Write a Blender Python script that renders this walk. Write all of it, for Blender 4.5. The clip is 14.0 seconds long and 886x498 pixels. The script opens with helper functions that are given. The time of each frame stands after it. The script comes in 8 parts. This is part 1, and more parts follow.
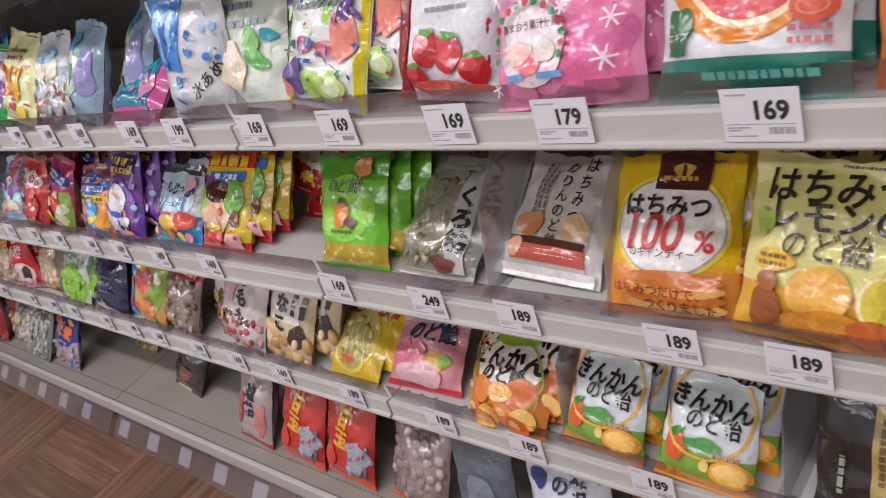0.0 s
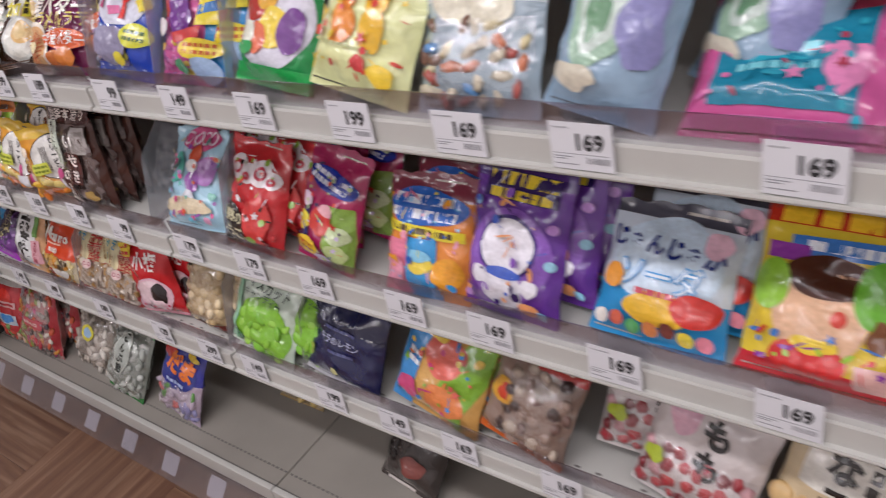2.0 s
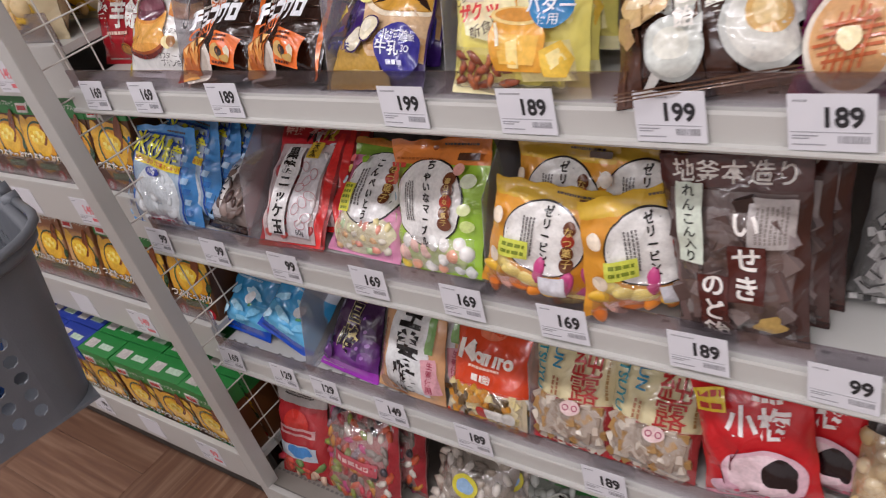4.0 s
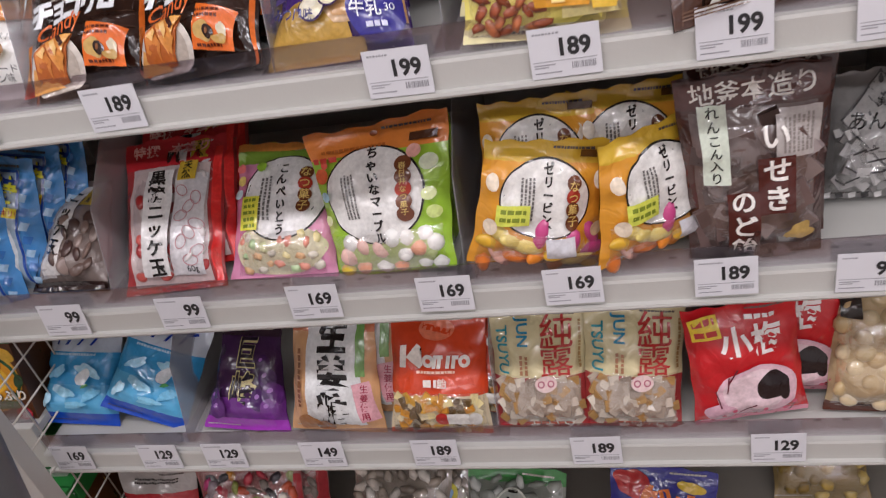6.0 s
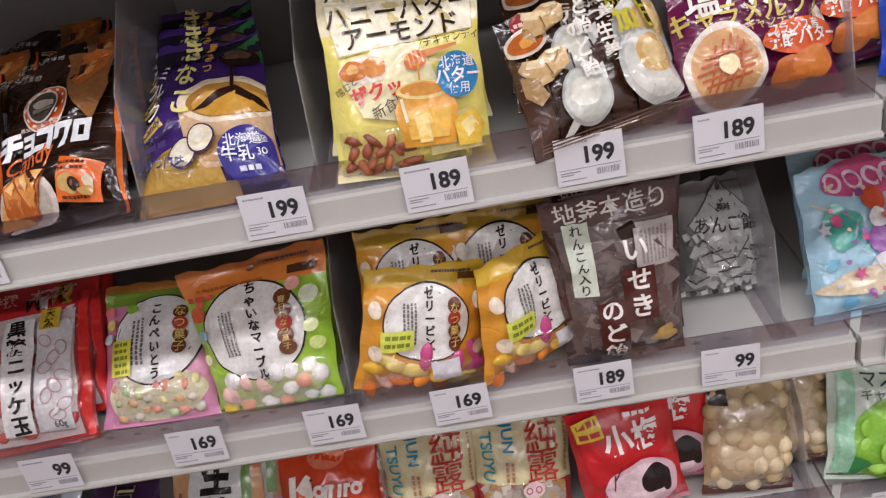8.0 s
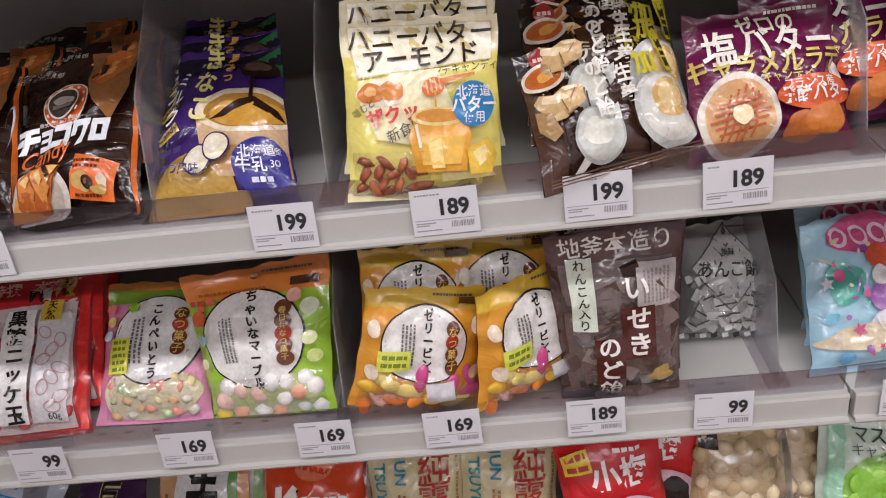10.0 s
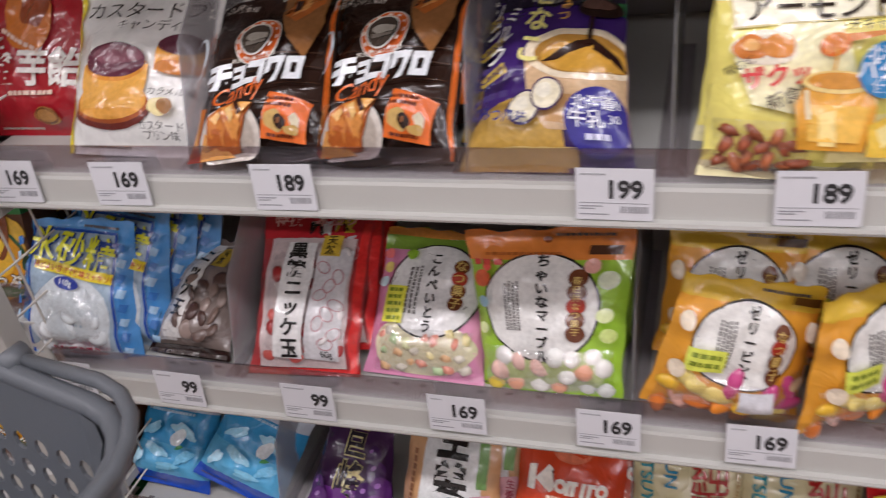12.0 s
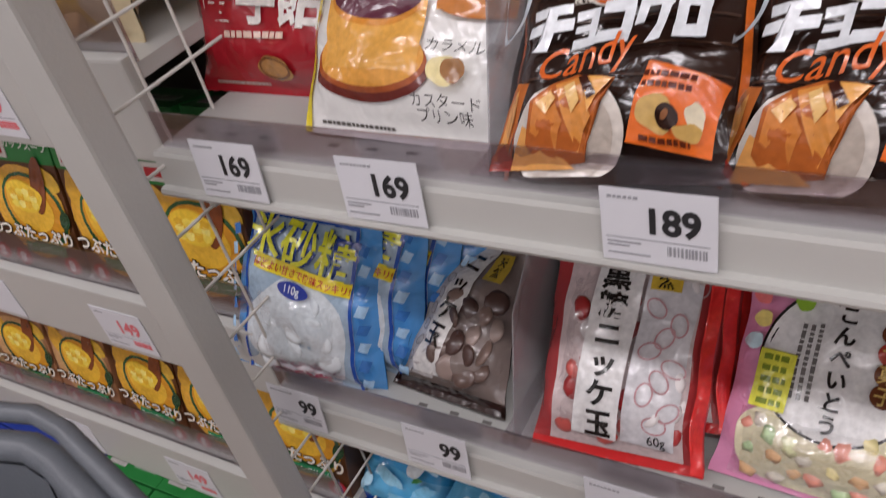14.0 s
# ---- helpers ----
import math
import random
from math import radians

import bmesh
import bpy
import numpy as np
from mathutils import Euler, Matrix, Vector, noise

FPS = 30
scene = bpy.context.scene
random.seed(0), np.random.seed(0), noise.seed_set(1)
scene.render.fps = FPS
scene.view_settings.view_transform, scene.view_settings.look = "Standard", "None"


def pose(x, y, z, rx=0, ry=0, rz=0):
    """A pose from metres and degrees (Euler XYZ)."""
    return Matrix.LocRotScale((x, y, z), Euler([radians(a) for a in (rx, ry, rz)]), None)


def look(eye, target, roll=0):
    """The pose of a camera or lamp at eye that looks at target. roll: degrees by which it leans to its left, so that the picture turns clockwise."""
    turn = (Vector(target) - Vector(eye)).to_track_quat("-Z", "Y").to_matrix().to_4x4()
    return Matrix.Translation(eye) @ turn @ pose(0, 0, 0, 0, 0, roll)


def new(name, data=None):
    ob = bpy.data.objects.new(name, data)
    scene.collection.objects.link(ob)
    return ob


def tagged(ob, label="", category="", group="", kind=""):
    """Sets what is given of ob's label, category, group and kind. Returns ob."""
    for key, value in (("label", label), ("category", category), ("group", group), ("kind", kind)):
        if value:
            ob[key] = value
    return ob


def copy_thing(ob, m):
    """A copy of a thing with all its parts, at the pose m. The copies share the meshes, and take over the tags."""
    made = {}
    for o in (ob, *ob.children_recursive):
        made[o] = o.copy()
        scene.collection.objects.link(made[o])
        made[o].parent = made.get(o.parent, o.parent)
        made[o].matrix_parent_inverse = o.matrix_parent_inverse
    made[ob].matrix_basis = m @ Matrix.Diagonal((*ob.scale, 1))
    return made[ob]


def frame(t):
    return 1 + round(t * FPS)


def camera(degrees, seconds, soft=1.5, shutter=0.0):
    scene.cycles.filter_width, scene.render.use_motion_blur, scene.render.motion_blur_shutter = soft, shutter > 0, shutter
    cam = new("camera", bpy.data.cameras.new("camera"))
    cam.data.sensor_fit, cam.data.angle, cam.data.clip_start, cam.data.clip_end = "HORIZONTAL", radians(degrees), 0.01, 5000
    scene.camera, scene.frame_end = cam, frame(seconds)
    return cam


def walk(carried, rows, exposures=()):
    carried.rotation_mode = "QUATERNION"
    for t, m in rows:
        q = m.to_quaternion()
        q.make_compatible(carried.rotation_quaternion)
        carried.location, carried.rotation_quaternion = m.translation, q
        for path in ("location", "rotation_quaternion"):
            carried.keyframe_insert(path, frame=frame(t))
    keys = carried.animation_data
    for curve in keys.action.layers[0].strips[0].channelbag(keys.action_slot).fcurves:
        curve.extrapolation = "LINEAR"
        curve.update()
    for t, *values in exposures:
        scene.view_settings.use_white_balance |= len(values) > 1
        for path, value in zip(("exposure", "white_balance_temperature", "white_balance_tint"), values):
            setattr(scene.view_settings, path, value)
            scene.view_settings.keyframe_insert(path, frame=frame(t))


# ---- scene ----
cam = camera(56.3, 14.0, soft=1.15, shutter=0.25)
PATH = [
    (0, (3.344, -0.525, 1.236), (1.996, 0.581, 0.256), -24.7),
    (0.5, (3.152, -0.553, 1.232), (1.914, 0.64, 0.211), -22.9),
    (1, (2.87, -0.485, 1.262), (1.635, 0.701, 0.228), -23.4),
    (1.5, (2.588, -0.458, 1.223), (1.362, 0.633, 0.08), -23.0),
    (2, (2.297, -0.507, 1.272), (1.11, 0.656, 0.16), -17.4),
    (2.5, (1.977, -0.487, 1.265), (0.756, 0.65, 0.162), -16.9),
    (3, (1.698, -0.525, 1.268), (0.422, 0.591, 0.207), -14.4),
    (3.5, (1.45, -0.558, 1.277), (0.178, 0.585, 0.24), -15.9),
    (3.7, (1.352, -0.537, 1.26), (0.083, 0.603, 0.215), -17.7),
    (5.8, (0.873, -0.601, 1.204), (0.385, 0.91, -0.012), -14.8),
    (6, (0.877, -0.635, 1.222), (0.408, 0.915, 0.049), -14.3),
    (6.5, (0.909, -0.681, 1.243), (0.498, 0.91, 0.103), -15.7),
    (7, (0.876, -0.678, 1.251), (0.492, 0.937, 0.136), -15.9),
    (7.5, (0.857, -0.645, 1.254), (0.568, 1.005, 0.161), -14.1),
    (8, (0.864, -0.628, 1.259), (0.747, 1.068, 0.207), -11.8),
    (8.5, (0.852, -0.633, 1.252), (0.781, 1.084, 0.228), -8.7),
    (8.7, (0.856, -0.634, 1.258), (0.781, 1.093, 0.253), -8.0),
    (10.8, (0.878, -0.624, 1.274), (0.675, 1.069, 0.228), -8.4),
    (11, (0.887, -0.628, 1.276), (0.632, 1.056, 0.228), -9.3),
    (11.5, (0.891, -0.635, 1.282), (0.393, 1.007, 0.255), -13.6),
    (12, (0.747, -0.549, 1.253), (0.159, 1.028, 0.173), -8.9),
    (12.5, (0.661, -0.513, 1.244), (-0.065, 0.992, 0.145), -8.1),
    (13, (0.614, -0.435, 1.23), (-0.249, 1.016, 0.157), -11.8),
    (13.5, (0.552, -0.331, 1.219), (-0.424, 1.055, 0.157), -14.4),
    (14, (0.517, -0.312, 1.192), (-0.461, 0.953, -0.009), -15.3),
]
walk(cam, [(t, look(eye, target, roll)) for t, eye, target, roll in PATH], [(0, -0.42), (1, -0.45), (2, -0.54), (3, -0.54), (3.5, -0.45), (6, -0.47), (7, -0.52), (11, -0.5), (12.5, -0.5), (14, -0.68)])

# ---- world and light ----
world = bpy.data.worlds.new("shop_air")
world.use_nodes = True
world.node_tree.nodes["Background"].inputs[0].default_value = (1.0, 0.97, 1.0, 1)
world.node_tree.nodes["Background"].inputs[1].default_value = 0.05
scene.world = world
LAMP_POWER = 17.0


def ceiling_lamp(x, y, length, turn=0):
    data = bpy.data.lights.new("tube_light", "AREA")
    data.shape, data.size, data.size_y, data.energy = "RECTANGLE", length, 0.16, LAMP_POWER * length
    data.color = (0.99, 0.945, 1.0)
    ob = new("tube_light", data)
    ob.matrix_world = pose(x, y, 2.83, 0, 0, turn)
    return ob


# the row at -2.55 is unseen, added to fill the shelf interiors
LAMP_ROWS = (-0.95, -2.55)
for lx in (-1.6, 1.0, 3.6):
    for ly in LAMP_ROWS:
        ceiling_lamp(lx, ly, 2.3)

# ---- materials ----
MATS = {}


def nodes_of(name):
    m = bpy.data.materials.new(name)
    m.use_nodes = True
    return m, m.node_tree.nodes, m.node_tree.links, m.node_tree.nodes["Principled BSDF"]


def surface(name, rgb, rough=0.5, metal=0.0, vary=0.08, scale=40.0, bump=0.0, bump_scale=200.0, coat=0.0, spec=0.5, sheen_rough=0.0):
    """A painted or printed surface with uneven tone, uneven gloss and fine relief."""
    key = (name, rgb)
    if key in MATS:
        return MATS[key]
    m, n, l, b = nodes_of(name)
    tc = n.new("ShaderNodeTexCoord")
    tex = n.new("ShaderNodeTexNoise")
    tex.inputs["Scale"].default_value, tex.inputs["Detail"].default_value = scale, 5
    big = n.new("ShaderNodeTexNoise")
    big.inputs["Scale"].default_value = scale / 9
    l.new(tc.outputs["Object"], tex.inputs["Vector"])
    l.new(tc.outputs["Object"], big.inputs["Vector"])
    add = n.new("ShaderNodeMath")
    add.operation = "ADD"
    l.new(tex.outputs["Fac"], add.inputs[0])
    l.new(big.outputs["Fac"], add.inputs[1])
    ramp = n.new("ShaderNodeMapRange")
    ramp.inputs["From Min"].default_value, ramp.inputs["From Max"].default_value = 0.6, 1.4
    ramp.inputs["To Min"].default_value, ramp.inputs["To Max"].default_value = 1 - vary, 1 + vary
    l.new(add.outputs[0], ramp.inputs["Value"])
    mul = n.new("ShaderNodeVectorMath")
    mul.operation = "SCALE"
    mul.inputs[0].default_value = rgb
    l.new(ramp.outputs[0], mul.inputs["Scale"])
    l.new(mul.outputs[0], b.inputs["Base Color"])
    rr = n.new("ShaderNodeMapRange")
    rr.inputs["To Min"].default_value, rr.inputs["To Max"].default_value = rough * 0.75, min(1, rough * 1.25)
    l.new(tex.outputs["Fac"], rr.inputs["Value"])
    l.new(rr.outputs[0], b.inputs["Roughness"])
    b.inputs["Metallic"].default_value = metal
    b.inputs["Specular IOR Level"].default_value = spec
    b.inputs["Coat Weight"].default_value = coat
    b.inputs["Coat Roughness"].default_value = 0.08
    if bump:
        bt = n.new("ShaderNodeTexNoise")
        bt.inputs["Scale"].default_value, bt.inputs["Detail"].default_value = bump_scale, 3
        l.new(tc.outputs["Object"], bt.inputs["Vector"])
        bp = n.new("ShaderNodeBump")
        bp.inputs["Strength"].default_value, bp.inputs["Distance"].default_value = bump, 0.002
        l.new(bt.outputs["Fac"], bp.inputs["Height"])
        l.new(bp.outputs[0], b.inputs["Normal"])
    MATS[key] = m
    return m


def lin(h):
    """Linear colour from a hex string."""
    return tuple(round(((int(h[i:i + 2], 16) / 255 + 0.055) / 1.055) ** 2.4 if int(h[i:i + 2], 16) > 10 else int(h[i:i + 2], 16) / 3294, 4) for i in (0, 2, 4))


def crinkle(m, strength):
    """Creases and fine wrinkles of thin plastic film."""
    n, l = m.node_tree.nodes, m.node_tree.links
    b = n["Principled BSDF"]
    tc = n.new("ShaderNodeTexCoord")
    w1 = n.new("ShaderNodeTexNoise")
    w1.noise_type = "RIDGED_MULTIFRACTAL"
    w1.inputs["Scale"].default_value, w1.inputs["Detail"].default_value, w1.inputs["Distortion"].default_value = 11, 1.5, 1.2
    w2 = n.new("ShaderNodeTexNoise")
    w2.inputs["Scale"].default_value, w2.inputs["Detail"].default_value, w2.inputs["Distortion"].default_value = 34, 2, 1.2
    l.new(tc.outputs["Object"], w1.inputs["Vector"])
    l.new(tc.outputs["Object"], w2.inputs["Vector"])
    mx = n.new("ShaderNodeMath")
    mx.operation = "MULTIPLY_ADD"
    mx.inputs[1].default_value = 0.9
    l.new(w1.outputs["Fac"], mx.inputs[0])
    l.new(w2.outputs["Fac"], mx.inputs[2])
    bp = n.new("ShaderNodeBump")
    bp.inputs["Strength"].default_value, bp.inputs["Distance"].default_value = strength, 0.004
    l.new(mx.outputs[0], bp.inputs["Height"])
    l.new(bp.outputs[0], b.inputs["Normal"])
    l.new(bp.outputs[0], b.inputs["Coat Normal"])
    return m


def film(h):
    """Printed plastic film of a bag, glossy and slightly crumpled."""
    key = ("film", h)
    if key not in MATS:
        MATS[key] = crinkle(surface("printed_film_" + h, lin(h), rough=0.22, vary=0.12, scale=90, coat=0.55, spec=0.5), 0.7)
    return MATS[key]


def ink(h):
    """Print on the film: the same gloss and creases."""
    key = ("ink", h)
    if key not in MATS:
        MATS[key] = crinkle(surface("ink_" + h, lin(h), rough=0.24, vary=0.22, scale=230, coat=0.5), 0.65)
    return MATS[key]


def candy_mat(h):
    return surface("candy_" + h, lin(h), rough=0.3, vary=0.2, scale=90, coat=0.4)


def clear_film(name="clear_film", tint=(1, 1, 1), gloss=0.16, rough=0.08, wrinkle=0.6, scale=45):
    """Thin clear plastic: mostly see-through, with crumpled gloss."""
    if name in MATS:
        return MATS[name]
    m, n, l, b = nodes_of(name)
    n.remove(b)
    out = n["Material Output"]
    tr, gl, mix = n.new("ShaderNodeBsdfTransparent"), n.new("ShaderNodeBsdfGlossy"), n.new("ShaderNodeMixShader")
    tr.inputs[0].default_value = (*tint, 1)
    gl.inputs["Roughness"].default_value = rough
    fr = n.new("ShaderNodeLayerWeight")
    fr.inputs["Blend"].default_value = 0.25
    ad = n.new("ShaderNodeMath")
    ad.operation = "MULTIPLY_ADD"
    ad.inputs[1].default_value, ad.inputs[2].default_value = 0.45, gloss * 0.4
    tc, tex, bp = n.new("ShaderNodeTexCoord"), n.new("ShaderNodeTexNoise"), n.new("ShaderNodeBump")
    tex.inputs["Scale"].default_value, tex.inputs["Distortion"].default_value = scale, 1.0
    bp.inputs["Strength"].default_value, bp.inputs["Distance"].default_value = wrinkle, 0.004
    l.new(tc.outputs["Object"], tex.inputs["Vector"])
    l.new(tex.outputs["Fac"], bp.inputs["Height"])
    l.new(bp.outputs[0], gl.inputs["Normal"])
    l.new(bp.outputs[0], fr.inputs["Normal"])
    l.new(fr.outputs["Facing"], ad.inputs[0])
    l.new(ad.outputs[0], mix.inputs[0])
    l.new(tr.outputs[0], mix.inputs[1])
    l.new(gl.outputs[0], mix.inputs[2])
    l.new(mix.outputs[0], out.inputs[0])
    MATS[name] = m
    return m


WHITE_STEEL = surface("white_enamelled_steel", (0.5, 0.495, 0.465), rough=0.38, vary=0.05, scale=12, bump=0.08, bump_scale=300)
# deck steel, its colour darkened for the shade under the shelves
DECK_STEEL = surface("shade_darkened_deck_steel", (0.28, 0.26, 0.23), rough=0.45, vary=0.12, scale=9, bump=0.1, bump_scale=240)
TICKET = surface("faded_grey_ticket", (0.42, 0.42, 0.44), rough=0.6, vary=0.08, scale=50)
GREY_STEEL = surface("grey_enamelled_steel", (0.3, 0.292, 0.28), rough=0.45, vary=0.06, scale=8, bump=0.08, bump_scale=260)
CARD = surface("white_card", (0.66, 0.66, 0.69), rough=0.6, vary=0.03, scale=60)
BLACK_INK = surface("black_ink", (0.02, 0.02, 0.022), rough=0.55, vary=0.1)
GREY_INK = surface("grey_ink", (0.3, 0.3, 0.32), rough=0.6, vary=0.1)
RED_INK = surface("red_ink", (0.75, 0.18, 0.2), rough=0.6, vary=0.1)
WIRE = surface("white_coated_wire", (0.6, 0.57, 0.52), rough=0.4, vary=0.08, scale=60)
SLOT = surface("slot_shadow_steel", (0.16, 0.15, 0.14), rough=0.7)
KICK = surface("dark_kick_plate", (0.05, 0.045, 0.04), rough=0.6, vary=0.15, scale=20)
CLEAR = clear_film("clear_plastic_sheet", (0.86, 0.83, 0.86), gloss=0.2, rough=0.16, wrinkle=0.05, scale=8)
FENCE = clear_film("clear_rail_plastic", (0.74, 0.70, 0.74), gloss=0.42, rough=0.25, wrinkle=0.04, scale=6)
CLEAR_BAG = clear_film("clear_bag_film", (0.97, 0.97, 0.97), gloss=0.35, rough=0.1, wrinkle=0.9, scale=55)


def hazy_plastic():
    """Scuffed clear sheet: see-through with a milky film."""
    m = clear_film("scuffed_clear_sheet", (0.85, 0.84, 0.86), gloss=0.25, rough=0.25, wrinkle=0.06, scale=8)
    n, l = m.node_tree.nodes, m.node_tree.links
    out = n["Material Output"]
    milk, mix = n.new("ShaderNodeBsdfDiffuse"), n.new("ShaderNodeMixShader")
    milk.inputs[0].default_value = (0.5, 0.49, 0.5, 1)
    mix.inputs[0].default_value = 0.3
    l.new(out.inputs[0].links[0].from_socket, mix.inputs[1])
    l.new(milk.outputs[0], mix.inputs[2])
    l.new(mix.outputs[0], out.inputs[0])
    return m


HAZE = hazy_plastic()
BASKET = surface("grey_basket_plastic", (0.115, 0.125, 0.14), rough=0.42, vary=0.06, scale=30, bump=0.12, bump_scale=500)
CEIL = surface("ceiling_board", (0.72, 0.71, 0.68), rough=0.9, vary=0.04, scale=6, bump=0.2, bump_scale=60)
WALL = surface("plain_shop_wall", (0.72, 0.7, 0.69), rough=0.8, vary=0.06, scale=4, bump=0.1)


def wood_floor():
    m, n, l, b = nodes_of("wood_print_vinyl")
    tc = n.new("ShaderNodeTexCoord")
    info = n.new("ShaderNodeObjectInfo")
    mp = n.new("ShaderNodeMapping")
    mp.inputs["Scale"].default_value = (3, 60, 3)
    l.new(tc.outputs["Object"], mp.inputs["Vector"])
    off = n.new("ShaderNodeVectorMath")
    off.operation = "SCALE"
    off.inputs[0].default_value = (40, 17, 5)
    l.new(info.outputs["Random"], off.inputs["Scale"])
    l.new(off.outputs[0], mp.inputs["Location"])
    t = n.new("ShaderNodeTexNoise")
    t.inputs["Scale"].default_value, t.inputs["Detail"].default_value, t.inputs["Distortion"].default_value = 1.0, 8, 0.4
    l.new(mp.outputs[0], t.inputs["Vector"])
    cr = n.new("ShaderNodeValToRGB")
    cr.color_ramp.elements[0].position, cr.color_ramp.elements[0].color = 0.33, (0.125, 0.06, 0.038, 1)
    cr.color_ramp.elements[1].position, cr.color_ramp.elements[1].color = 0.7, (0.26, 0.155, 0.1, 1)
    mid = cr.color_ramp.elements.new(0.52)
    mid.color = (0.175, 0.09, 0.054, 1)
    l.new(t.outputs["Fac"], cr.inputs[0])
    hs = n.new("ShaderNodeHueSaturation")
    mr = n.new("ShaderNodeMapRange")
    mr.inputs["To Min"].default_value, mr.inputs["To Max"].default_value = 0.88, 1.1
    l.new(info.outputs["Random"], mr.inputs["Value"])
    l.new(mr.outputs[0], hs.inputs["Value"])
    l.new(cr.outputs[0], hs.inputs["Color"])
    l.new(hs.outputs[0], b.inputs["Base Color"])
    rr = n.new("ShaderNodeMapRange")
    rr.inputs["To Min"].default_value, rr.inputs["To Max"].default_value = 0.28, 0.5
    l.new(t.outputs["Fac"], rr.inputs["Value"])
    l.new(rr.outputs[0], b.inputs["Roughness"])
    bp = n.new("ShaderNodeBump")
    bp.inputs["Strength"].default_value, bp.inputs["Distance"].default_value = 0.12, 0.001
    l.new(t.outputs["Fac"], bp.inputs["Height"])
    l.new(bp.outputs[0], b.inputs["Normal"])
    return m


FLOOR = wood_floor()


# ---- mesh tools ----
def link(name, verts, faces, mats, parent=None, label="", smooth=False, slots=None):
    me = bpy.data.meshes.new(name)
    me.from_pydata(verts, [], faces)
    for m in (mats if isinstance(mats, (list, tuple)) else [mats]):
        me.materials.append(m)
    if slots is not None:
        me.polygons.foreach_set("material_index", slots)
    if smooth:
        me.polygons.foreach_set("use_smooth", [True] * len(me.polygons))
    me.update()
    ob = new(name, me)
    if parent:
        ob.parent = parent
    if label:
        ob["label"] = label
    return ob


def part(name, bm, mat, parent, label="", smooth=False):
    me = bpy.data.meshes.new(name)
    bm.to_mesh(me)
    bm.free()
    me.materials.append(mat)
    if smooth:
        me.polygons.foreach_set("use_smooth", [True] * len(me.polygons))
    ob = new(name, me)
    ob.parent = parent
    if label:
        ob["label"] = label
    return ob


def box(bm, x0, x1, y0, y1, z0, z1, bevel=0.0):
    r = bmesh.ops.create_cube(bm, size=1)
    for v in r["verts"]:
        v.co = Vector(((x0 + x1) / 2 + v.co.x * (x1 - x0), (y0 + y1) / 2 + v.co.y * (y1 - y0), (z0 + z1) / 2 + v.co.z * (z1 - z0)))
    if bevel:
        es = list({e for v in r["verts"] for e in v.link_edges})
        bmesh.ops.bevel(bm, geom=es, offset=bevel, segments=2, affect="EDGES", profile=0.7)
    return bm


def boxed(name, dims, mat, parent=None, bevel=0.0, label=""):
    return part(name, box(bmesh.new(), *dims, bevel=bevel), mat, parent, label)


def tube(name, pts, radius, mat, parent=None, sides=8, closed=False, label=""):
    """A round bar along points."""
    verts, faces = [], []
    n = len(pts)
    pts = [Vector(p) for p in pts]
    up0 = Vector((0, 0, 1))
    for i, p in enumerate(pts):
        a, b = pts[(i - 1) % n if closed else max(i - 1, 0)], pts[(i + 1) % n if closed else min(i + 1, n - 1)]
        d = (b - a).normalized()
        s = d.cross(up0 if abs(d.z) < 0.95 else Vector((1, 0, 0))).normalized()
        u = s.cross(d)
        for k in range(sides):
            t = 2 * math.pi * k / sides
            verts.append(p + radius * (math.cos(t) * s + math.sin(t) * u))
    for i in range(n if closed else n - 1):
        j = (i + 1) % n
        for k in range(sides):
            k2 = (k + 1) % sides
            faces.append((i * sides + k, i * sides + k2, j * sides + k2, j * sides + k))
    if not closed:
        faces += [tuple(range(sides))[::-1], tuple((n - 1) * sides + k for k in range(sides))]
    return link(name, verts, faces, mat, parent, label, smooth=True)


GLYPHS = {}


def glyphs(text, bold=0.0, vertical=False):
    """Outlines of a word in the built-in font, centred, one unit high a letter: vertices and faces."""
    key = (text, bold, vertical)
    if key not in GLYPHS:
        cu = bpy.data.curves.new("word", "FONT")
        cu.body = "\n".join(text) if vertical else text
        cu.align_x, cu.align_y, cu.size, cu.offset, cu.resolution_u = "CENTER", "CENTER", 1.0, bold, 3
        cu.space_line = 1.05
        ob = bpy.data.objects.new("word", cu)
        me = bpy.data.meshes.new_from_object(ob)
        vs = [tuple(v.co[:2]) for v in me.vertices]
        fs = [tuple(p.vertices) for p in me.polygons]
        if vs:
            cx, cy = (min(v[0] for v in vs) + max(v[0] for v in vs)) / 2, (min(v[1] for v in vs) + max(v[1] for v in vs)) / 2
            ky = len(text) / max(0.3, max(v[1] for v in vs) - min(v[1] for v in vs)) if vertical else 1.0
            vs = [(a - cx, (b - cy) * ky) for a, b in vs]
        bpy.data.objects.remove(ob)
        bpy.data.curves.remove(cu)
        bpy.data.meshes.remove(me)
        GLYPHS[key] = (vs, fs)
    return GLYPHS[key]

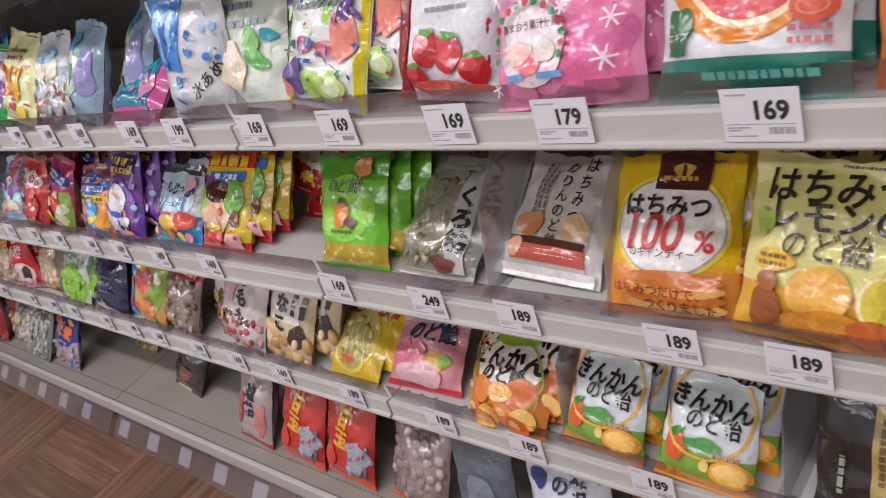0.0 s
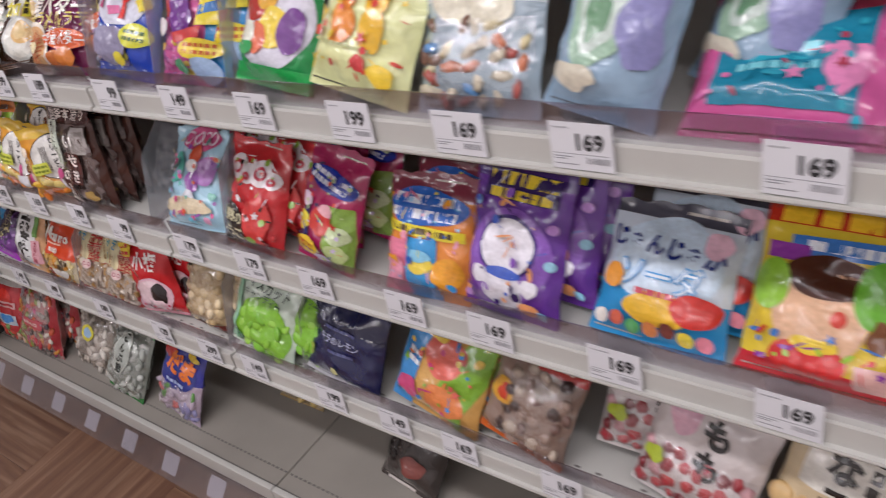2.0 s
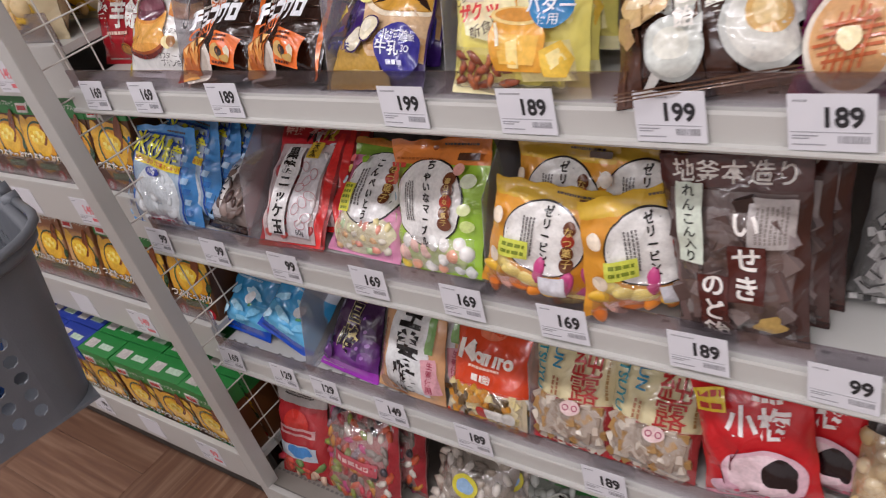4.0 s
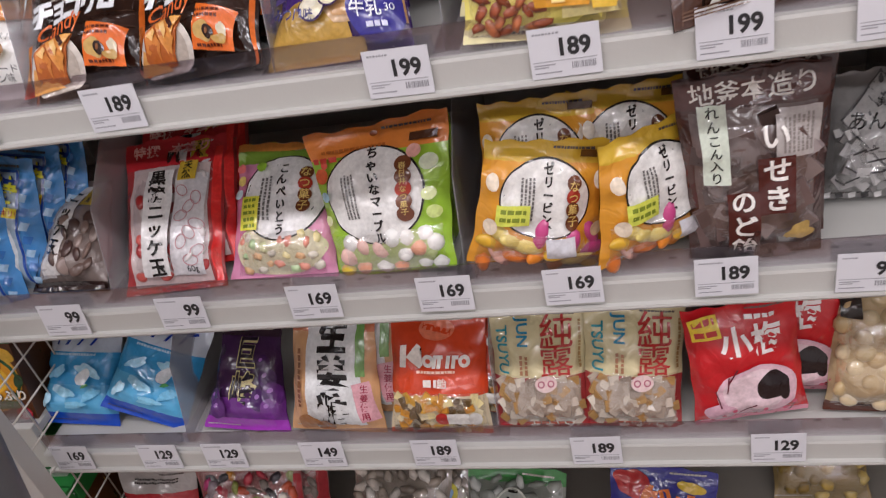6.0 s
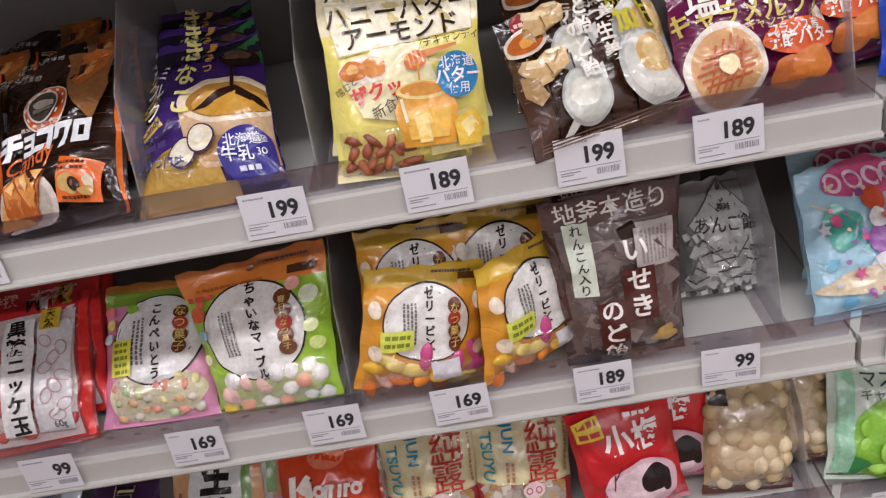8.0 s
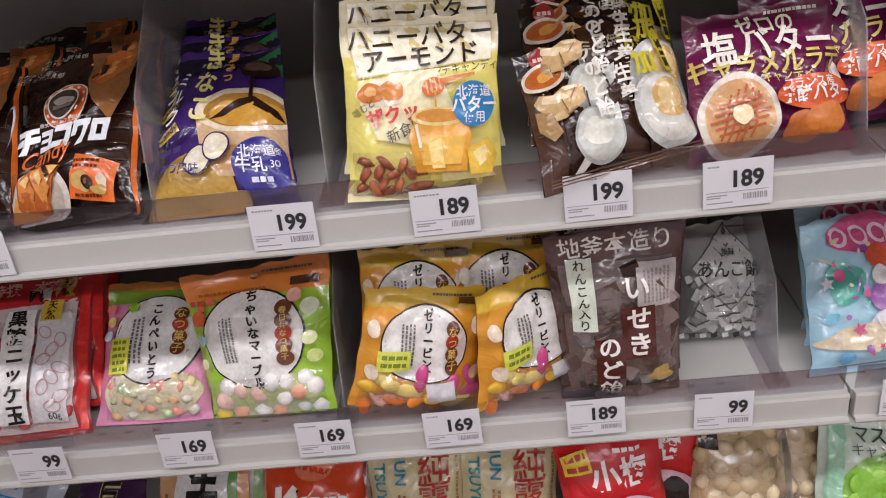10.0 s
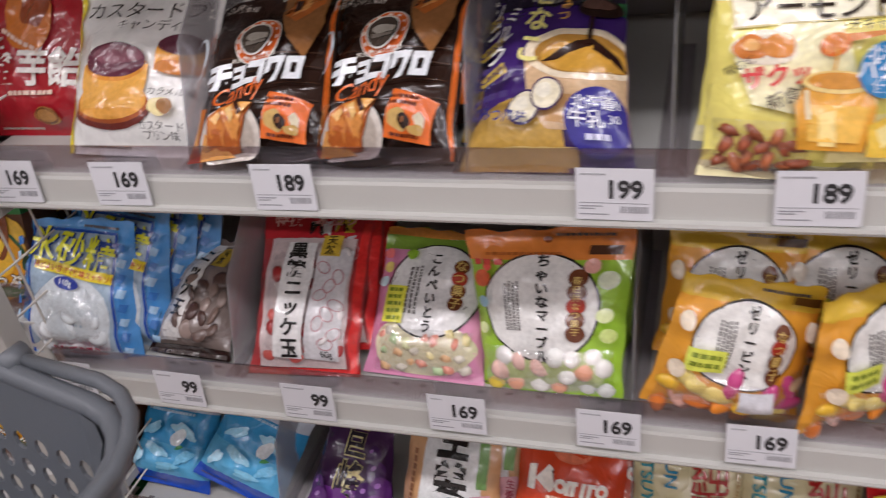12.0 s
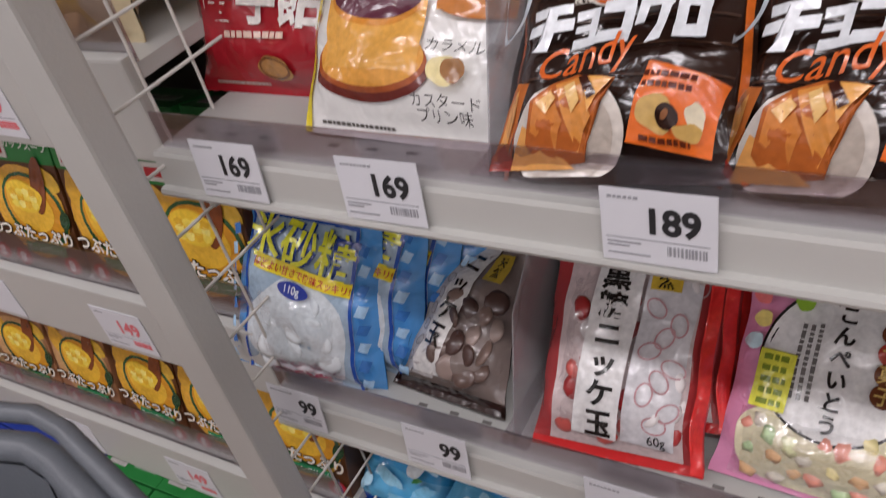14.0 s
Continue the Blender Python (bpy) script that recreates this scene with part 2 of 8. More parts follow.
# ---- the shop's shell ----
def shell():
    fl = boxed("floor", (-4.5, 6.5, -3.6, 1.2, -0.06, -0.004), surface("floor_screed", (0.13, 0.08, 0.055), rough=0.6))
    tagged(fl, "brown wood-print vinyl floor laid in basket-weave blocks", "floor", kind="structure")
    for nm, d in (("wall_north", (-4.6, 6.6, 1.2, 1.3, -0.06, 3.0)), ("wall_south", (-4.6, 6.6, -3.7, -3.6, -0.06, 3.0)), ("wall_west", (-4.6, -4.5, -3.6, 1.2, -0.06, 3.0)), ("wall_east", (6.5, 6.6, -3.6, 1.2, -0.06, 3.0))):
        tagged(boxed(nm, d, WALL), "plain painted shop wall closing the aisle", "wall", kind="structure")
    tagged(boxed("ceiling", (-4.6, 6.6, -3.7, 1.3, 3.0, 3.1), CEIL), "white boarded shop ceiling above the aisle", "ceiling", kind="structure")
    return fl


FLOOR_OB = shell()

# ---- the candy gondola: bays of 1.2 m, x along the aisle, y into the shelf ----
LEFT, RIGHT = 0.045, 3.66
ROWS = {"A": 0.955, "B": 0.70, "C": 0.45}
BACK = 0.40


def rail_profile(x0, x1, top):
    """The folded front lip of a shelf, as a strip with thickness."""
    prof = [(0.012, top - 0.018), (0.0045, top - 0.017), (0.003, top - 0.020), (0.001, top - 0.043), (-0.004, top - 0.0435), (-0.005, top - 0.0465), (-0.004, top - 0.049), (0.012, top - 0.049)]
    vs = [(x, y, z) for x in (x0, x1) for y, z in prof]
    n = len(prof)
    fs = [(i, i + n, (i + 1) % n + n, (i + 1) % n) for i in range(n)] + [tuple(range(n)), tuple(range(n, 2 * n))[::-1]]
    return vs, fs


def shelf(x0, x1, top, nm="shelf"):
    root = new(nm)
    root.location = ((x0 + x1) / 2, 0.2, top - 0.03)
    tagged(root, "off-white steel shelf with clear price rail, carrying candy bags", "shelf", group="candy shelves")

    def add(ob):
        ob.parent = root
        ob.matrix_parent_inverse = Matrix.Translation((-(x0 + x1) / 2, -0.2, -(top - 0.03)))
        return ob
    add(boxed("board", (x0, x1, 0.012, BACK, top - 0.03, top - 0.018), WHITE_STEEL))
    vs, fs = rail_profile(x0 + 0.0015, x1 - 0.0015, top)
    add(link("front_lip", vs, fs, WHITE_STEEL))
    f = add(boxed("clear_fence", (x0 + 0.004, x1 - 0.004, 0.0125, 0.0145, top - 0.018, top + 0.010), FENCE, label="clear plastic fence strip"))
    f.visible_shadow = False
    bm = bmesh.new()
    k = int((x1 - x0) / 0.03)
    for i in range(k):
        if i % 4 != 3:
            cx = x0 + 0.02 + i * 0.03
            box(bm, cx - 0.004, cx + 0.004, 0.034, 0.037, top - 0.0182, top - 0.0174)
    add(part("slot_strip", bm, SLOT, None))["kind"] = "stuff"
    return root


for r, top in ROWS.items():
    for b0 in (0, 1, 2):
        shelf(LEFT if b0 == 0 else 1.2072 * b0 , min(1.2072 * (b0 + 1), RIGHT) - 0.003, top)

# the shelf above the walked-past rows, which shades the tops of the bags
for b0 in (0, 1, 2):
    shelf(LEFT if b0 == 0 else 1.2072 * b0, min(1.2072 * (b0 + 1), RIGHT) - 0.003, 1.232)

# back panels with slotted uprights
for b0 in (0, 1, 2):
    tagged(boxed("back_panel", (1.2072 * b0 + (0.06 if b0 == 0 else 0.0), 1.2072 * (b0 + 1) - 0.002, BACK, BACK + 0.02, 0.1, 1.42), GREY_STEEL), "grey steel back panel behind the candy shelves", "panel", kind="structure")

# base deck
DECK = 0.135


def base_deck(x0, x1, fy=-0.055, nm="base_deck"):
    root = new(nm)
    tagged(root, "off-white steel base deck of the gondola above the floor", "shelf base", group="gondola bases")
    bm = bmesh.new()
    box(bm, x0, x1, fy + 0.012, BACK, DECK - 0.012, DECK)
    # shade on the deck is put into its darker colour
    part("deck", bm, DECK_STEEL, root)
    bm = bmesh.new()
    box(bm, x0, x1, fy, fy + 0.0118, DECK - 0.04, DECK + 0.004, bevel=0.003)
    part("front_lip", bm, WHITE_STEEL, root)
    part("kick_plate", box(bmesh.new(), x0, x1, fy + 0.05, fy + 0.06, 0.0, DECK - 0.0125), KICK, root)
    bm = bmesh.new()
    for i in range(int((x1 - x0) / 0.012)):
        cx = x0 + 0.01 + i * 0.012
        box(bm, cx - 0.004, cx + 0.003, fy + 0.045, fy + 0.049, DECK + 0.0001, DECK + 0.0008)
    part("slot_strip", bm, SLOT, root)["kind"] = "stuff"
    part("groove", box(bmesh.new(), x0, x1, fy + 0.0125, fy + 0.0155, DECK - 0.002, DECK + 0.0004), SLOT, root)
    return root


for b0 in (0, 1, 2):
    base_deck(0.05 if b0 == 0 else 1.2072 * b0, 1.2072 * (b0 + 1) - 0.003)


# end frame: post and wire grid between the two gondolas
def end_frame():
    root = new("wire_end_frame")
    tagged(root, "white steel end post with welded wire grid panel", "wire panel")
    part("post", box(bmesh.new(), 0.04, 0.076, -0.056, -0.028, DECK, 1.45, bevel=0.003), WHITE_STEEL, root)
    part("post", box(bmesh.new(), 0.04, 0.07, 0.36, 0.385, DECK, 1.45, bevel=0.003), WHITE_STEEL, root)
    for i in range(8):
        y = 0.02 + i * 0.046
        tube("wire", [(0.05, y, DECK), (0.05, y, 1.45)], 0.0014, WIRE, root, sides=6)
    for i in range(24):
        z = 0.20 + i * 0.052
        tube("wire", [(0.0535, -0.03, z), (0.0535, 0.37, z)], 0.0014, WIRE, root, sides=6)
    for r, top in ROWS.items():
        part("bracket", box(bmesh.new(), 0.058, 0.064, 0.02, 0.36, top - 0.075, top - 0.031, bevel=0.001), WHITE_STEEL, root)
    return root


end_frame()


# price tags
def price_tag(row, x, price, w=0.058, h=0.042, tilt=-7, lean=0.0, red=False, yz=None, blank=False):
    root = new("price_tag")
    y, z = yz if yz else (-0.0035, ROWS[row] - 0.042)
    root.matrix_basis = pose(x + w / 2, y, z, tilt, lean, 0)
    tagged(root, ("white price card with red print in the shelf rail" if red else f"white price card reading {price} in the shelf rail") if not blank else "faded white price card in the clear rail", "price tag", group="price tags")
    part("card", box(bmesh.new(), -w / 2, w / 2, 0, 0.0008, 0, h), CARD, root)
    if blank:
        return root
    mat = RED_INK if red else BLACK_INK
    s = 0.02 if not red else 0.024
    vs, fs = glyphs(price, 0.035)
    sx = 0.95
    ox = w * 0.15 if len(price) == 3 else w * 0.24
    if vs:
        link("price", [(a * s * sx + ox, -0.0004, b * s + h * 0.60) for a, b in vs], fs, mat, root, "bold printed price")
    bm = bmesh.new()
    box(bm, -w * 0.46, w * 0.44, -0.0003, 0.0, h * 0.33, h * 0.342)
    part("rule", bm, GREY_INK, root)
    bm = bmesh.new()
    rnd = random.Random(int(x * 1000))
    bx = w * 0.08
    while bx < w * 0.42:
        t = rnd.choice((0.0004, 0.0008, 0.0012))
        box(bm, bx, bx + t, -0.0003, 0.0, h * 0.15, h * 0.28)
        bx += t + rnd.choice((0.0005, 0.0009))
    part("barcode", bm, GREY_INK if not red else mat, root)["kind"] = "stuff"
    bm = bmesh.new()
    bx = -w * 0.43
    for i in range(rnd.randint(4, 9)):
        t = rnd.uniform(0.0012, 0.0026)
        box(bm, bx, bx + t, -0.0003, 0.0, h * 0.87, h * 0.905)
        bx += t + 0.0008
    for i, (a, zz) in enumerate(((0.3, 0.26), (0.2, 0.21), (0.38, 0.1))):
        box(bm, -w * 0.45, -w * 0.45 + w * a, -0.0003, 0.0, h * zz, h * (zz + 0.022))
    part("small_print", bm, GREY_INK, root)["kind"] = "stuff"
    return root


def tags(row, *pairs):
    for x, p in pairs:
        raised = 0.005 if row == "B" and 0.45 < x < 0.95 else 0.0
        price_tag(row, x, p, yz=(-0.0035, ROWS[row] - 0.042 + raised), lean=random.Random(int(x * 777)).uniform(-1.2, 1.2))


tags("A", (0.092, "169"), (0.214, "169"), (0.379, "189"), (0.656, "199"), (0.798, "189"), (0.929, "199"), (1.046, "189"))
tags("A", (1.232, "99"), (1.384, "149"), (1.53, "169"), (1.678, "199"), (1.815, "169"), (1.941, "169"), (2.115, "169"), (2.25, "199"))
tags("A", (2.434, "169"), (2.595, "169"), (2.764, "169"), (2.897, "179"), (3.071, "169"), (3.28, "169"))
tags("B", (0.046, "99"), (0.187, "99"), (0.341, "99"), (0.501, "169"), (0.646, "169"), (0.778, "169"), (0.923, "189"), (1.049, "99"))
tags("B", (1.231, "179"), (1.374, "179"), (1.506, "169"), (1.659, "169"), (1.782, "169"), (1.933, "169"), (2.1, "169"))
tags("B", (2.425, "169"), (2.604, "249"), (2.745, "189"), (2.938, "189"), (3.059, "189"), (3.27, "189"))
tags("C", (0.065, "169"), (0.2, "129"), (0.296, "129"), (0.434, "149"), (0.582, "189"), (0.778, "189"), (0.979, "129"), (1.12, "299"))
tags("C", (1.24, "149"), (1.42, "199"), (1.55, "149"), (1.666, "169"), (1.825, "169"), (1.963, "169"), (2.105, "169"), (2.3, "189"))
tags("C", (2.5, "189"), (2.66, "189"), (2.85, "189"), (3.02, "189"))


# the clear ticket strip that hangs in front of the base
def ticket_strip(x0, x1):
    root = new("ticket_strip")
    root.matrix_basis = pose(x0, -0.058, DECK - 0.034, -48, 0, 0)
    tagged(root, "clear plastic ticket strip hanging from the base lip", "ticket strip", group="ticket strips")
    s = part("strip", box(bmesh.new(), 0, x1 - x0, -0.0004, 0.0006, -0.062, 0.002), CLEAR, root, "clear plastic strip")
    s.visible_shadow = False
    for i in range(int((x1 - x0) / 0.155)):
        cx = 0.02 + i * 0.155
        part("card", box(bmesh.new(), cx, cx + 0.05, 0.001, 0.0016, -0.05, -0.008), TICKET, root)
    return root


for b0 in (0, 1, 2):
    ticket_strip(0.06 if b0 == 0 else 1.2072 * b0 + 0.01, 1.2072 * (b0 + 1) - 0.02)

# ---- bags ----
NU, NV = 18, 26
REST = {"A": (0.024, 0.937), "B": (0.024, 0.682), "C": (0.024, 0.432), "D": (0.0, DECK)}


class Bag:
    """A pillow bag standing on its lower seal: local x across, z up, front towards -y."""

    def __init__(self, label, x, w, h, row="A", lean=17, yaw=0, roll=0, depth=0.042, back=0.0, body="ffffff", zones=(), seed=0, gusset=False, mat=None, name="candy_bag", taper=0.0, lift=0.0):
        self.w, self.h, self.d, self.seed, self.gusset, self.taper = w, h, depth, seed, gusset, taper
        self.root = new(name)
        y, z = REST[row]
        self.m = pose(x, y + back, z + lift + abs(math.sin(radians(roll))) * w * 0.45, 0, 0, 0) @ pose(0, 0, 0, -lean, 0, 0) @ pose(0, 0, 0, 0, roll, yaw)
        self.root.matrix_basis = self.m
        tagged(self.root, label, "candy bag", group="candy bags")
        self.n = 0
        self.taken = []
        self.raised = []
        rnd = random.Random(seed * 31 + int(x * 1000))
        self.ph = [rnd.uniform(0, 6.28) for _ in range(8)]
        self.off = Vector((rnd.uniform(0, 50), rnd.uniform(0, 50), rnd.uniform(0, 50)))
        self.grid = [[self.shape(i / NU - 0.5, j / NV, -1) for j in range(NV + 1)] for i in range(NU + 1)]
        rear = [[self.shape(i / NU - 0.5, j / NV, 1) for j in range(NV + 1)] for i in range(NU + 1)]
        verts, faces, slots = [], [], []
        mats = [mat or film(body)] + [z[2] if not isinstance(z[2], str) else film(z[2]) for z in zones]
        for g in (self.grid, rear):
            for col in g:
                verts += col
        base = (NU + 1) * (NV + 1)
        for s in (0, 1):
            for i in range(NU):
                for j in range(NV):
                    a = s * base + i * (NV + 1) + j
                    q = (a, a + NV + 1, a + NV + 2, a + 1)
                    faces.append(q if s == 0 else q[::-1])
                    v = (j + 0.5) / NV
                    k = 0
                    for zi, zz in enumerate(zones):
                        if zz[0] <= v <= zz[1]:
                            k = zi + 1
                    slots.append(k)
        link("pouch", verts, faces, mats, self.root, smooth=True, slots=slots)
        tone = lin(zones[-1][2] if zones and isinstance(zones[-1][2], str) else body)
        pale = sum(tone) > 0.75
        self.bars(-0.2 + rnd.uniform(-0.1, 0.1), 0.045, 0.4, 1, "5a5450" if pale else "c9c2b8", 0.014)
        self.bars(0.22, 0.955, 0.34, 1, "5a5450" if pale else "c9c2b8", 0.018)

    def shape(self, u, v, side):
        e = max(0.0, 1 - abs(2 * u) ** 3.2) ** 0.75
        top = 1 - min(1, max(0, (v - 0.62) / 0.31)) ** 1.6
        bot = min(1, max(0, (v - 0.045) / (0.16 if not self.gusset else 0.05))) ** 0.7
        f = max(0.0, top) * bot * (1.08 - 0.3 * v)
        p = self.ph
        wr = 0.0022 * math.sin(u * 55 + p[0] + 3 * math.sin(v * 9 + p[1])) * (math.exp(-abs(v - 0.88) / 0.07) + 0.8 * math.exp(-abs(v - 0.1) / 0.06))
        wr += 0.0013 * math.sin(v * 30 + p[2] + 2 * math.sin(u * 14 + p[3])) * math.exp(-abs(abs(u) - 0.44) / 0.06)
        wr += 0.0065 * self.w / 0.13 * noise.noise(Vector((u * 4.2, v * 5.2, side * 0.6)) + self.off) * f
        wr += 0.0026 * noise.noise(Vector((u * 9, v * 11, side)) + self.off)
        d = 0.0006 + self.d * 0.5 * f * e + (wr if 0.05 < v < 0.94 else wr * 0.35) * (1 if side < 0 else 0.6) * min(1, (0.5 - abs(u)) * 14 + 0.15)
        wave = 0.003 * math.sin(u * 7 + p[4]) * (v > 0.9) + 0.004 * math.sin(v * 4 + p[5]) * (abs(u) - 0.1)
        ww = self.w * (1 - 0.045 * f - self.taper * v) + 0.0012 * math.sin(v * 21 + p[6])
        z = v * self.h + (0.0016 * math.sin(u * 26 + p[7]) + 0.003 * math.sin(u * 5 + p[5])) * (v > 0.97)
        return Vector((u * ww, side * d + wave, z))

    def at(self, px, pz, level=1.0):
        """A point of the front, px metres from the middle and pz above the bottom, lifted a little."""
        fu, fv = min(max(px / self.w + 0.5, 0.0), 0.9999) * NU, min(max(pz / self.h, 0.0), 0.9999) * NV
        i, j = int(fu), int(fv)
        a, b = fu - i, fv - j
        g = self.grid
        p = (g[i][j] * (1 - a) + g[i + 1][j] * a) * (1 - b) + (g[i][j + 1] * (1 - a) + g[i + 1][j + 1] * a) * b
        return p + Vector((0, -0.0007 - 0.00032 * level, 0))

    def put(self, name, pts, faces, h, label="", mat=None):
        self.n += 1
        level = self.n
        if pts:
            mx, mz = sum(q[0] for q in pts) / len(pts), sum(q[1] for q in pts) / len(pts)
            level += max([k for x0, x1, z0, z1, k in self.raised if x0 < mx < x1 and z0 < mz < z1], default=0)
        return link(name, [self.at(a, b, level) for a, b in pts], faces, mat or ink(h), self.root, label, smooth=True)

    def spot(self, u, v, ru, rv, h, rot=0.0, wob=0.0, name="printed_spot", seg=22, mat=None, a0=0.0, a1=360.0):
        """A printed round or uneven patch: centre in shares of width and height, radii in shares of the width."""
        cx, cz, pts, faces, rings = u * self.w, v * self.h, [], [], max(3, min(10, int(max(ru, rv) * self.w / 0.0045)))
        seg = max(seg, min(48, int(6.3 * max(ru, rv) * self.w / 0.005)))
        c, s = math.cos(radians(rot)), math.sin(radians(rot))
        full = a1 - a0 >= 360
        cnt = seg if full else seg + 1
        for r in range(1, rings + 1):
            for k in range(cnt):
                t = radians(a0 + (a1 - a0) * k / seg)
                f = r / rings * (1 + wob * (math.sin(3 * t + self.ph[0] + u * 9) * 0.6 + math.sin(5 * t + self.ph[1] + v * 7) * 0.4))
                x, z = ru * self.w * f * math.cos(t), rv * self.w * f * math.sin(t)
                pts.append((cx + c * x - s * z, cz + s * x + c * z))
        pts.append((cx, cz))
        m = len(pts) - 1
        for k in range(seg):
            k2 = (k + 1) % cnt
            faces.append((m, k, k2))
            for r in range(rings - 1):
                faces.append((r * cnt + k, (r + 1) * cnt + k, (r + 1) * cnt + k2, r * cnt + k2))
        return self.put(name, pts, faces, h, mat=mat)

    def ring(self, u, v, ru, rv, h, t=0.012, rot=0.0, name="printed_ring"):
        cx, cz, pts, faces, seg = u * self.w, v * self.h, [], [], 40
        c, s = math.cos(radians(rot)), math.sin(radians(rot))
        for f in (0, t):
            for k in range(seg):
                a = 2 * math.pi * k / seg
                x, z = (ru - f) * self.w * math.cos(a), (rv - f) * self.w * math.sin(a)
                pts.append((cx + c * x - s * z, cz + s * x + c * z))
        for k in range(seg):
            k2 = (k + 1) % seg
            faces.append((k, seg + k, seg + k2, k2))
        return self.put(name, pts, faces, h)

    def patch(self, u, v, wu, wv, h, rot=0.0, name="printed_panel", skew=0.0, mat=None):
        """A printed rectangle, its size in shares of the width."""
        cx, cz, pts, faces, n = u * self.w, v * self.h, [], [], max(4, min(26, int(max(wu, wv) * self.w / 0.006)))
        c, s = math.cos(radians(rot)), math.sin(radians(rot))
        for i in range(n + 1):
            for j in range(n + 1):
                x, z = (i / n - 0.5) * wu * self.w, (j / n - 0.5) * wv * self.w
                x += skew * z
                pts.append((cx + c * x - s * z, cz + s * x + c * z))
        for i in range(n):
            for j in range(n):
                a = i * (n + 1) + j
                faces.append((a, a + n + 1, a + n + 2, a + 1))
        return self.put(name, pts, faces, h, mat=mat)

    def word(self, text, u, v, size, h, rot=0.0, vertical=False, bold=0.012, sx=1.0, name="lettering", skew=0.0):
        vs, fs = glyphs(text, bold, vertical)
        if not vs:
            return None
        cx, cz, k = u * self.w, v * self.h, size * self.w
        c, s = math.cos(radians(rot)), math.sin(radians(rot))
        pts = []
        for a, b in vs:
            x, z = (a * sx + skew * b) * k, b * k
            pts.append((cx + c * x - s * z, cz + s * x + c * z))
        self.n += 2
        self.taken.append((min(q[0] for q in pts), max(q[0] for q in pts), min(q[1] for q in pts), max(q[1] for q in pts)))
        if k > 0.014:
            pts, fs = self.cut(pts, fs, 0.008)
        return self.put(name, pts, fs, h)

    def poly(self, corners, h, name="printed_shape", dx=0.0, dz=0.0):
        """A printed shape given by its corners in shares of width and height."""
        pts = [((u + dx) * self.w, (v + dz) * self.h) for u, v in corners]
        pts, faces = self.cut(pts, [tuple(range(len(pts)))], 0.009)
        return self.put(name, pts, faces, h)

    def cut(self, pts, fs, step):
        """Cuts flat outlines into small pieces, so that they bend with the film."""
        bm = bmesh.new()
        vs = [bm.verts.new((a, 0, b)) for a, b in pts]
        for f in fs:
            try:
                bm.faces.new([vs[i] for i in f])
            except ValueError:
                pass
        bmesh.ops.triangulate(bm, faces=[f for f in bm.faces if len(f.verts) > 4], ngon_method="EAR_CLIP")
        for axis in (0, 2):
            lo, hi = min(v.co[axis] for v in bm.verts), max(v.co[axis] for v in bm.verts)
            q = lo + step
            while q < hi:
                co, no = [0, 0, 0], [0, 0, 0]
                co[axis], no[axis] = q, 1
                bmesh.ops.bisect_plane(bm, geom=bm.verts[:] + bm.edges[:] + bm.faces[:], plane_co=co, plane_no=no)
                q += step
        bm.verts.index_update()
        out = [(v.co.x, v.co.z) for v in bm.verts], [tuple(v.index for v in f.verts) for f in bm.faces]
        bm.free()
        return out

    def bars(self, u, v, wu, lines, h, size=0.02, rot=0.0, name="small_print", vertical=False, gap=1.9):
        """Lines of print too small to read, as plain bars."""
        pts, faces = [], []
        c, s = math.cos(radians(rot)), math.sin(radians(rot))
        rnd = random.Random(self.seed * 7 + self.n)
        for k in range(lines):
            q = -wu / 2
            while q < wu / 2 * rnd.uniform(0.75, 1.0):
                t = size * rnd.uniform(0.7, 2.0)
                o = -(k - (lines - 1) / 2) * size * gap
                q0, q1, o0, o1 = q, min(q + t, wu / 2), o - size / 2, o + size / 2
                crn = ((q0, o0), (q1, o0), (q1, o1), (q0, o1)) if not vertical else ((o0, q0), (o1, q0), (o1, q1), (o0, q1))
                b = len(pts)
                for x, z in crn:
                    x, z = x * self.w, z * self.w
                    pts.append((u * self.w + c * x - s * z, v * self.h + s * x + c * z))
                faces.append((b, b + 1, b + 2, b + 3))
                q += t + size * 0.35
        return self.put(name, pts, faces, h)

    def busy(self, colours, n=40, v0=0.1, v1=0.86, size=0.03):
        """The small fruit, drops, stars and lines of print that fill a bright bag, one mesh a colour, clear of the lettering."""
        rnd = random.Random(self.seed * 17 + n)
        groups = {}
        for _ in range(n):
            x, z = rnd.uniform(-0.44, 0.44) * self.w, rnd.uniform(v0, v1) * self.h
            r = size * self.w * rnd.choice((0.5, 0.7, 1.0, 1.0, 1.5))
            if any(a - r < x < b + r and c - r < z < d + r for a, b, c, d in self.taken):
                continue
            pts, faces = groups.setdefault(rnd.choice(colours), ([], []))
            b, form, turn = len(pts), rnd.choice(("drop", "star", "leaf", "line", "drop")), rnd.uniform(0, 6.28)
            pts.append((x, z))
            seg = 10
            for k in range(seg):
                t = 2 * math.pi * k / seg
                f = {"drop": 1.0, "star": 1.25 if k % 2 else 0.55, "leaf": 1.0, "line": 1.0}[form]
                ax, az = {"drop": (1, 0.9), "star": (1, 1), "leaf": (1.5, 0.5), "line": (2.2, 0.22)}[form]
                px, pz = r * f * ax * math.cos(t), r * f * az * math.sin(t)
                c, s = math.cos(turn), math.sin(turn)
                pts.append((x + c * px - s * pz, z + s * px + c * pz))
            faces.extend((b, b + 1 + k, b + 1 + (k + 1) % seg) for k in range(seg))
        for h, (pts, faces) in groups.items():
            self.put("printed_pattern", pts, faces, h)["kind"] = "stuff"

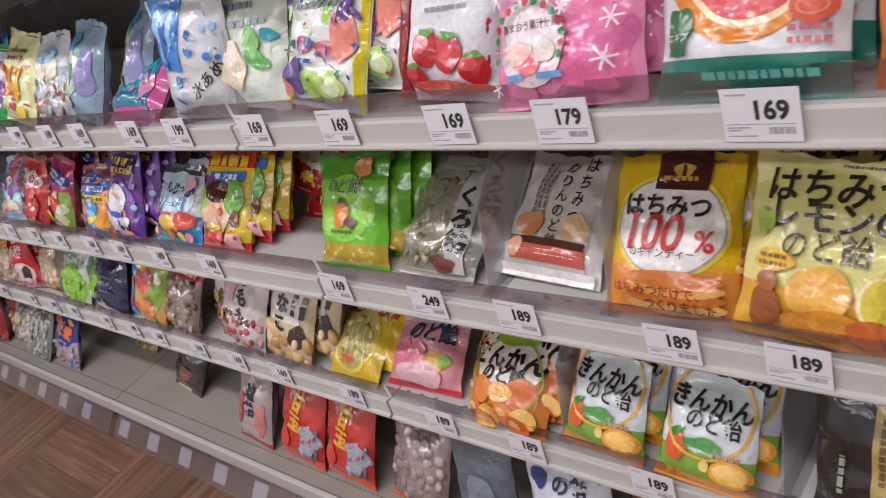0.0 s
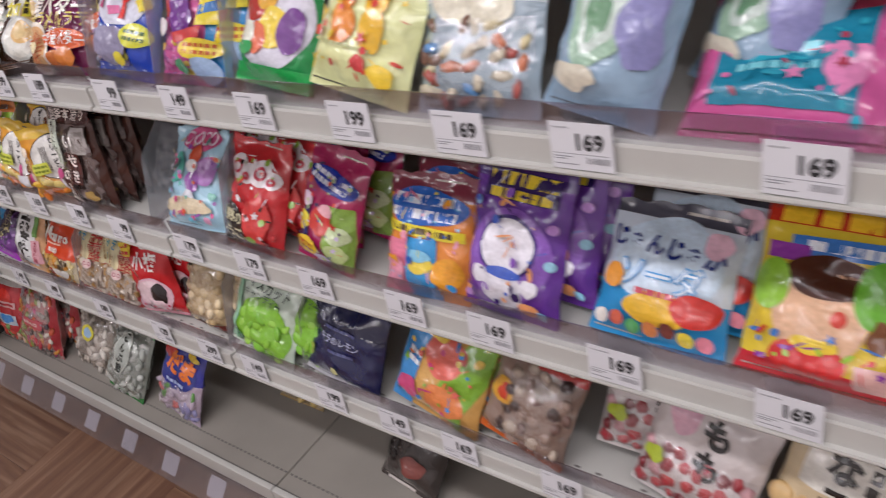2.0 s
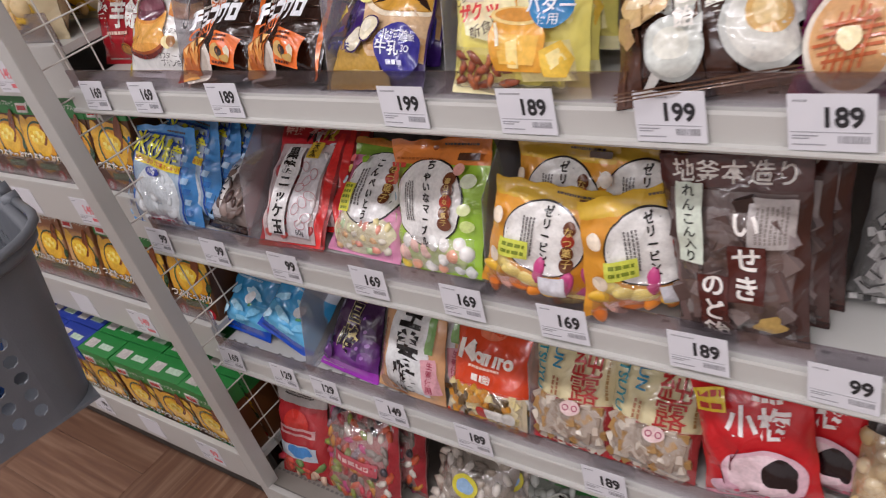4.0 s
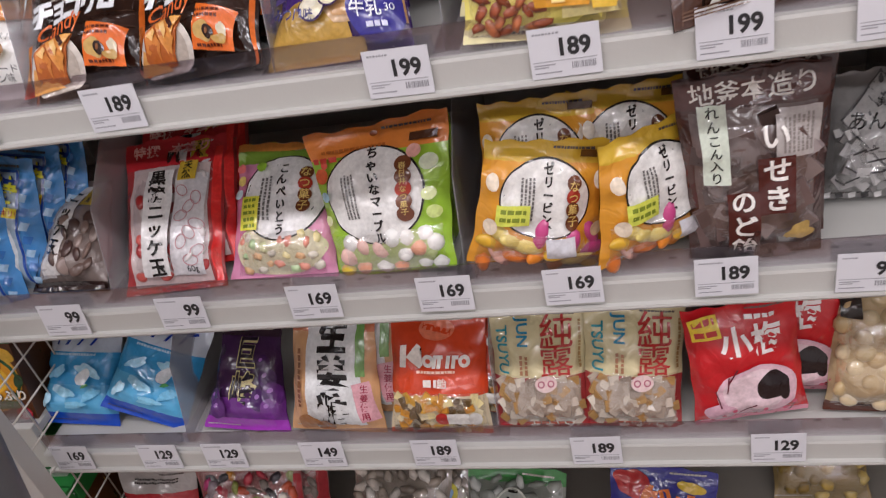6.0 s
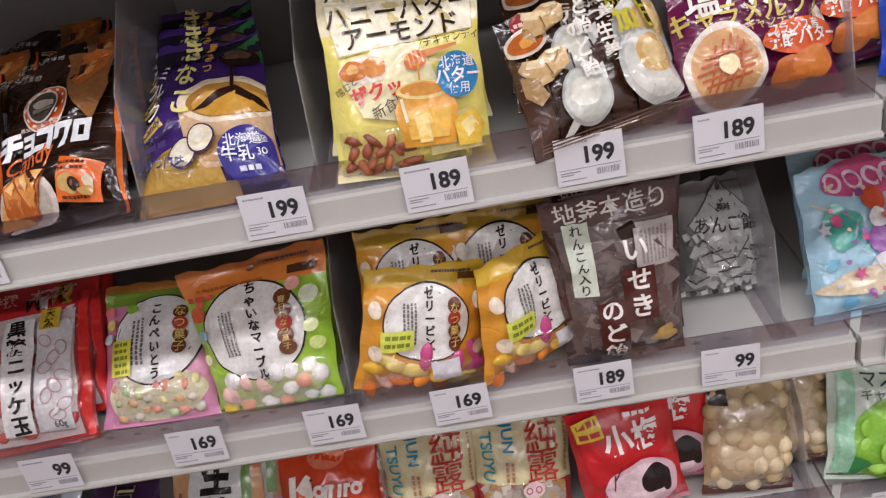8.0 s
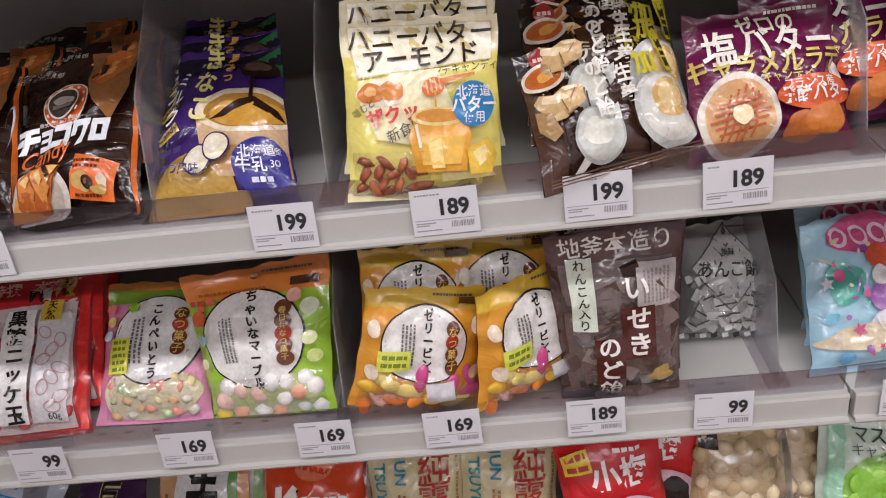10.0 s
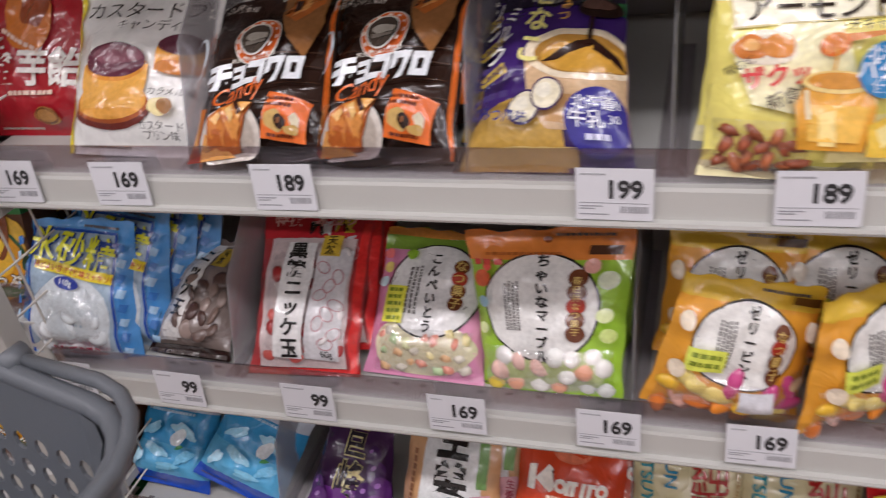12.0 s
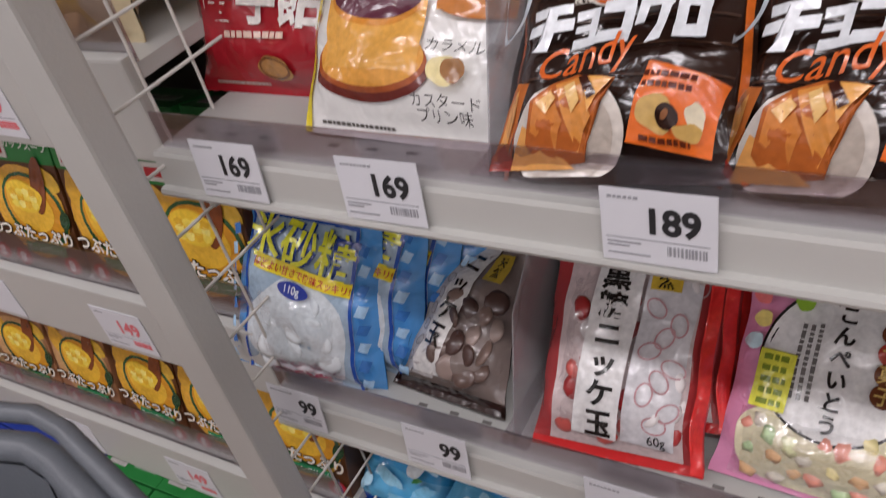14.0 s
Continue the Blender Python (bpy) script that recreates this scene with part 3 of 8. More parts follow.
    def sweets(self, u0, u1, v0, v1, size, colours, n, shape="ball", sub=1, flat=0.6, proud=0.25, name="candy_filling"):
        """Sweets pressed against the film: small solids half sunk in the front, one mesh a colour."""
        rnd = random.Random(self.seed * 13 + n)
        spots = []
        tries = 0
        while len(spots) < n and tries < n * 40:
            tries += 1
            p = (rnd.uniform(u0, u1) * self.w, rnd.uniform(v0, v1) * self.h)
            if all((p[0] - q[0]) ** 2 + (p[1] - q[1]) ** 2 > (size * self.w * 1.3) ** 2 for q in spots):
                spots.append(p)
        groups = {}
        for p in spots:
            groups.setdefault(rnd.choice(colours), []).append(p)
        for h, ps in groups.items():
            bm = bmesh.new()
            for p in ps:
                r = size * self.w * rnd.uniform(0.85, 1.1)
                o = self.at(p[0], p[1], 0) + Vector((0, r * flat * (1 - 2 * proud), 0))
                if shape == "ball":
                    g = bmesh.ops.create_icosphere(bm, subdivisions=sub, radius=r)
                    sc = (1, flat, 1)
                elif shape == "bean":
                    g = bmesh.ops.create_icosphere(bm, subdivisions=sub, radius=r)
                    sc = (1.7, flat, 0.85)
                else:
                    g = bmesh.ops.create_cube(bm, size=r * 1.7)
                    sc = (1.25, flat, 0.8)
                mt = Euler((rnd.uniform(-0.4, 0.4), rnd.uniform(0, 3.14), rnd.uniform(-0.4, 0.4))).to_matrix()
                for v in g["verts"]:
                    v.co = o + mt @ Vector((v.co.x * sc[0], v.co.y * sc[1], v.co.z * sc[2]))
            part(name, bm, candy_mat(h), self.root, smooth=(shape != "cube"))["kind"] = "stuff"
        if n >= 22:
            self.cover(u0, u1, v0, v1, size * self.w * flat * 0.75)

    def cover(self, u0, u1, v0, v1, lift):
        """The clear film stretched over the sweets; later print lies on this film."""
        self.raised.append((u0 * self.w, u1 * self.w, v0 * self.h, v1 * self.h, int(lift * 1.2 / 0.00032)))
        cols, rows = 14, 14
        rnd = random.Random(self.seed)
        verts, faces = [], []
        for i in range(cols + 1):
            for j in range(rows + 1):
                a, b2 = i / cols, j / rows
                u, v = u0 - 0.05 + (u1 - u0 + 0.1) * a, v0 - 0.04 + (v1 - v0 + 0.08) * b2
                edge = min(a, 1 - a, b2, 1 - b2)
                p = self.at(u * self.w, v * self.h, 1)
                verts.append(p + Vector((0, -lift * min(1, edge * 6) * rnd.uniform(0.75, 1.25), 0)))
        for i in range(cols):
            for j in range(rows):
                a = i * (rows + 1) + j
                faces.append((a, a + rows + 1, a + rows + 2, a + 1))
        ob = link("clear_window", verts, faces, CLEAR_BAG, self.root, "clear crinkled window film", smooth=True)
        ob.visible_shadow = False

    def tent(self, deep, h):
        """The sides and rear of a pouch that stands on a deep foot."""
        foot = self.m.to_3x3().inverted() @ Vector((0, deep, 0))
        for i in (0, NU):
            edge = [self.grid[i][j].copy() for j in range(NV + 1)]
            verts, faces, cols = [], [], 4
            for j, p in enumerate(edge):
                for k in range(cols + 1):
                    f = k / cols
                    pinch = 0.008 * math.sin(math.pi * f) * (1 - j / NV) * (1 if i == 0 else -1)
                    verts.append(p + foot * f * (1 - j / NV) ** 0.9 + Vector((pinch, 0.0006, 0)))
            for j in range(NV):
                for k in range(cols):
                    q = j * (cols + 1) + k
                    faces.append((q, q + 1, q + cols + 2, q + cols + 1))
            link("gusset", verts, faces, film(h), self.root, "folded side of the pouch", smooth=True)
        low = [self.grid[i][0] + foot for i in range(NU + 1)]
        high = [self.grid[i][NV] + Vector((0, 0.001, 0)) for i in range(NU + 1)]
        link("rear_panel", low + high, [(i, i + 1, i + NU + 2, i + NU + 1) for i in range(NU)], film(h), self.root, smooth=True)

    def behind(self, *moves):
        """More of the same bag, stacked behind or beside: (dx, dy, dz, roll, yaw)."""
        for dx, dy, dz, roll, yaw in moves:
            copy_thing(self.root, Matrix.Translation((dx, dy, dz)) @ self.m @ pose(0, 0, 0, 0, roll, yaw))
        return self

# ---- candy bags, upper shelf, first bay ----
b = Bag("red roasted sweet potato candy bag with white lettering", 0.095, 0.15, 0.165, "A", lean=27, back=0.067, body="a51f2a", seed=1)
b.word("蜜芋飴", 0.02, 0.42, 0.27, "f3ece6", bold=0.03, rot=-2)
b.bars(0, 0.26, 0.45, 1, "e9c9b8", 0.03)
b.spot(-0.05, 0.75, 0.2, 0.28, "c9722e", rot=20, wob=0.1)
b.spot(0.0, 0.82, 0.12, 0.2, "8a3d1c", rot=20, wob=0.2)
b.spot(0.08, 0.12, 0.11, 0.06, "b9813e", wob=0.1)
b.ring(0.08, 0.12, 0.1, 0.055, "7b4a20")
b.bars(-0.1, 0.58, 0.35, 1, "e9c9b8", 0.03, rot=-25)
b.behind((0.012, 0.05, 0.01, 2, 0))

b = Bag("white custard pudding candy bag with yellow edge strip", 0.231, 0.144, 0.167, "A", lean=39, roll=1, yaw=3, back=0.02, taper=-0.1, body="e8e6e2", zones=(), seed=2)
b.patch(-0.475, 0.5, 0.035, 1.36, "e8d23a", name="edge_strip")
b.spot(-0.12, 0.24, 0.3, 0.13, "6d2a22", wob=0.03)
b.spot(-0.12, 0.275, 0.3, 0.135, "a8552a")
b.spot(-0.12, 0.29, 0.285, 0.13, "e3a046")
b.patch(-0.12, 0.37, 0.51, 0.3, "e8ab52", skew=-0.02)
b.spot(-0.12, 0.5, 0.235, 0.12, "d98f3a")
b.spot(-0.12, 0.52, 0.23, 0.115, "5e2b3c")
b.spot(-0.1, 0.55, 0.19, 0.06, "7a4452", wob=0.1)
b.patch(0.33, 0.55, 0.3, 0.2, "e3a046")
b.spot(0.33, 0.62, 0.15, 0.07, "5e2b3c")
b.spot(0.33, 0.485, 0.15, 0.05, "c67a33")
b.word("カスタードプ", 0.03, 0.83, 0.14, "2a2624", bold=0.0)
b.word("キャンディー", 0.14, 0.73, 0.09, "3a3634", bold=0.0)
b.word("カラメル味", 0.33, 0.34, 0.062, "3a3634", bold=0.0)
b.word("カスタード", 0.28, 0.15, 0.062, "3a3634", bold=0.0)
b.word("プリン味", 0.28, 0.1, 0.062, "3a3634", bold=0.0)
b.spot(0.28, 0.25, 0.07, 0.06, "e9d9a0", wob=0.08)
b.spot(0.32, 0.255, 0.05, 0.05, "9a6a3a", wob=0.1)
b.behind((0.01, 0.058, 0.0, -2, 3))

b = Bag("dark brown chocolate croissant candy bag with orange piping", 0.38, 0.134, 0.17, "A", lean=50, roll=-5, yaw=-4, back=-0.004, body="2e1b14", seed=3)
b.patch(0.475, 0.5, 0.025, 1.4, "e2702a", name="edge_strip")
b.patch(-0.475, 0.4, 0.02, 1.1, "c75d22", name="edge_strip")
for q in range(7):
    b.patch(0.0, 0.3 + q * 0.09, 0.9, 0.006, "4a3124", rot=-2 + q % 3)
b.spot(-0.02, 0.66, 0.185, 0.185, "e8e2d8")
b.spot(-0.02, 0.66, 0.175, 0.175, "d9662c")
for q in range(12):
    b.patch(-0.02 + 0.15 * math.cos(q * 0.5236), 0.66 + 0.15 * math.sin(q * 0.5236) * 0.79, 0.03, 0.016, "efe2d2", rot=q * 30 + 90)
b.spot(-0.02, 0.66, 0.128, 0.128, "e8e2d8")
b.spot(-0.02, 0.66, 0.115, 0.115, "4a4038")
b.spot(-0.02, 0.675, 0.085, 0.035, "b9b2a6", wob=0.1)
b.patch(-0.02, 0.635, 0.16, 0.03, "8a8278")
b.poly(((0.1, 0.98), (0.46, 0.98), (0.46, 0.72), (0.36, 0.5), (0.24, 0.62), (0.14, 0.82)), "8a5c34")
b.poly(((0.2, 0.96), (0.32, 0.99), (0.44, 0.94), (0.43, 0.84), (0.28, 0.72), (0.18, 0.78), (0.26, 0.84)), "b8662e")
b.poly(((0.26, 0.92), (0.4, 0.94), (0.4, 0.88), (0.3, 0.8), (0.22, 0.76), (0.3, 0.86)), "dc9a54")
b.poly(((0.2, 0.9), (0.27, 0.88), (0.28, 0.81), (0.22, 0.8)), "3a1c14")
b.word("株式会社カフェ監修", 0.0, 0.53, 0.038, "d8d2c8", bold=0.01, rot=3)
WHITE_LOGO = "e6e9ec"
for strokes in (
    ((-0.29, 0.5), (-0.12, 0.515), (-0.12, 0.485), (-0.29, 0.47)), ((-0.31, 0.455), (-0.11, 0.47), (-0.115, 0.435), (-0.315, 0.42)), ((-0.22, 0.5), (-0.175, 0.5), (-0.215, 0.37), (-0.275, 0.365), (-0.24, 0.4)),
    ((-0.1, 0.485), (0.0, 0.49), (0.0, 0.462), (-0.1, 0.457)), ((-0.1, 0.44), (-0.01, 0.444), (-0.012, 0.424), (-0.105, 0.42)), ((-0.11, 0.4), (0.0, 0.404), (-0.004, 0.375), (-0.115, 0.37)), ((-0.03, 0.49), (0.005, 0.49), (-0.012, 0.375), (-0.045, 0.375)),
    ((0.02, 0.51), (0.15, 0.515), (0.146, 0.475), (0.015, 0.47)), ((0.105, 0.51), (0.15, 0.512), (0.13, 0.37), (0.085, 0.37)), ((0.0, 0.415), (0.12, 0.42), (0.116, 0.382), (-0.004, 0.377)),
    ((0.17, 0.515), (0.215, 0.515), (0.185, 0.43), (0.145, 0.425)), ((0.19, 0.515), (0.3, 0.515), (0.297, 0.478), (0.187, 0.478)), ((0.255, 0.51), (0.3, 0.51), (0.255, 0.37), (0.195, 0.36), (0.235, 0.42)),
    ((0.315, 0.51), (0.43, 0.512), (0.427, 0.474), (0.312, 0.472)), ((0.315, 0.51), (0.355, 0.51), (0.338, 0.375), (0.298, 0.375)), ((0.39, 0.51), (0.43, 0.511), (0.413, 0.377), (0.373, 0.376)), ((0.3, 0.413), (0.415, 0.415), (0.412, 0.377), (0.297, 0.375)),
):
    b.n -= 1
    b.poly(strokes, WHITE_LOGO, name="logo_stroke", dx=-0.05)
b.n += 3
b.word("Candy", -0.08, 0.325, 0.17, "d9662c", bold=0.006, rot=9, skew=0.4, sx=0.92)
b.spot(-0.15, 0.11, 0.24, 0.19, "cfc6bc", rot=20)
b.spot(-0.15, 0.1, 0.2, 0.15, "b8aca0", rot=20)
b.poly(((-0.5, 0.05), (-0.46, 0.21), (-0.37, 0.27), (-0.31, 0.26), (-0.37, 0.15), (-0.43, 0.04)), "b8642a")
b.poly(((-0.47, 0.1), (-0.44, 0.2), (-0.36, 0.25), (-0.39, 0.16), (-0.43, 0.08)), "e09a4a")
b.poly(((-0.5, 0.02), (-0.5, 0.07), (-0.44, 0.1), (-0.36, 0.02)), "9a2a1e")
b.poly(((-0.4, 0.02), (-0.34, 0.14), (-0.22, 0.08), (-0.12, 0.02)), "e0a058")
b.poly(((-0.33, 0.09), (-0.29, 0.2), (-0.2, 0.25), (-0.1, 0.275), (0.06, 0.255), (0.0, 0.19), (-0.05, 0.1), (-0.08, 0.04), (-0.2, 0.03), (-0.3, 0.06)), "b4602a")
b.poly(((-0.3, 0.12), (-0.27, 0.2), (-0.2, 0.235), (-0.15, 0.14), (-0.2, 0.06)), "cf7f3a")
b.poly(((-0.18, 0.245), (-0.08, 0.265), (-0.03, 0.15), (-0.1, 0.06), (-0.14, 0.14)), "d98e42")
b.poly(((-0.26, 0.19), (-0.2, 0.225), (-0.17, 0.2), (-0.22, 0.16)), "eebb72")
b.poly(((-0.14, 0.235), (-0.1, 0.25), (-0.07, 0.19), (-0.11, 0.16)), "efc27a")
b.poly(((-0.06, 0.265), (0.055, 0.252), (0.0, 0.2), (-0.04, 0.16)), "e8a855")
b.poly(((-0.085, 0.262), (-0.05, 0.268), (0.0, 0.205), (-0.035, 0.19)), "3f1a12")
b.poly(((0.19, 0.295), (0.47, 0.235), (0.39, 0.04), (0.09, 0.085)), "dd6a24")
b.bars(0.27, 0.235, 0.2, 2, "5a2410", 0.02, rot=-9)
b.spot(0.22, 0.15, 0.075, 0.06, "c8a462", rot=-15, wob=0.1)
b.spot(0.26, 0.14, 0.042, 0.042, "2b140c")
b.spot(0.255, 0.145, 0.02, 0.012, "8a5a3a", rot=40)
b.spot(0.36, 0.14, 0.035, 0.045, "d8ccb0", wob=0.15)
b.spot(0.33, 0.1, 0.05, 0.03, "b8924a", wob=0.15)
b.bars(0.24, 0.08, 0.18, 1, "5a2410", 0.018, rot=-9)
b.word("サクッと軽い、", -0.24, 0.86, 0.06, "d8d2c8", bold=0.0, rot=-2)
b.word("クロワッサン食感", -0.2, 0.81, 0.055, "d8d2c8", bold=0.0, rot=-2)
b.ring(-0.41, 0.53, 0.1, 0.17, "c4ccd2", 0.022, rot=-14)
b.behind((0.112, 0.004, 0.0, 5, -6), (0.004, 0.066, 0.0, 2, 2), (0.125, 0.07, 0.0, -3, -3), (0.06, 0.14, 0.0, 1, 0))

b = Bag("purple soybean flour milk candy bag with a beige cup", 0.629, 0.143, 0.17, "A", lean=50, roll=1, yaw=-4, back=-0.002, taper=0.3, body="41266e", seed=4)
b.poly(((-0.5, 0.86), (0.5, 0.86), (0.5, 0.96), (-0.5, 0.96)), "1c1428")
b.poly(((0.14, 0.88), (0.5, 0.97), (0.5, 0.78), (0.34, 0.84)), "2c6a3e")
b.bars(-0.12, 0.9, 0.26, 1, "a8a29a", 0.035, rot=-4)
b.poly(((-0.5, 0.0), (-0.5, 0.2), (-0.3, 0.31), (-0.12, 0.36), (0.1, 0.28), (0.14, 0.0)), "c49c4a")
b.poly(((-0.5, 0.02), (-0.5, 0.1), (0.2, 0.1), (0.2, 0.02)), "d3b878")
b.poly(((-0.19, 0.56), (-0.12, 0.3), (0.02, 0.17), (0.5, 0.15), (0.5, 0.62), (0.2, 0.5)), "d2b089")
b.poly(((-0.1, 0.36), (0.02, 0.2), (0.5, 0.16), (0.5, 0.3), (0.1, 0.34)), "c89a66")
b.spot(0.21, 0.55, 0.4, 0.165, "e9d9bd", rot=-3)
b.spot(0.22, 0.545, 0.34, 0.125, "a87a34", rot=-3)
b.spot(0.23, 0.525, 0.3, 0.095, "c8963c", rot=-3, wob=0.05)
b.poly(((-0.06, 0.5), (0.06, 0.57), (0.18, 0.615), (0.3, 0.62), (0.46, 0.54), (0.5, 0.47), (0.36, 0.53), (0.26, 0.575), (0.12, 0.55), (0.04, 0.515)), "2a1510")
b.patch(0.27, 0.7, 0.035, 0.26, "2a1510")
b.spot(0.32, 0.81, 0.17, 0.075, "241410", rot=-6)
b.spot(0.3, 0.83, 0.13, 0.04, "5a4038", rot=-6)
b.word("きなこ", -0.13, 0.75, 0.2, "e6dc8a", vertical=True, bold=0.025, rot=-5)
b.word("ミルク", -0.37, 0.67, 0.14, "efece6", vertical=True, bold=0.012, rot=-8)
b.word("黒みつ", 0.07, 0.84, 0.09, "cf9a4a", vertical=True, bold=0.03, rot=-4)
for u0, v0, r0 in ((-0.12, 0.26, 0.105), (0.02, 0.32, 0.105)):
    b.spot(u0, v0, r0, r0, "3f2a58")
    b.spot(u0, v0, r0 * 0.88, r0 * 0.88, "e9dfc2")
    b.spot(u0 - 0.02, v0 + 0.015, r0 * 0.5, r0 * 0.45, "f3ecd8", wob=0.1)
b.spot(0.33, 0.2, 0.19, 0.19, "37328a")
b.word("北海道", 0.31, 0.28, 0.085, "e6e6f0", bold=0.008)
b.word("産", 0.45, 0.275, 0.05, "e6e6f0", bold=0.0)
b.word("牛乳", 0.27, 0.2, 0.105, "e6e6f0", bold=0.015)
b.word("30", 0.43, 0.195, 0.07, "e6e6f0", bold=0.0)
b.bars(0.33, 0.12, 0.14, 1, "c8c8e0", 0.03)
b.poly(((-0.47, 0.41), (-0.29, 0.47), (-0.25, 0.42), (-0.43, 0.36)), "d0b24a")
b.word("Candy", -0.36, 0.415, 0.075, "33215c", rot=20)
b.word("黒みつ風味", -0.26, 0.2, 0.075, "2a2a6a", bold=0.02, rot=-6)
b.bars(-0.34, 0.29, 0.24, 1, "4a3a70", 0.045, rot=12)
b.behind((-0.01, 0.045, 0.004, 0, 0), (-0.02, 0.09, 0.008, 0, 0))

b = Bag("yellow honey butter almond candy bag", 0.812, 0.138, 0.152, "A", lean=22, roll=3, yaw=5, back=-0.01, taper=0.03, body="f3e67c", zones=((0.0, 0.07, "efe7b4"), (0.8, 1.0, "f0e8c0")), seed=5)
b.poly(((-0.46, 0.97), (0.46, 0.97), (0.46, 0.76), (-0.42, 0.68)), "d9c98e")
b.poly(((-0.45, 0.965), (0.45, 0.965), (0.45, 0.765), (-0.41, 0.69)), "f4eed4")
b.word("ハニーバター", 0.0, 0.91, 0.155, "2d2119", bold=0.012, rot=2)
b.word("アーモンド", 0.0, 0.79, 0.15, "2d2119", bold=0.012, rot=3)
b.word("クランチキャンディ", 0.22, 0.715, 0.062, "2d2119", bold=0.004, rot=5)
b.poly(((-0.2, 0.7), (0.1, 0.72), (0.2, 0.5), (0.0, 0.3), (-0.3, 0.35), (-0.4, 0.55)), "f4eec0")
b.poly(((0.1, 0.3), (0.42, 0.34), (0.46, 0.12), (0.1, 0.1)), "f4e9a4")
b.spot(-0.26, 0.6, 0.16, 0.085, "e6dcc6", wob=0.05)
b.spot(-0.33, 0.6, 0.085, 0.06, "d07a2e", wob=0.1)
b.spot(-0.2, 0.61, 0.085, 0.06, "d88a3a", wob=0.1)
b.spot(-0.33, 0.61, 0.04, 0.03, "efb46a", wob=0.1)
b.poly(((0.02, 0.63), (0.06, 0.66), (0.34, 0.69), (0.34, 0.675), (0.08, 0.62)), "cf7f3a")
b.spot(0.07, 0.62, 0.075, 0.055, "d8702e", rot=20)
for q in range(4):
    b.patch(0.03 + q * 0.027, 0.62 + q * 0.008, 0.01, 0.09, "f0b46a", rot=10)
b.patch(0.08, 0.54, 0.012, 0.13, "e8a83a")
b.word("ザクッ", -0.2, 0.48, 0.115, "cf3a3a", bold=0.035, rot=8)
b.word("噛むと", -0.38, 0.52, 0.055, "3b2a20", bold=0.004, rot=30)
b.word("新食感", -0.12, 0.4, 0.085, "3b2a20", bold=0.004, rot=22)
b.poly(((-0.06, 0.44), (-0.1, 0.36), (-0.06, 0.16), (0.26, 0.16), (0.3, 0.36), (0.26, 0.45)), "e9a83c")
b.poly(((-0.04, 0.36), (-0.02, 0.2), (0.22, 0.2), (0.26, 0.36)), "f0bd52")
b.poly(((0.02, 0.32), (0.04, 0.18), (0.12, 0.18), (0.1, 0.34)), "f8dc8e")
b.spot(0.1, 0.46, 0.18, 0.055, "f2d488")
b.spot(0.1, 0.465, 0.15, 0.04, "d9953a")
b.patch(-0.04, 0.36, 0.02, 0.14, "f8efcc", rot=10)
b.poly(((0.26, 0.28), (0.4, 0.34), (0.46, 0.24), (0.42, 0.14), (0.28, 0.14)), "f2c94e")
b.poly(((0.3, 0.26), (0.38, 0.3), (0.42, 0.24), (0.34, 0.18)), "f9e49a")
b.spot(0.32, 0.52, 0.135, 0.135, "2f86c0")
b.word("北海道", 0.32, 0.59, 0.075, "eef4fa", bold=0.012)
b.word("バター", 0.32, 0.52, 0.1, "eef4fa", bold=0.025)
b.word("使用", 0.32, 0.45, 0.07, "dce8f2", bold=0.008)
b.sweets(-0.42, -0.02, 0.07, 0.24, 0.046, ["a8583a", "8f4628", "c07048"], 24, shape="bean", flat=0.45, proud=0.35)
b.behind((-0.004, 0.03, 0.012, 1, 0), (0.004, 0.055, 0.02, -1, 0))

b = Bag("dark brown honey ginger throat candy bag with a white pot", 0.983, 0.147, 0.124, "A", lean=39, roll=-12, yaw=9, back=-0.004, taper=0.14, body="33231d", zones=((0.86, 1.0, "231611"),), seed=6, lift=-0.01)
for q in range(6):
    b.poly(((-0.5 + q * 0.17, 0.0), (-0.345 + q * 0.17, 0.0), (-0.345 + q * 0.17, 0.8), (-0.5 + q * 0.17, 0.8)), ("4a2c20", "3a2219", "52321f", "40261b", "4c2e22", "38211a")[q])
for q in range(14):
    b.patch(-0.45 + (q * 0.37) % 0.9, 0.12 + (q * 0.213) % 0.6, 0.012, 0.18, ("5f3d2c", "2c1912")[q % 2], rot=(q * 7) % 5 - 2)
b.spot(-0.34, 0.93, 0.08, 0.05, "8a2a2a")
b.bars(-0.34, 0.93, 0.1, 1, "d8b8a8", 0.025)
b.spot(-0.36, 0.79, 0.15, 0.09, "d9cdbc", rot=8)
b.spot(-0.36, 0.79, 0.125, 0.07, "b8622c", rot=8)
b.spot(-0.34, 0.795, 0.07, 0.035, "e0a050", rot=20, wob=0.1)
b.patch(-0.24, 0.85, 0.16, 0.022, "cf9a62", rot=32)
b.poly(((-0.48, 0.62), (-0.44, 0.66), (-0.36, 0.63), (-0.28, 0.67), (-0.2, 0.66), (-0.15, 0.62), (-0.2, 0.6), (-0.17, 0.53), (-0.22, 0.5), (-0.27, 0.55), (-0.32, 0.44), (-0.38, 0.44), (-0.38, 0.55), (-0.46, 0.57)), "cfae7c")
b.poly(((-0.48, 0.56), (-0.4, 0.52), (-0.36, 0.36), (-0.42, 0.32), (-0.48, 0.42)), "b08e60")
b.poly(((-0.42, 0.64), (-0.3, 0.62), (-0.26, 0.58), (-0.34, 0.56), (-0.44, 0.6)), "e3cda2")
b.poly(((-0.3, 0.66), (-0.2, 0.655), (-0.2, 0.63), (-0.28, 0.63)), "e6d2aa")
b.patch(-0.31, 0.53, 0.008, 0.09, "8a6a42", rot=10)
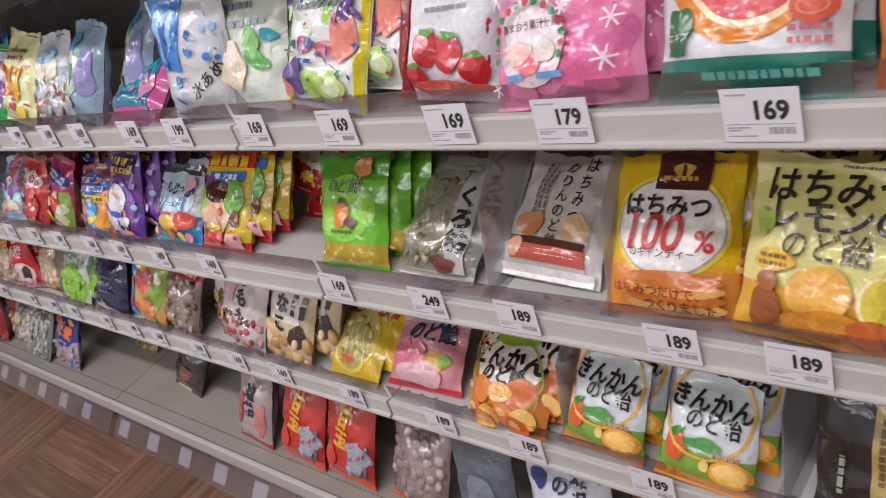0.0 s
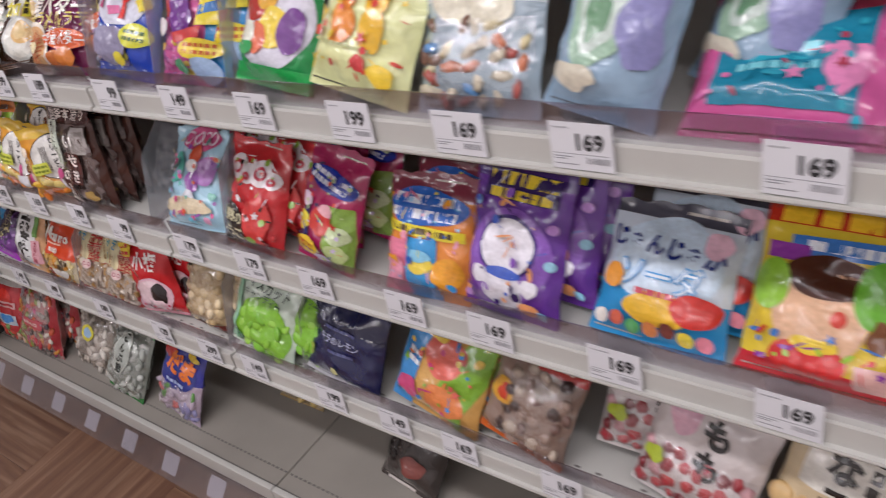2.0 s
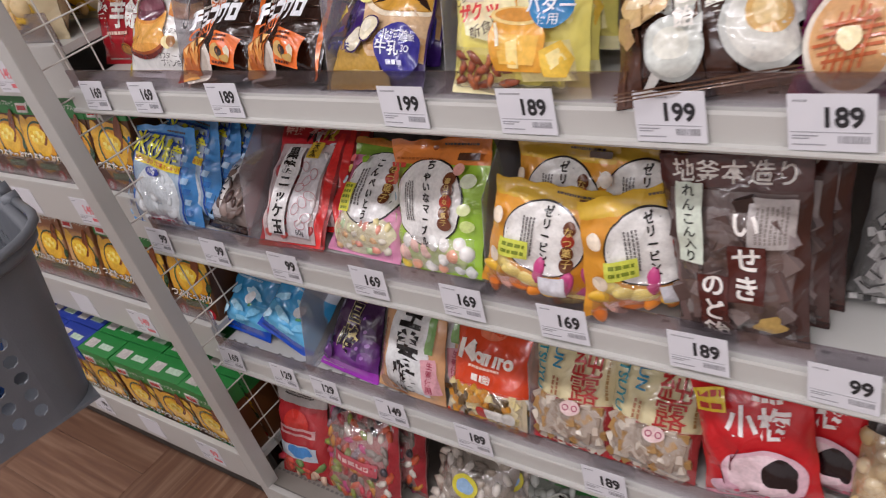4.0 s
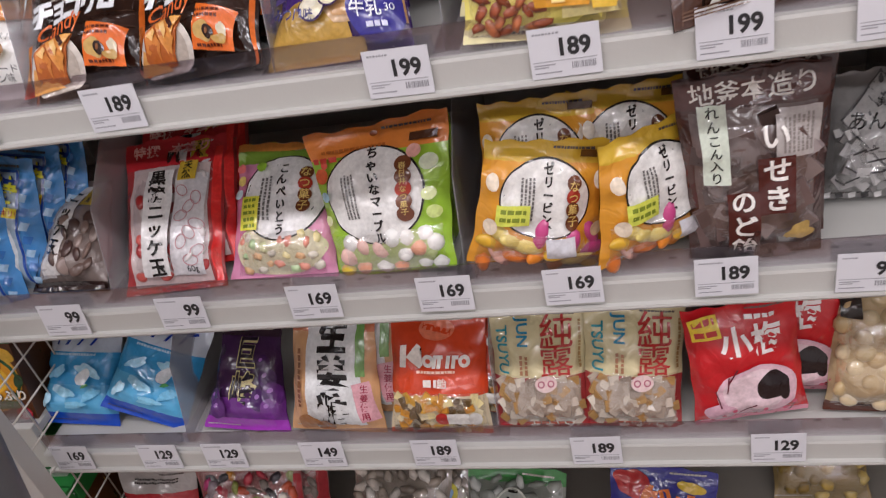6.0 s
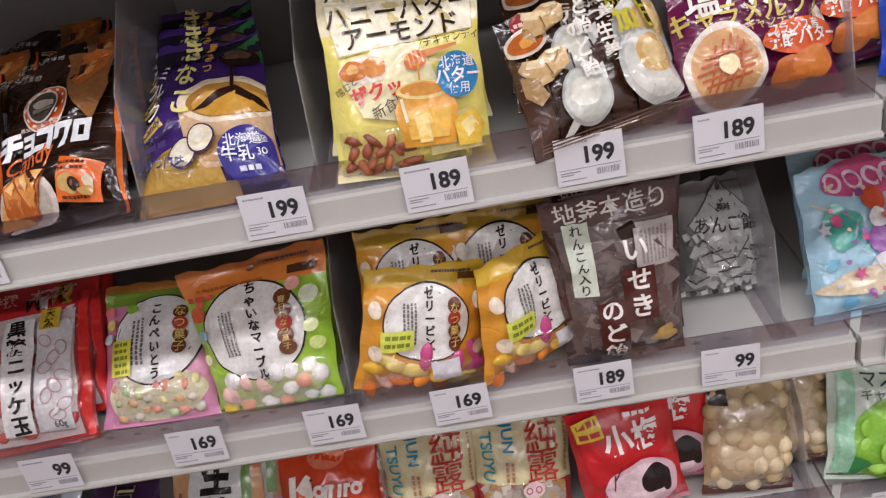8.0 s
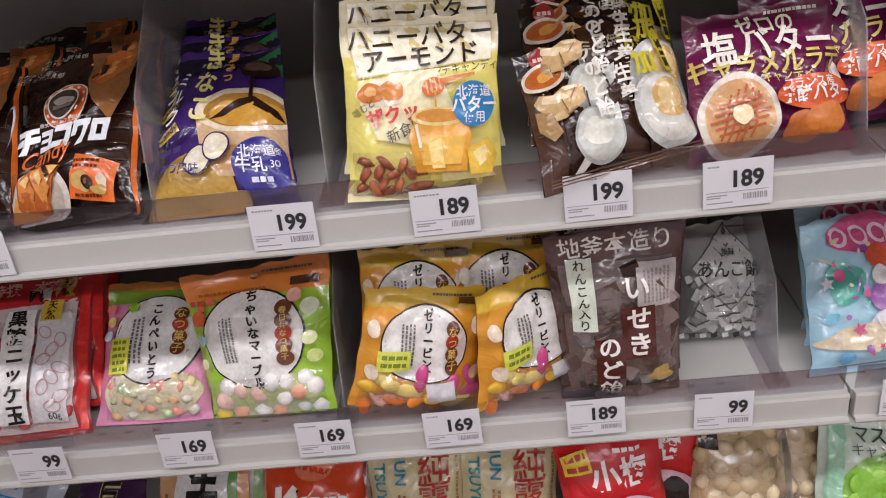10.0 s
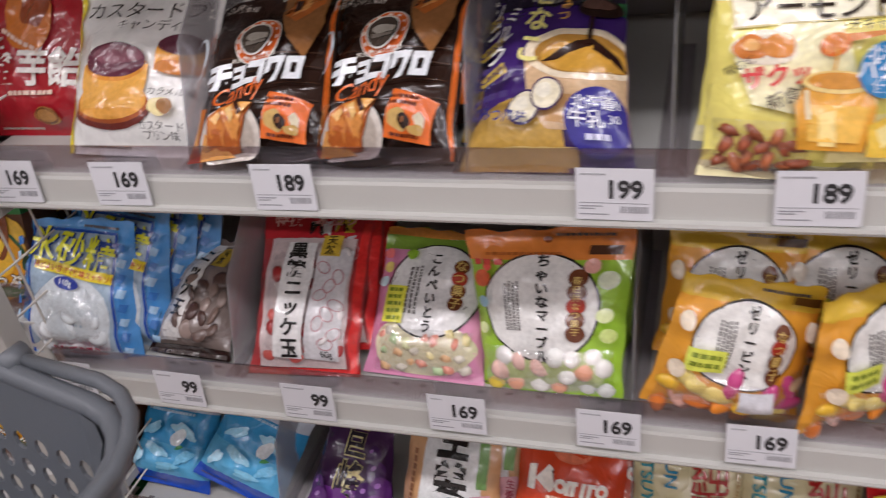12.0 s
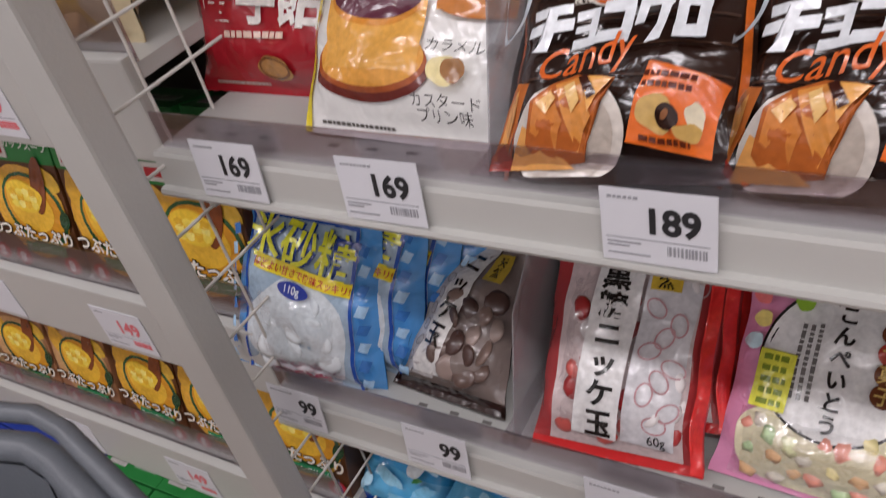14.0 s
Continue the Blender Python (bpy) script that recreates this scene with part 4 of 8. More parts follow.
b.patch(-0.24, 0.6, 0.008, 0.07, "8a6a42", rot=-40)
b.poly(((-0.34, 0.05), (-0.31, 0.03), (-0.19, 0.15), (-0.23, 0.2)), "dcdcd6")
b.spot(-0.14, 0.28, 0.165, 0.165, "b4b8b2")
b.poly(((-0.04, 0.42), (0.03, 0.46), (0.02, 0.34), (-0.02, 0.32)), "dfe2dc")
b.spot(-0.14, 0.285, 0.15, 0.15, "ccd0c8")
b.spot(-0.15, 0.3, 0.1, 0.085, "dcdccf", wob=0.04)
b.spot(0.33, 0.33, 0.22, 0.23, "bcbeb8", rot=-15)
b.spot(0.34, 0.34, 0.19, 0.2, "d0cfc6", rot=-15)
b.spot(0.37, 0.4, 0.12, 0.12, "cfa868", rot=-20, wob=0.05)
b.spot(0.37, 0.41, 0.085, 0.08, "e0c48c", wob=0.15)
b.word("ミは無", 0.1, 0.93, 0.1, "d9cdb8", bold=0.01)
b.word("添加", 0.29, 0.79, 0.17, "cdc23e", vertical=True, bold=0.035)
b.word("みつ生姜", 0.11, 0.7, 0.118, "e9e4da", vertical=True, bold=0.03)
b.word("クのど飴", -0.07, 0.65, 0.118, "e9e4da", vertical=True, bold=0.03)
b.patch(0.45, 0.77, 0.07, 0.32, "c4b838", rot=2)
b.bars(0.45, 0.77, 0.28, 1, "3a3018", 0.04, vertical=True)
for q in range(3):
    b.patch(0.0, 0.02 + q * 0.02, 0.95, 0.008, "6a5040")
b.behind((-0.006, 0.03, 0.024, 8, 0), (-0.006, 0.055, 0.03, 10, 0))

b = Bag("maroon salted butter caramel latte candy bag", 1.113, 0.148, 0.13, "A", lean=30, roll=-2, yaw=5, back=0.006, taper=0.12, body="6a1847", zones=((0.9, 1.0, "5a1238"),), seed=7)
b.word("ゼロの", 0.02, 0.88, 0.13, "eadfca", bold=0.02)
b.word("塩バター", 0.02, 0.74, 0.225, "f2ece2", bold=0.02)
b.word("キャラメルラテ", -0.02, 0.6, 0.15, "d8c46a", bold=0.018)
b.word("キャンディ", 0.08, 0.51, 0.07, "d8c46a", bold=0.005)
b.spot(-0.24, 0.28, 0.235, 0.25, "e6ddcf")
b.spot(-0.24, 0.28, 0.2, 0.215, "d9a873", wob=0.03)
for k in range(5):
    b.patch(-0.24, 0.19 + k * 0.045, 0.36 - 0.05 * abs(k - 2), 0.016, "c2663c", rot=8)
    b.patch(-0.32 + k * 0.04, 0.28, 0.014, 0.36 - 0.05 * abs(k - 2), "c2663c", rot=-14)
b.spot(-0.24, 0.29, 0.06, 0.055, "efe0b2", wob=0.1)
b.spot(0.24, 0.38, 0.26, 0.1, "dd5f2c", wob=0.04)
b.word("フランス産", 0.2, 0.44, 0.07, "f2ece2", bold=0.01)
b.word("発酵バター", 0.24, 0.37, 0.1, "f6f2ea", bold=0.02)
b.spot(0.12, 0.16, 0.12, 0.09, "b9662e", wob=0.1)
b.spot(0.27, 0.2, 0.13, 0.09, "c77430", wob=0.1)
b.behind((0.07, 0.035, 0.006, -4, -10), (0.08, 0.06, 0.012, -4, -8))

# ---- upper shelf, second bay ----
b = Bag("blue fizzy soda candy bag with many bright shapes", 1.276, 0.13, 0.162, "A", lean=28, roll=4, yaw=4, back=0.008, body="2146b4", seed=8)
b.poly(((-0.46, 0.62), (-0.3, 0.98), (0.44, 0.98), (0.46, 0.6), (0.2, 0.44), (-0.2, 0.42)), "d4d6e4")
b.spot(-0.16, 0.88, 0.17, 0.13, "2f7fd0")
b.word("ラムネ", 0.0, 0.86, 0.2, "d93a3a", bold=0.05, rot=8)
b.poly(((-0.3, 0.56), (-0.18, 0.74), (-0.08, 0.72), (-0.2, 0.54)), "d8508a")
b.poly(((-0.1, 0.5), (0.06, 0.52), (0.04, 0.58), (-0.1, 0.57)), "e07aa8")
b.poly(((0.04, 0.48), (0.12, 0.48), (0.14, 0.6), (0.42, 0.72), (0.4, 0.78), (0.12, 0.66)), "d8352f")
b.poly(((-0.46, 0.62), (-0.36, 0.72), (-0.3, 0.66), (-0.4, 0.58)), "e2cf3a")
b.poly(((0.28, 0.62), (0.44, 0.72), (0.46, 0.58), (0.32, 0.54)), "e2cf3a")
b.spot(-0.1, 0.27, 0.32, 0.19, "8f8aa6", wob=0.1)
b.sweets(-0.36, 0.16, 0.16, 0.38, 0.05, ["9a86c0", "b4b6c4", "c9a8b8", "7a96c4", "c8c04a"], 22, shape="bean", flat=0.35)
b.spot(0.3, 0.36, 0.19, 0.12, "d3d63c", wob=0.04)
b.bars(0.3, 0.36, 0.26, 2, "4a6a3a", 0.035, rot=-4)
b.spot(0.1, 0.17, 0.1, 0.07, "d9c93c", wob=0.1)
for k in range(18):
    b.spot(-0.44 + (k * 0.137) % 0.88, 0.03 + (k % 4) * 0.035, 0.014, 0.014, "b8c8ec", seg=8)
    b.n -= 1
b.n += 2
b.behind((0.005, 0.035, 0.008, 2, 0))

b = Bag("grape soft candy bag in red, purple and sky blue", 1.418, 0.126, 0.168, "A", lean=30, roll=1, yaw=4, back=0.012, body="3a8fce", zones=((0.0, 0.08, "3d7cc2"),), seed=9)
b.poly(((-0.5, 0.0), (0.24, 0.0), (0.3, 0.4), (0.12, 0.98), (-0.44, 0.98)), "c65a94")
b.poly(((-0.48, 0.45), (-0.2, 0.5), (-0.12, 0.9), (-0.3, 0.97), (-0.46, 0.97)), "c23a34")
b.spot(-0.34, 0.78, 0.1, 0.12, "5a3020", wob=0.08)
b.spot(-0.02, 0.9, 0.42, 0.1, "e6a0bc", wob=0.05)
b.bars(-0.02, 0.9, 0.64, 1, "c8303a", 0.08)
for q, v2 in ((-0.16, 0.72), (0.0, 0.66), (-0.18, 0.58), (-0.04, 0.54), (-0.16, 0.46), (0.04, 0.46), (-0.06, 0.4)):
    b.spot(q, v2, 0.105, 0.105, "6b2a86")
    b.spot(q - 0.02, v2 + 0.025, 0.035, 0.025, "b48ac8", rot=30)
b.spot(0.14, 0.72, 0.19, 0.15, "3f9a62", wob=0.2)
b.poly(((0.24, 0.62), (0.5, 0.66), (0.5, 0.44), (0.22, 0.42)), "e6d43a")
b.poly(((0.24, 0.56), (0.5, 0.62), (0.5, 0.55), (0.24, 0.49)), "3f78b8")
b.spot(0.34, 0.76, 0.09, 0.09, "a8d2e6")
b.spot(-0.36, 0.4, 0.1, 0.09, "e6e0e2", wob=0.1)
b.poly(((-0.14, 0.36), (0.3, 0.42), (0.28, 0.34), (-0.1, 0.29)), "c83a3a")
b.spot(0.24, 0.26, 0.25, 0.1, "e6cf3a")
b.bars(0.24, 0.26, 0.36, 2, "c0602a", 0.035)
b.sweets(-0.46, 0.06, 0.05, 0.28, 0.06, ["a84a86", "c878a8", "8a3a7a", "d0b04a"], 20, shape="bean", flat=0.3)
b.spot(0.3, 0.11, 0.17, 0.13, "9fb8d8", wob=0.05)
b.spot(0.0, 0.13, 0.09, 0.07, "4a9a6a", wob=0.2)
b.behind((0.035, 0.03, 0.004, -4, -8), (0.05, 0.055, 0.008, -5, -8))

b = Bag("green fruit mix candy bag with clear window", 1.560, 0.127, 0.154, "A", lean=33, roll=6, body="2f9a55", seed=10, back=0.012)
b.spot(0.02, 0.52, 0.46, 0.5, "d8d6e2", wob=0.03)
b.patch(0.05, 0.84, 0.8, 0.2, "e9eaf2")
b.bars(0.08, 0.84, 0.6, 2, "3a50b0", 0.06, rot=-3)
b.spot(-0.2, 0.56, 0.2, 0.13, "b0342c", wob=0.1)
b.spot(-0.02, 0.62, 0.14, 0.1, "e0a832", wob=0.1)
b.spot(0.1, 0.42, 0.18, 0.18, "ecd04a", wob=0.06)
b.spot(-0.08, 0.34, 0.12, 0.14, "e87a5a", wob=0.1)
b.spot(-0.27, 0.36, 0.13, 0.12, "e6e8da", wob=0.1)
b.spot(0.3, 0.42, 0.13, 0.2, "7a4a92", wob=0.1)
b.spot(-0.27, 0.26, 0.15, 0.06, "3aa860", wob=0.15)
b.patch(0.0, 0.07, 1.0, 0.2, "1fa04c")

b = Bag("pale yellow candy bag with orange teddy shapes", 1.702, 0.140, 0.171, "A", lean=33, roll=10, body="dfe3a8", seed=11)
b.bars(0.05, 0.75, 0.5, 2, "6a7060", 0.05, rot=4)
for q, c in ((-0.16, "e08a32"), (0.16, "e8b838")):
    b.spot(q, 0.4, 0.12, 0.16, c, wob=0.1)
    b.spot(q, 0.55, 0.1, 0.09, c)
    b.spot(q - 0.08, 0.6, 0.035, 0.035, c)
    b.spot(q + 0.08, 0.6, 0.035, 0.035, c)
b.spot(-0.28, 0.58, 0.04, 0.035, "d0483a", wob=0.1)
b.spot(0.1, 0.2, 0.065, 0.06, "d0484a", wob=0.1)
b.spot(0.3, 0.16, 0.12, 0.08, "e8c63c", wob=0.1)
b.bars(-0.1, 0.28, 0.6, 1, "b9bf8a", 0.02)
b.busy(["d0483a", "d0484a", "e8c63c"], 46)

b = Bag("clear bag of wrapped candies with cream header", 1.848, 0.138, 0.162, "A", lean=33, roll=-1, body="9fb0bb", zones=((0.62, 1.0, "cfd8dc"),), seed=12)
b.spot(0.0, 0.62, 0.34, 0.16, "e2ddc8", wob=0.12)
b.spot(0.0, 0.76, 0.26, 0.12, "8fc0d8", wob=0.1)
b.bars(0, 0.76, 0.4, 1, "e9eef2", 0.07)
b.sweets(-0.4, 0.4, 0.08, 0.5, 0.06, ["a8524a", "c9bfa8", "7a5a4a", "5f8fc0", "c87a5a", "d0c49a"], 30, shape="bean", flat=0.45)

b = Bag("crinkled clear bag with pale blue and green print", 1.972, 0.106, 0.162, "A", lean=33, roll=11, body="8fa9bf", seed=13, depth=0.055)
b.spot(-0.08, 0.5, 0.3, 0.4, "9fc0a8", wob=0.12)
b.spot(-0.08, 0.5, 0.2, 0.28, "c9d8cf", wob=0.15)
b.spot(-0.1, 0.48, 0.12, 0.17, "6f9a78", wob=0.3)
b.spot(-0.2, 0.78, 0.18, 0.15, "4f9cc8", wob=0.1)
b.spot(0.28, 0.5, 0.16, 0.36, "8f8fc0", wob=0.2)
b.spot(-0.18, 0.18, 0.22, 0.1, "d9d2bf", wob=0.2)
b.behind((0.1, 0.05, 0.0, 8, -14))

b = Bag("pink and teal candy bag lying low on the shelf", 2.115, 0.15, 0.150, "A", lean=58, body="cf5f9a", seed=14, back=0.0)
b.patch(0.0, 0.44, 0.72, 0.6, "1f7f9c")
b.spot(-0.1, 0.5, 0.2, 0.13, "2fa3ba", wob=0.2)
b.spot(0.05, 0.8, 0.36, 0.12, "a83a52", wob=0.12)
b.bars(-0.05, 0.4, 0.4, 2, "7fd0dc", 0.05, rot=6)
b.spot(0.28, 0.36, 0.1, 0.14, "e08ab8", wob=0.2)
b.patch(0.0, 0.07, 0.96, 0.06, "d878b0")
b.busy(["1f7f9c", "2fa3ba", "a83a52", "d878b0", "e08ab8"], 46)

b = Bag("white rock candy bag with a bright blue panel", 2.345, 0.13, 0.163, "A", lean=15, body="cfd3d6", seed=15, roll=4, yaw=14)
b.patch(-0.28, 0.72, 0.42, 0.75, "3f86cf", rot=-6)
b.spot(-0.28, 0.72, 0.14, 0.24, "8fc0ea", wob=0.3)
b.spot(-0.27, 0.66, 0.06, 0.2, "2a5fae", wob=0.3)
b.word("氷あめ", 0.22, 0.34, 0.17, "262626", bold=0.012, rot=34)
b.busy(["2a5fae", "3f86cf", "8fc0ea"], 46)
b.behind((-0.012, 0.04, 0.004, -4, -10))

# ---- upper shelf, third bay ----
b = Bag("white vanilla mint candy bag with green leaves and teal edge", 2.418, 0.156, 0.165, "A", lean=27, roll=6, yaw=4, back=0.018, body="dfe9de", seed=16)
b.patch(-0.45, 0.62, 0.09, 1.0, "2f9fae", skew=0.02)
b.spot(-0.42, 0.52, 0.05, 0.05, "6fae4f")
b.spot(-0.36, 0.42, 0.04, 0.05, "5f9f4f")
b.patch(0.05, 0.88, 0.8, 0.05, "4a4a86", rot=5)
b.bars(0.05, 0.96, 0.7, 1, "3f3f4a", 0.06)
b.bars(-0.02, 0.76, 0.36, 1, "7f8f96", 0.055, rot=6)
b.bars(0.1, 0.64, 0.5, 1, "9fb0b4", 0.05, rot=6)
b.spot(-0.08, 0.3, 0.24, 0.18, "ead9bb", wob=0.15)
b.spot(-0.1, 0.4, 0.16, 0.1, "f0e6d2", wob=0.2)
b.spot(0.26, 0.38, 0.14, 0.07, "5fae52", rot=-25, wob=0.1)
b.spot(0.2, 0.5, 0.09, 0.13, "7fbf6a", rot=10, wob=0.1)
b.spot(0.38, 0.56, 0.08, 0.05, "2f9fae", wob=0.15)
b.patch(-0.33, 0.11, 0.14, 0.05, "3fa0b8")
b.behind((0.018, 0.035, 0.004, 2, 0))

b = Bag("white assorted fruit macaron candy bag with yellow border", 2.592, 0.143, 0.165, "A", lean=30, roll=8, back=-0.002, body="e9ece8", seed=17)
b.patch(-0.465, 0.5, 0.06, 1.28, "e6d82a", name="edge_strip")
b.patch(0.465, 0.5, 0.06, 1.28, "e6d82a", name="edge_strip")
b.patch(0.0, 0.93, 0.84, 0.05, "1f7a4a", rot=4)
b.bars(0.0, 0.82, 0.5, 1, "6f7f6a", 0.06, rot=6)
b.bars(0.05, 0.7, 0.6, 1, "7f8f86", 0.05, rot=6)
b.spot(-0.12, 0.44, 0.11, 0.05, "b0506a")
b.spot(-0.12, 0.4, 0.1, 0.04, "d88aa0")
b.spot(0.14, 0.42, 0.12, 0.05, "c0606a")
b.spot(0.14, 0.38, 0.11, 0.04, "e29aa8")
b.spot(0.32, 0.5, 0.12, 0.2, "e88a7a", wob=0.08)
b.spot(0.32, 0.68, 0.06, 0.12, "5a3a7a", wob=0.3)
b.spot(-0.26, 0.2, 0.16, 0.14, "5f4a8a", wob=0.25)
b.spot(-0.38, 0.12, 0.09, 0.08, "e88a7a", wob=0.1)
b.spot(-0.02, 0.17, 0.13, 0.11, "9fcf52", wob=0.1)
b.spot(0.22, 0.17, 0.16, 0.12, "b9d878", wob=0.1)
b.spot(0.24, 0.17, 0.11, 0.08, "e2ecc2", wob=0.1)
b.patch(-0.06, 0.32, 0.15, 0.035, "3f5aa0")
b.busy(["1f7a4a", "3f5aa0", "5a3a7a", "5f4a8a", "9fcf52", "b0506a", "b9d878"], 46)
b.behind((0.055, 0.035, 0.004, -3, -6), (0.07, 0.06, 0.01, -3, -6))

b = Bag("red and white strawberry candy bag", 2.772, 0.135, 0.16, "A", lean=27, roll=4, yaw=2, back=0.011, body="b3232e", seed=18)
b.poly(((-0.32, 0.0), (0.5, 0.0), (0.5, 0.98), (-0.2, 0.98), (-0.26, 0.5)), "d9dade")
b.poly(((-0.46, 0.0), (-0.36, 0.0), (-0.28, 0.5), (-0.24, 0.98), (-0.34, 0.98)), "8a1a26")
b.spot(0.02, 0.84, 0.2, 0.1, "3a2420", wob=0.05)
b.bars(0.02, 0.84, 0.26, 1, "e9e2da", 0.06)
b.bars(0.1, 0.66, 0.5, 1, "b05a66", 0.05, rot=4)
b.bars(0.1, 0.56, 0.4, 1, "9a9aa2", 0.03, rot=4)
for u0, v0, r0 in ((-0.1, 0.32, 0.13), (0.12, 0.29, 0.14), (0.36, 0.2, 0.11), (-0.2, 0.14, 0.1)):
    b.spot(u0, v0, r0, r0 * 1.05, "b8202c", wob=0.05)
    b.spot(u0 - 0.03, v0 + 0.03, r0 * 0.55, r0 * 0.5, "d84850", wob=0.1)
    b.spot(u0, v0 + r0 * 0.75, r0 * 0.6, r0 * 0.22, "5f9a3f", wob=0.35)
b.spot(0.1, 0.08, 0.34, 0.06, "d8584a", wob=0.2)
b.behind((-0.03, 0.035, 0.006, 2, 0), (-0.04, 0.06, 0.012, 3, 0))

b = Bag("pink powder snow throat candy bag with berry wreath", 2.926, 0.157, 0.158, "A", lean=32, roll=-2, back=-0.01, body="e48fb4", zones=((0.62, 1.0, "dfa6bc"),), seed=19)
b.spot(0.2, 0.3, 0.3, 0.24, "e06fa2", wob=0.2)
b.spot(-0.3, 0.2, 0.2, 0.2, "e48ab2", wob=0.2)
b.word("粉雪のど飴", 0.02, 0.75, 0.2, "b39248", bold=0.022)
b.spot(-0.16, 0.36, 0.25, 0.25, "eadfe4")
b.word("あまおう果汁使用", -0.16, 0.45, 0.056, "4a3a3a", bold=0.008)
b.spot(-0.16, 0.24, 0.08, 0.07, "e87a86", wob=0.05)
b.spot(-0.25, 0.3, 0.1, 0.07, "ecc0b8", wob=0.1)
b.spot(-0.05, 0.3, 0.08, 0.06, "e6d8ce", wob=0.1)
b.patch(-0.26, 0.17, 0.13, 0.035, "6fa8d8")
b.patch(-0.02, 0.17, 0.16, 0.035, "6fa8d8")
for k in range(15):
    a = radians(-25 + k * 230 / 14)
    b.spot(-0.16 + 0.25 * math.cos(a), 0.36 + 0.25 * math.sin(a) * 0.155 / 0.185, 0.026, 0.022, "b83240" if k % 2 else "2f7a4a", wob=0.15, seg=12)
for q, v2, s2 in ((-0.4, 0.62, 0.07), (0.3, 0.58, 0.08), (0.4, 0.42, 0.06), (0.12, 0.5, 0.04), (0.36, 0.22, 0.07), (-0.38, 0.12, 0.05)):
    for k in range(3):
        b.patch(q, v2, 2 * s2, 0.012, "f3dfe8", rot=60 * k + 10)
b.behind((0.008, 0.035, 0.006, -2, 0), (0.018, 0.06, 0.01, -2, 0))

b = Bag("white grapefruit candy bag with teal foot", 3.086, 0.147, 0.165, "A", lean=30, roll=1, back=-0.01, body="d9dcde", zones=((0.0, 0.2, "2a7a6c"),), seed=20)
b.spot(0.0, 0.62, 0.42, 0.42, "e08a30")
b.spot(0.03, 0.63, 0.36, 0.36, "efdcae")
b.spot(0.03, 0.63, 0.325, 0.325, "dc5a5e", wob=0.02)
for k in range(9):
    b.poly(((0.03, 0.63), (0.03 + 0.3 * math.cos(k * 0.698 + 0.1), 0.63 + 0.27 * math.sin(k * 0.698 + 0.1)), (0.03 + 0.3 * math.cos(k * 0.698 + 0.58), 0.63 + 0.27 * math.sin(k * 0.698 + 0.58))), ("e8767a", "e36a6c")[k % 2])
    b.n -= 1
b.n += 2
b.spot(0.03, 0.63, 0.03, 0.03, "f0d8c0")
b.spot(-0.34, 0.34, 0.08, 0.1, "2f6a3f", wob=0.2)
b.patch(-0.36, 0.26, 0.12, 0.12, "2f6a3f")
b.word("エキス", -0.35, 0.29, 0.05, "d8e6da", bold=0.005)
b.spot(0.36, 0.38, 0.11, 0.08, "d8604a", wob=0.03)
b.ring(0.36, 0.38, 0.075, 0.045, "e6907a")
b.bars(0.35, 0.27, 0.2, 2, "c0707a", 0.03)
b.bars(0.1, 0.11, 0.6, 1, "5fa89a", 0.04)
b.behind((0.006, 0.035, 0.006, 1, 0), (0.01, 0.06, 0.01, 0, 0))

b = Bag("orange citrus candy bag beside the grapefruit bag", 3.245, 0.145, 0.167, "A", lean=17, body="d8742c", seed=21)
b.spot(0.1, 0.5, 0.3, 0.3, "e8a43a", wob=0.1)

# ---- candy bags, middle shelf, first bay ----
b = Bag("blue rock sugar bag with a pale crystal window", 0.07, 0.156, 0.16, "B", lean=24, roll=4, yaw=10, back=0.004, taper=0.14, body="4f97d8", seed=31, depth=0.05)
b.patch(0.0, 0.44, 0.74, 1.0, "9fb4c6")
b.spot(0.0, 0.3, 0.34, 0.34, "d3dade", wob=0.06)
b.sweets(-0.25, 0.25, 0.1, 0.5, 0.075, ["dfe5e8", "d6dde1", "e6eaec"], 24, shape="ball", sub=2, flat=0.25, proud=0.1)
b.patch(-0.36, 0.45, 0.02, 0.98, "1f4fa8")
b.patch(0.36, 0.45, 0.02, 0.98, "1f4fa8")
b.patch(0.0, 0.92, 0.74, 0.02, "1f4fa8")
for dx, dz, c in ((0.008, -0.006, "1f3f90"), (0.0, 0.0, "e3e23a")):
    b.word("氷砂糖", dx, 0.8 + dz, 0.25, c, bold=0.035 if c != "e3e23a" else 0.018, rot=-6)
b.patch(0.04, 0.655, 0.66, 0.075, "e6d02a", rot=-8)
b.word("ほどよい甘さで後味スッキリ!", 0.04, 0.655, 0.05, "b02a2a", bold=0.015, rot=-8)
b.spot(0.0, 0.575, 0.11, 0.045, "2f3f98", rot=-6)
b.word("110g", 0.0, 0.575, 0.06, "e6eaf2", rot=-6)
b.spot(0.05, 0.06, 0.22, 0.03, "d0406a")
b.bars(0.05, 0.095, 0.4, 1, "c03a5a", 0.03)
for k in range(8):
    b.patch(-0.44, 0.1 + k * 0.105, 0.05, 0.06, "2f6fb8" if k % 2 else "a8cdec", rot=20)
    b.patch(0.44, 0.1 + k * 0.105, 0.05, 0.06, "2f6fb8" if k % 2 else "a8cdec", rot=-20)
b.behind((0.024, 0.035, 0.0, 3, -10), (0.042, 0.065, 0.0, 4, -12), (0.058, 0.095, 0.0, 5, -14))

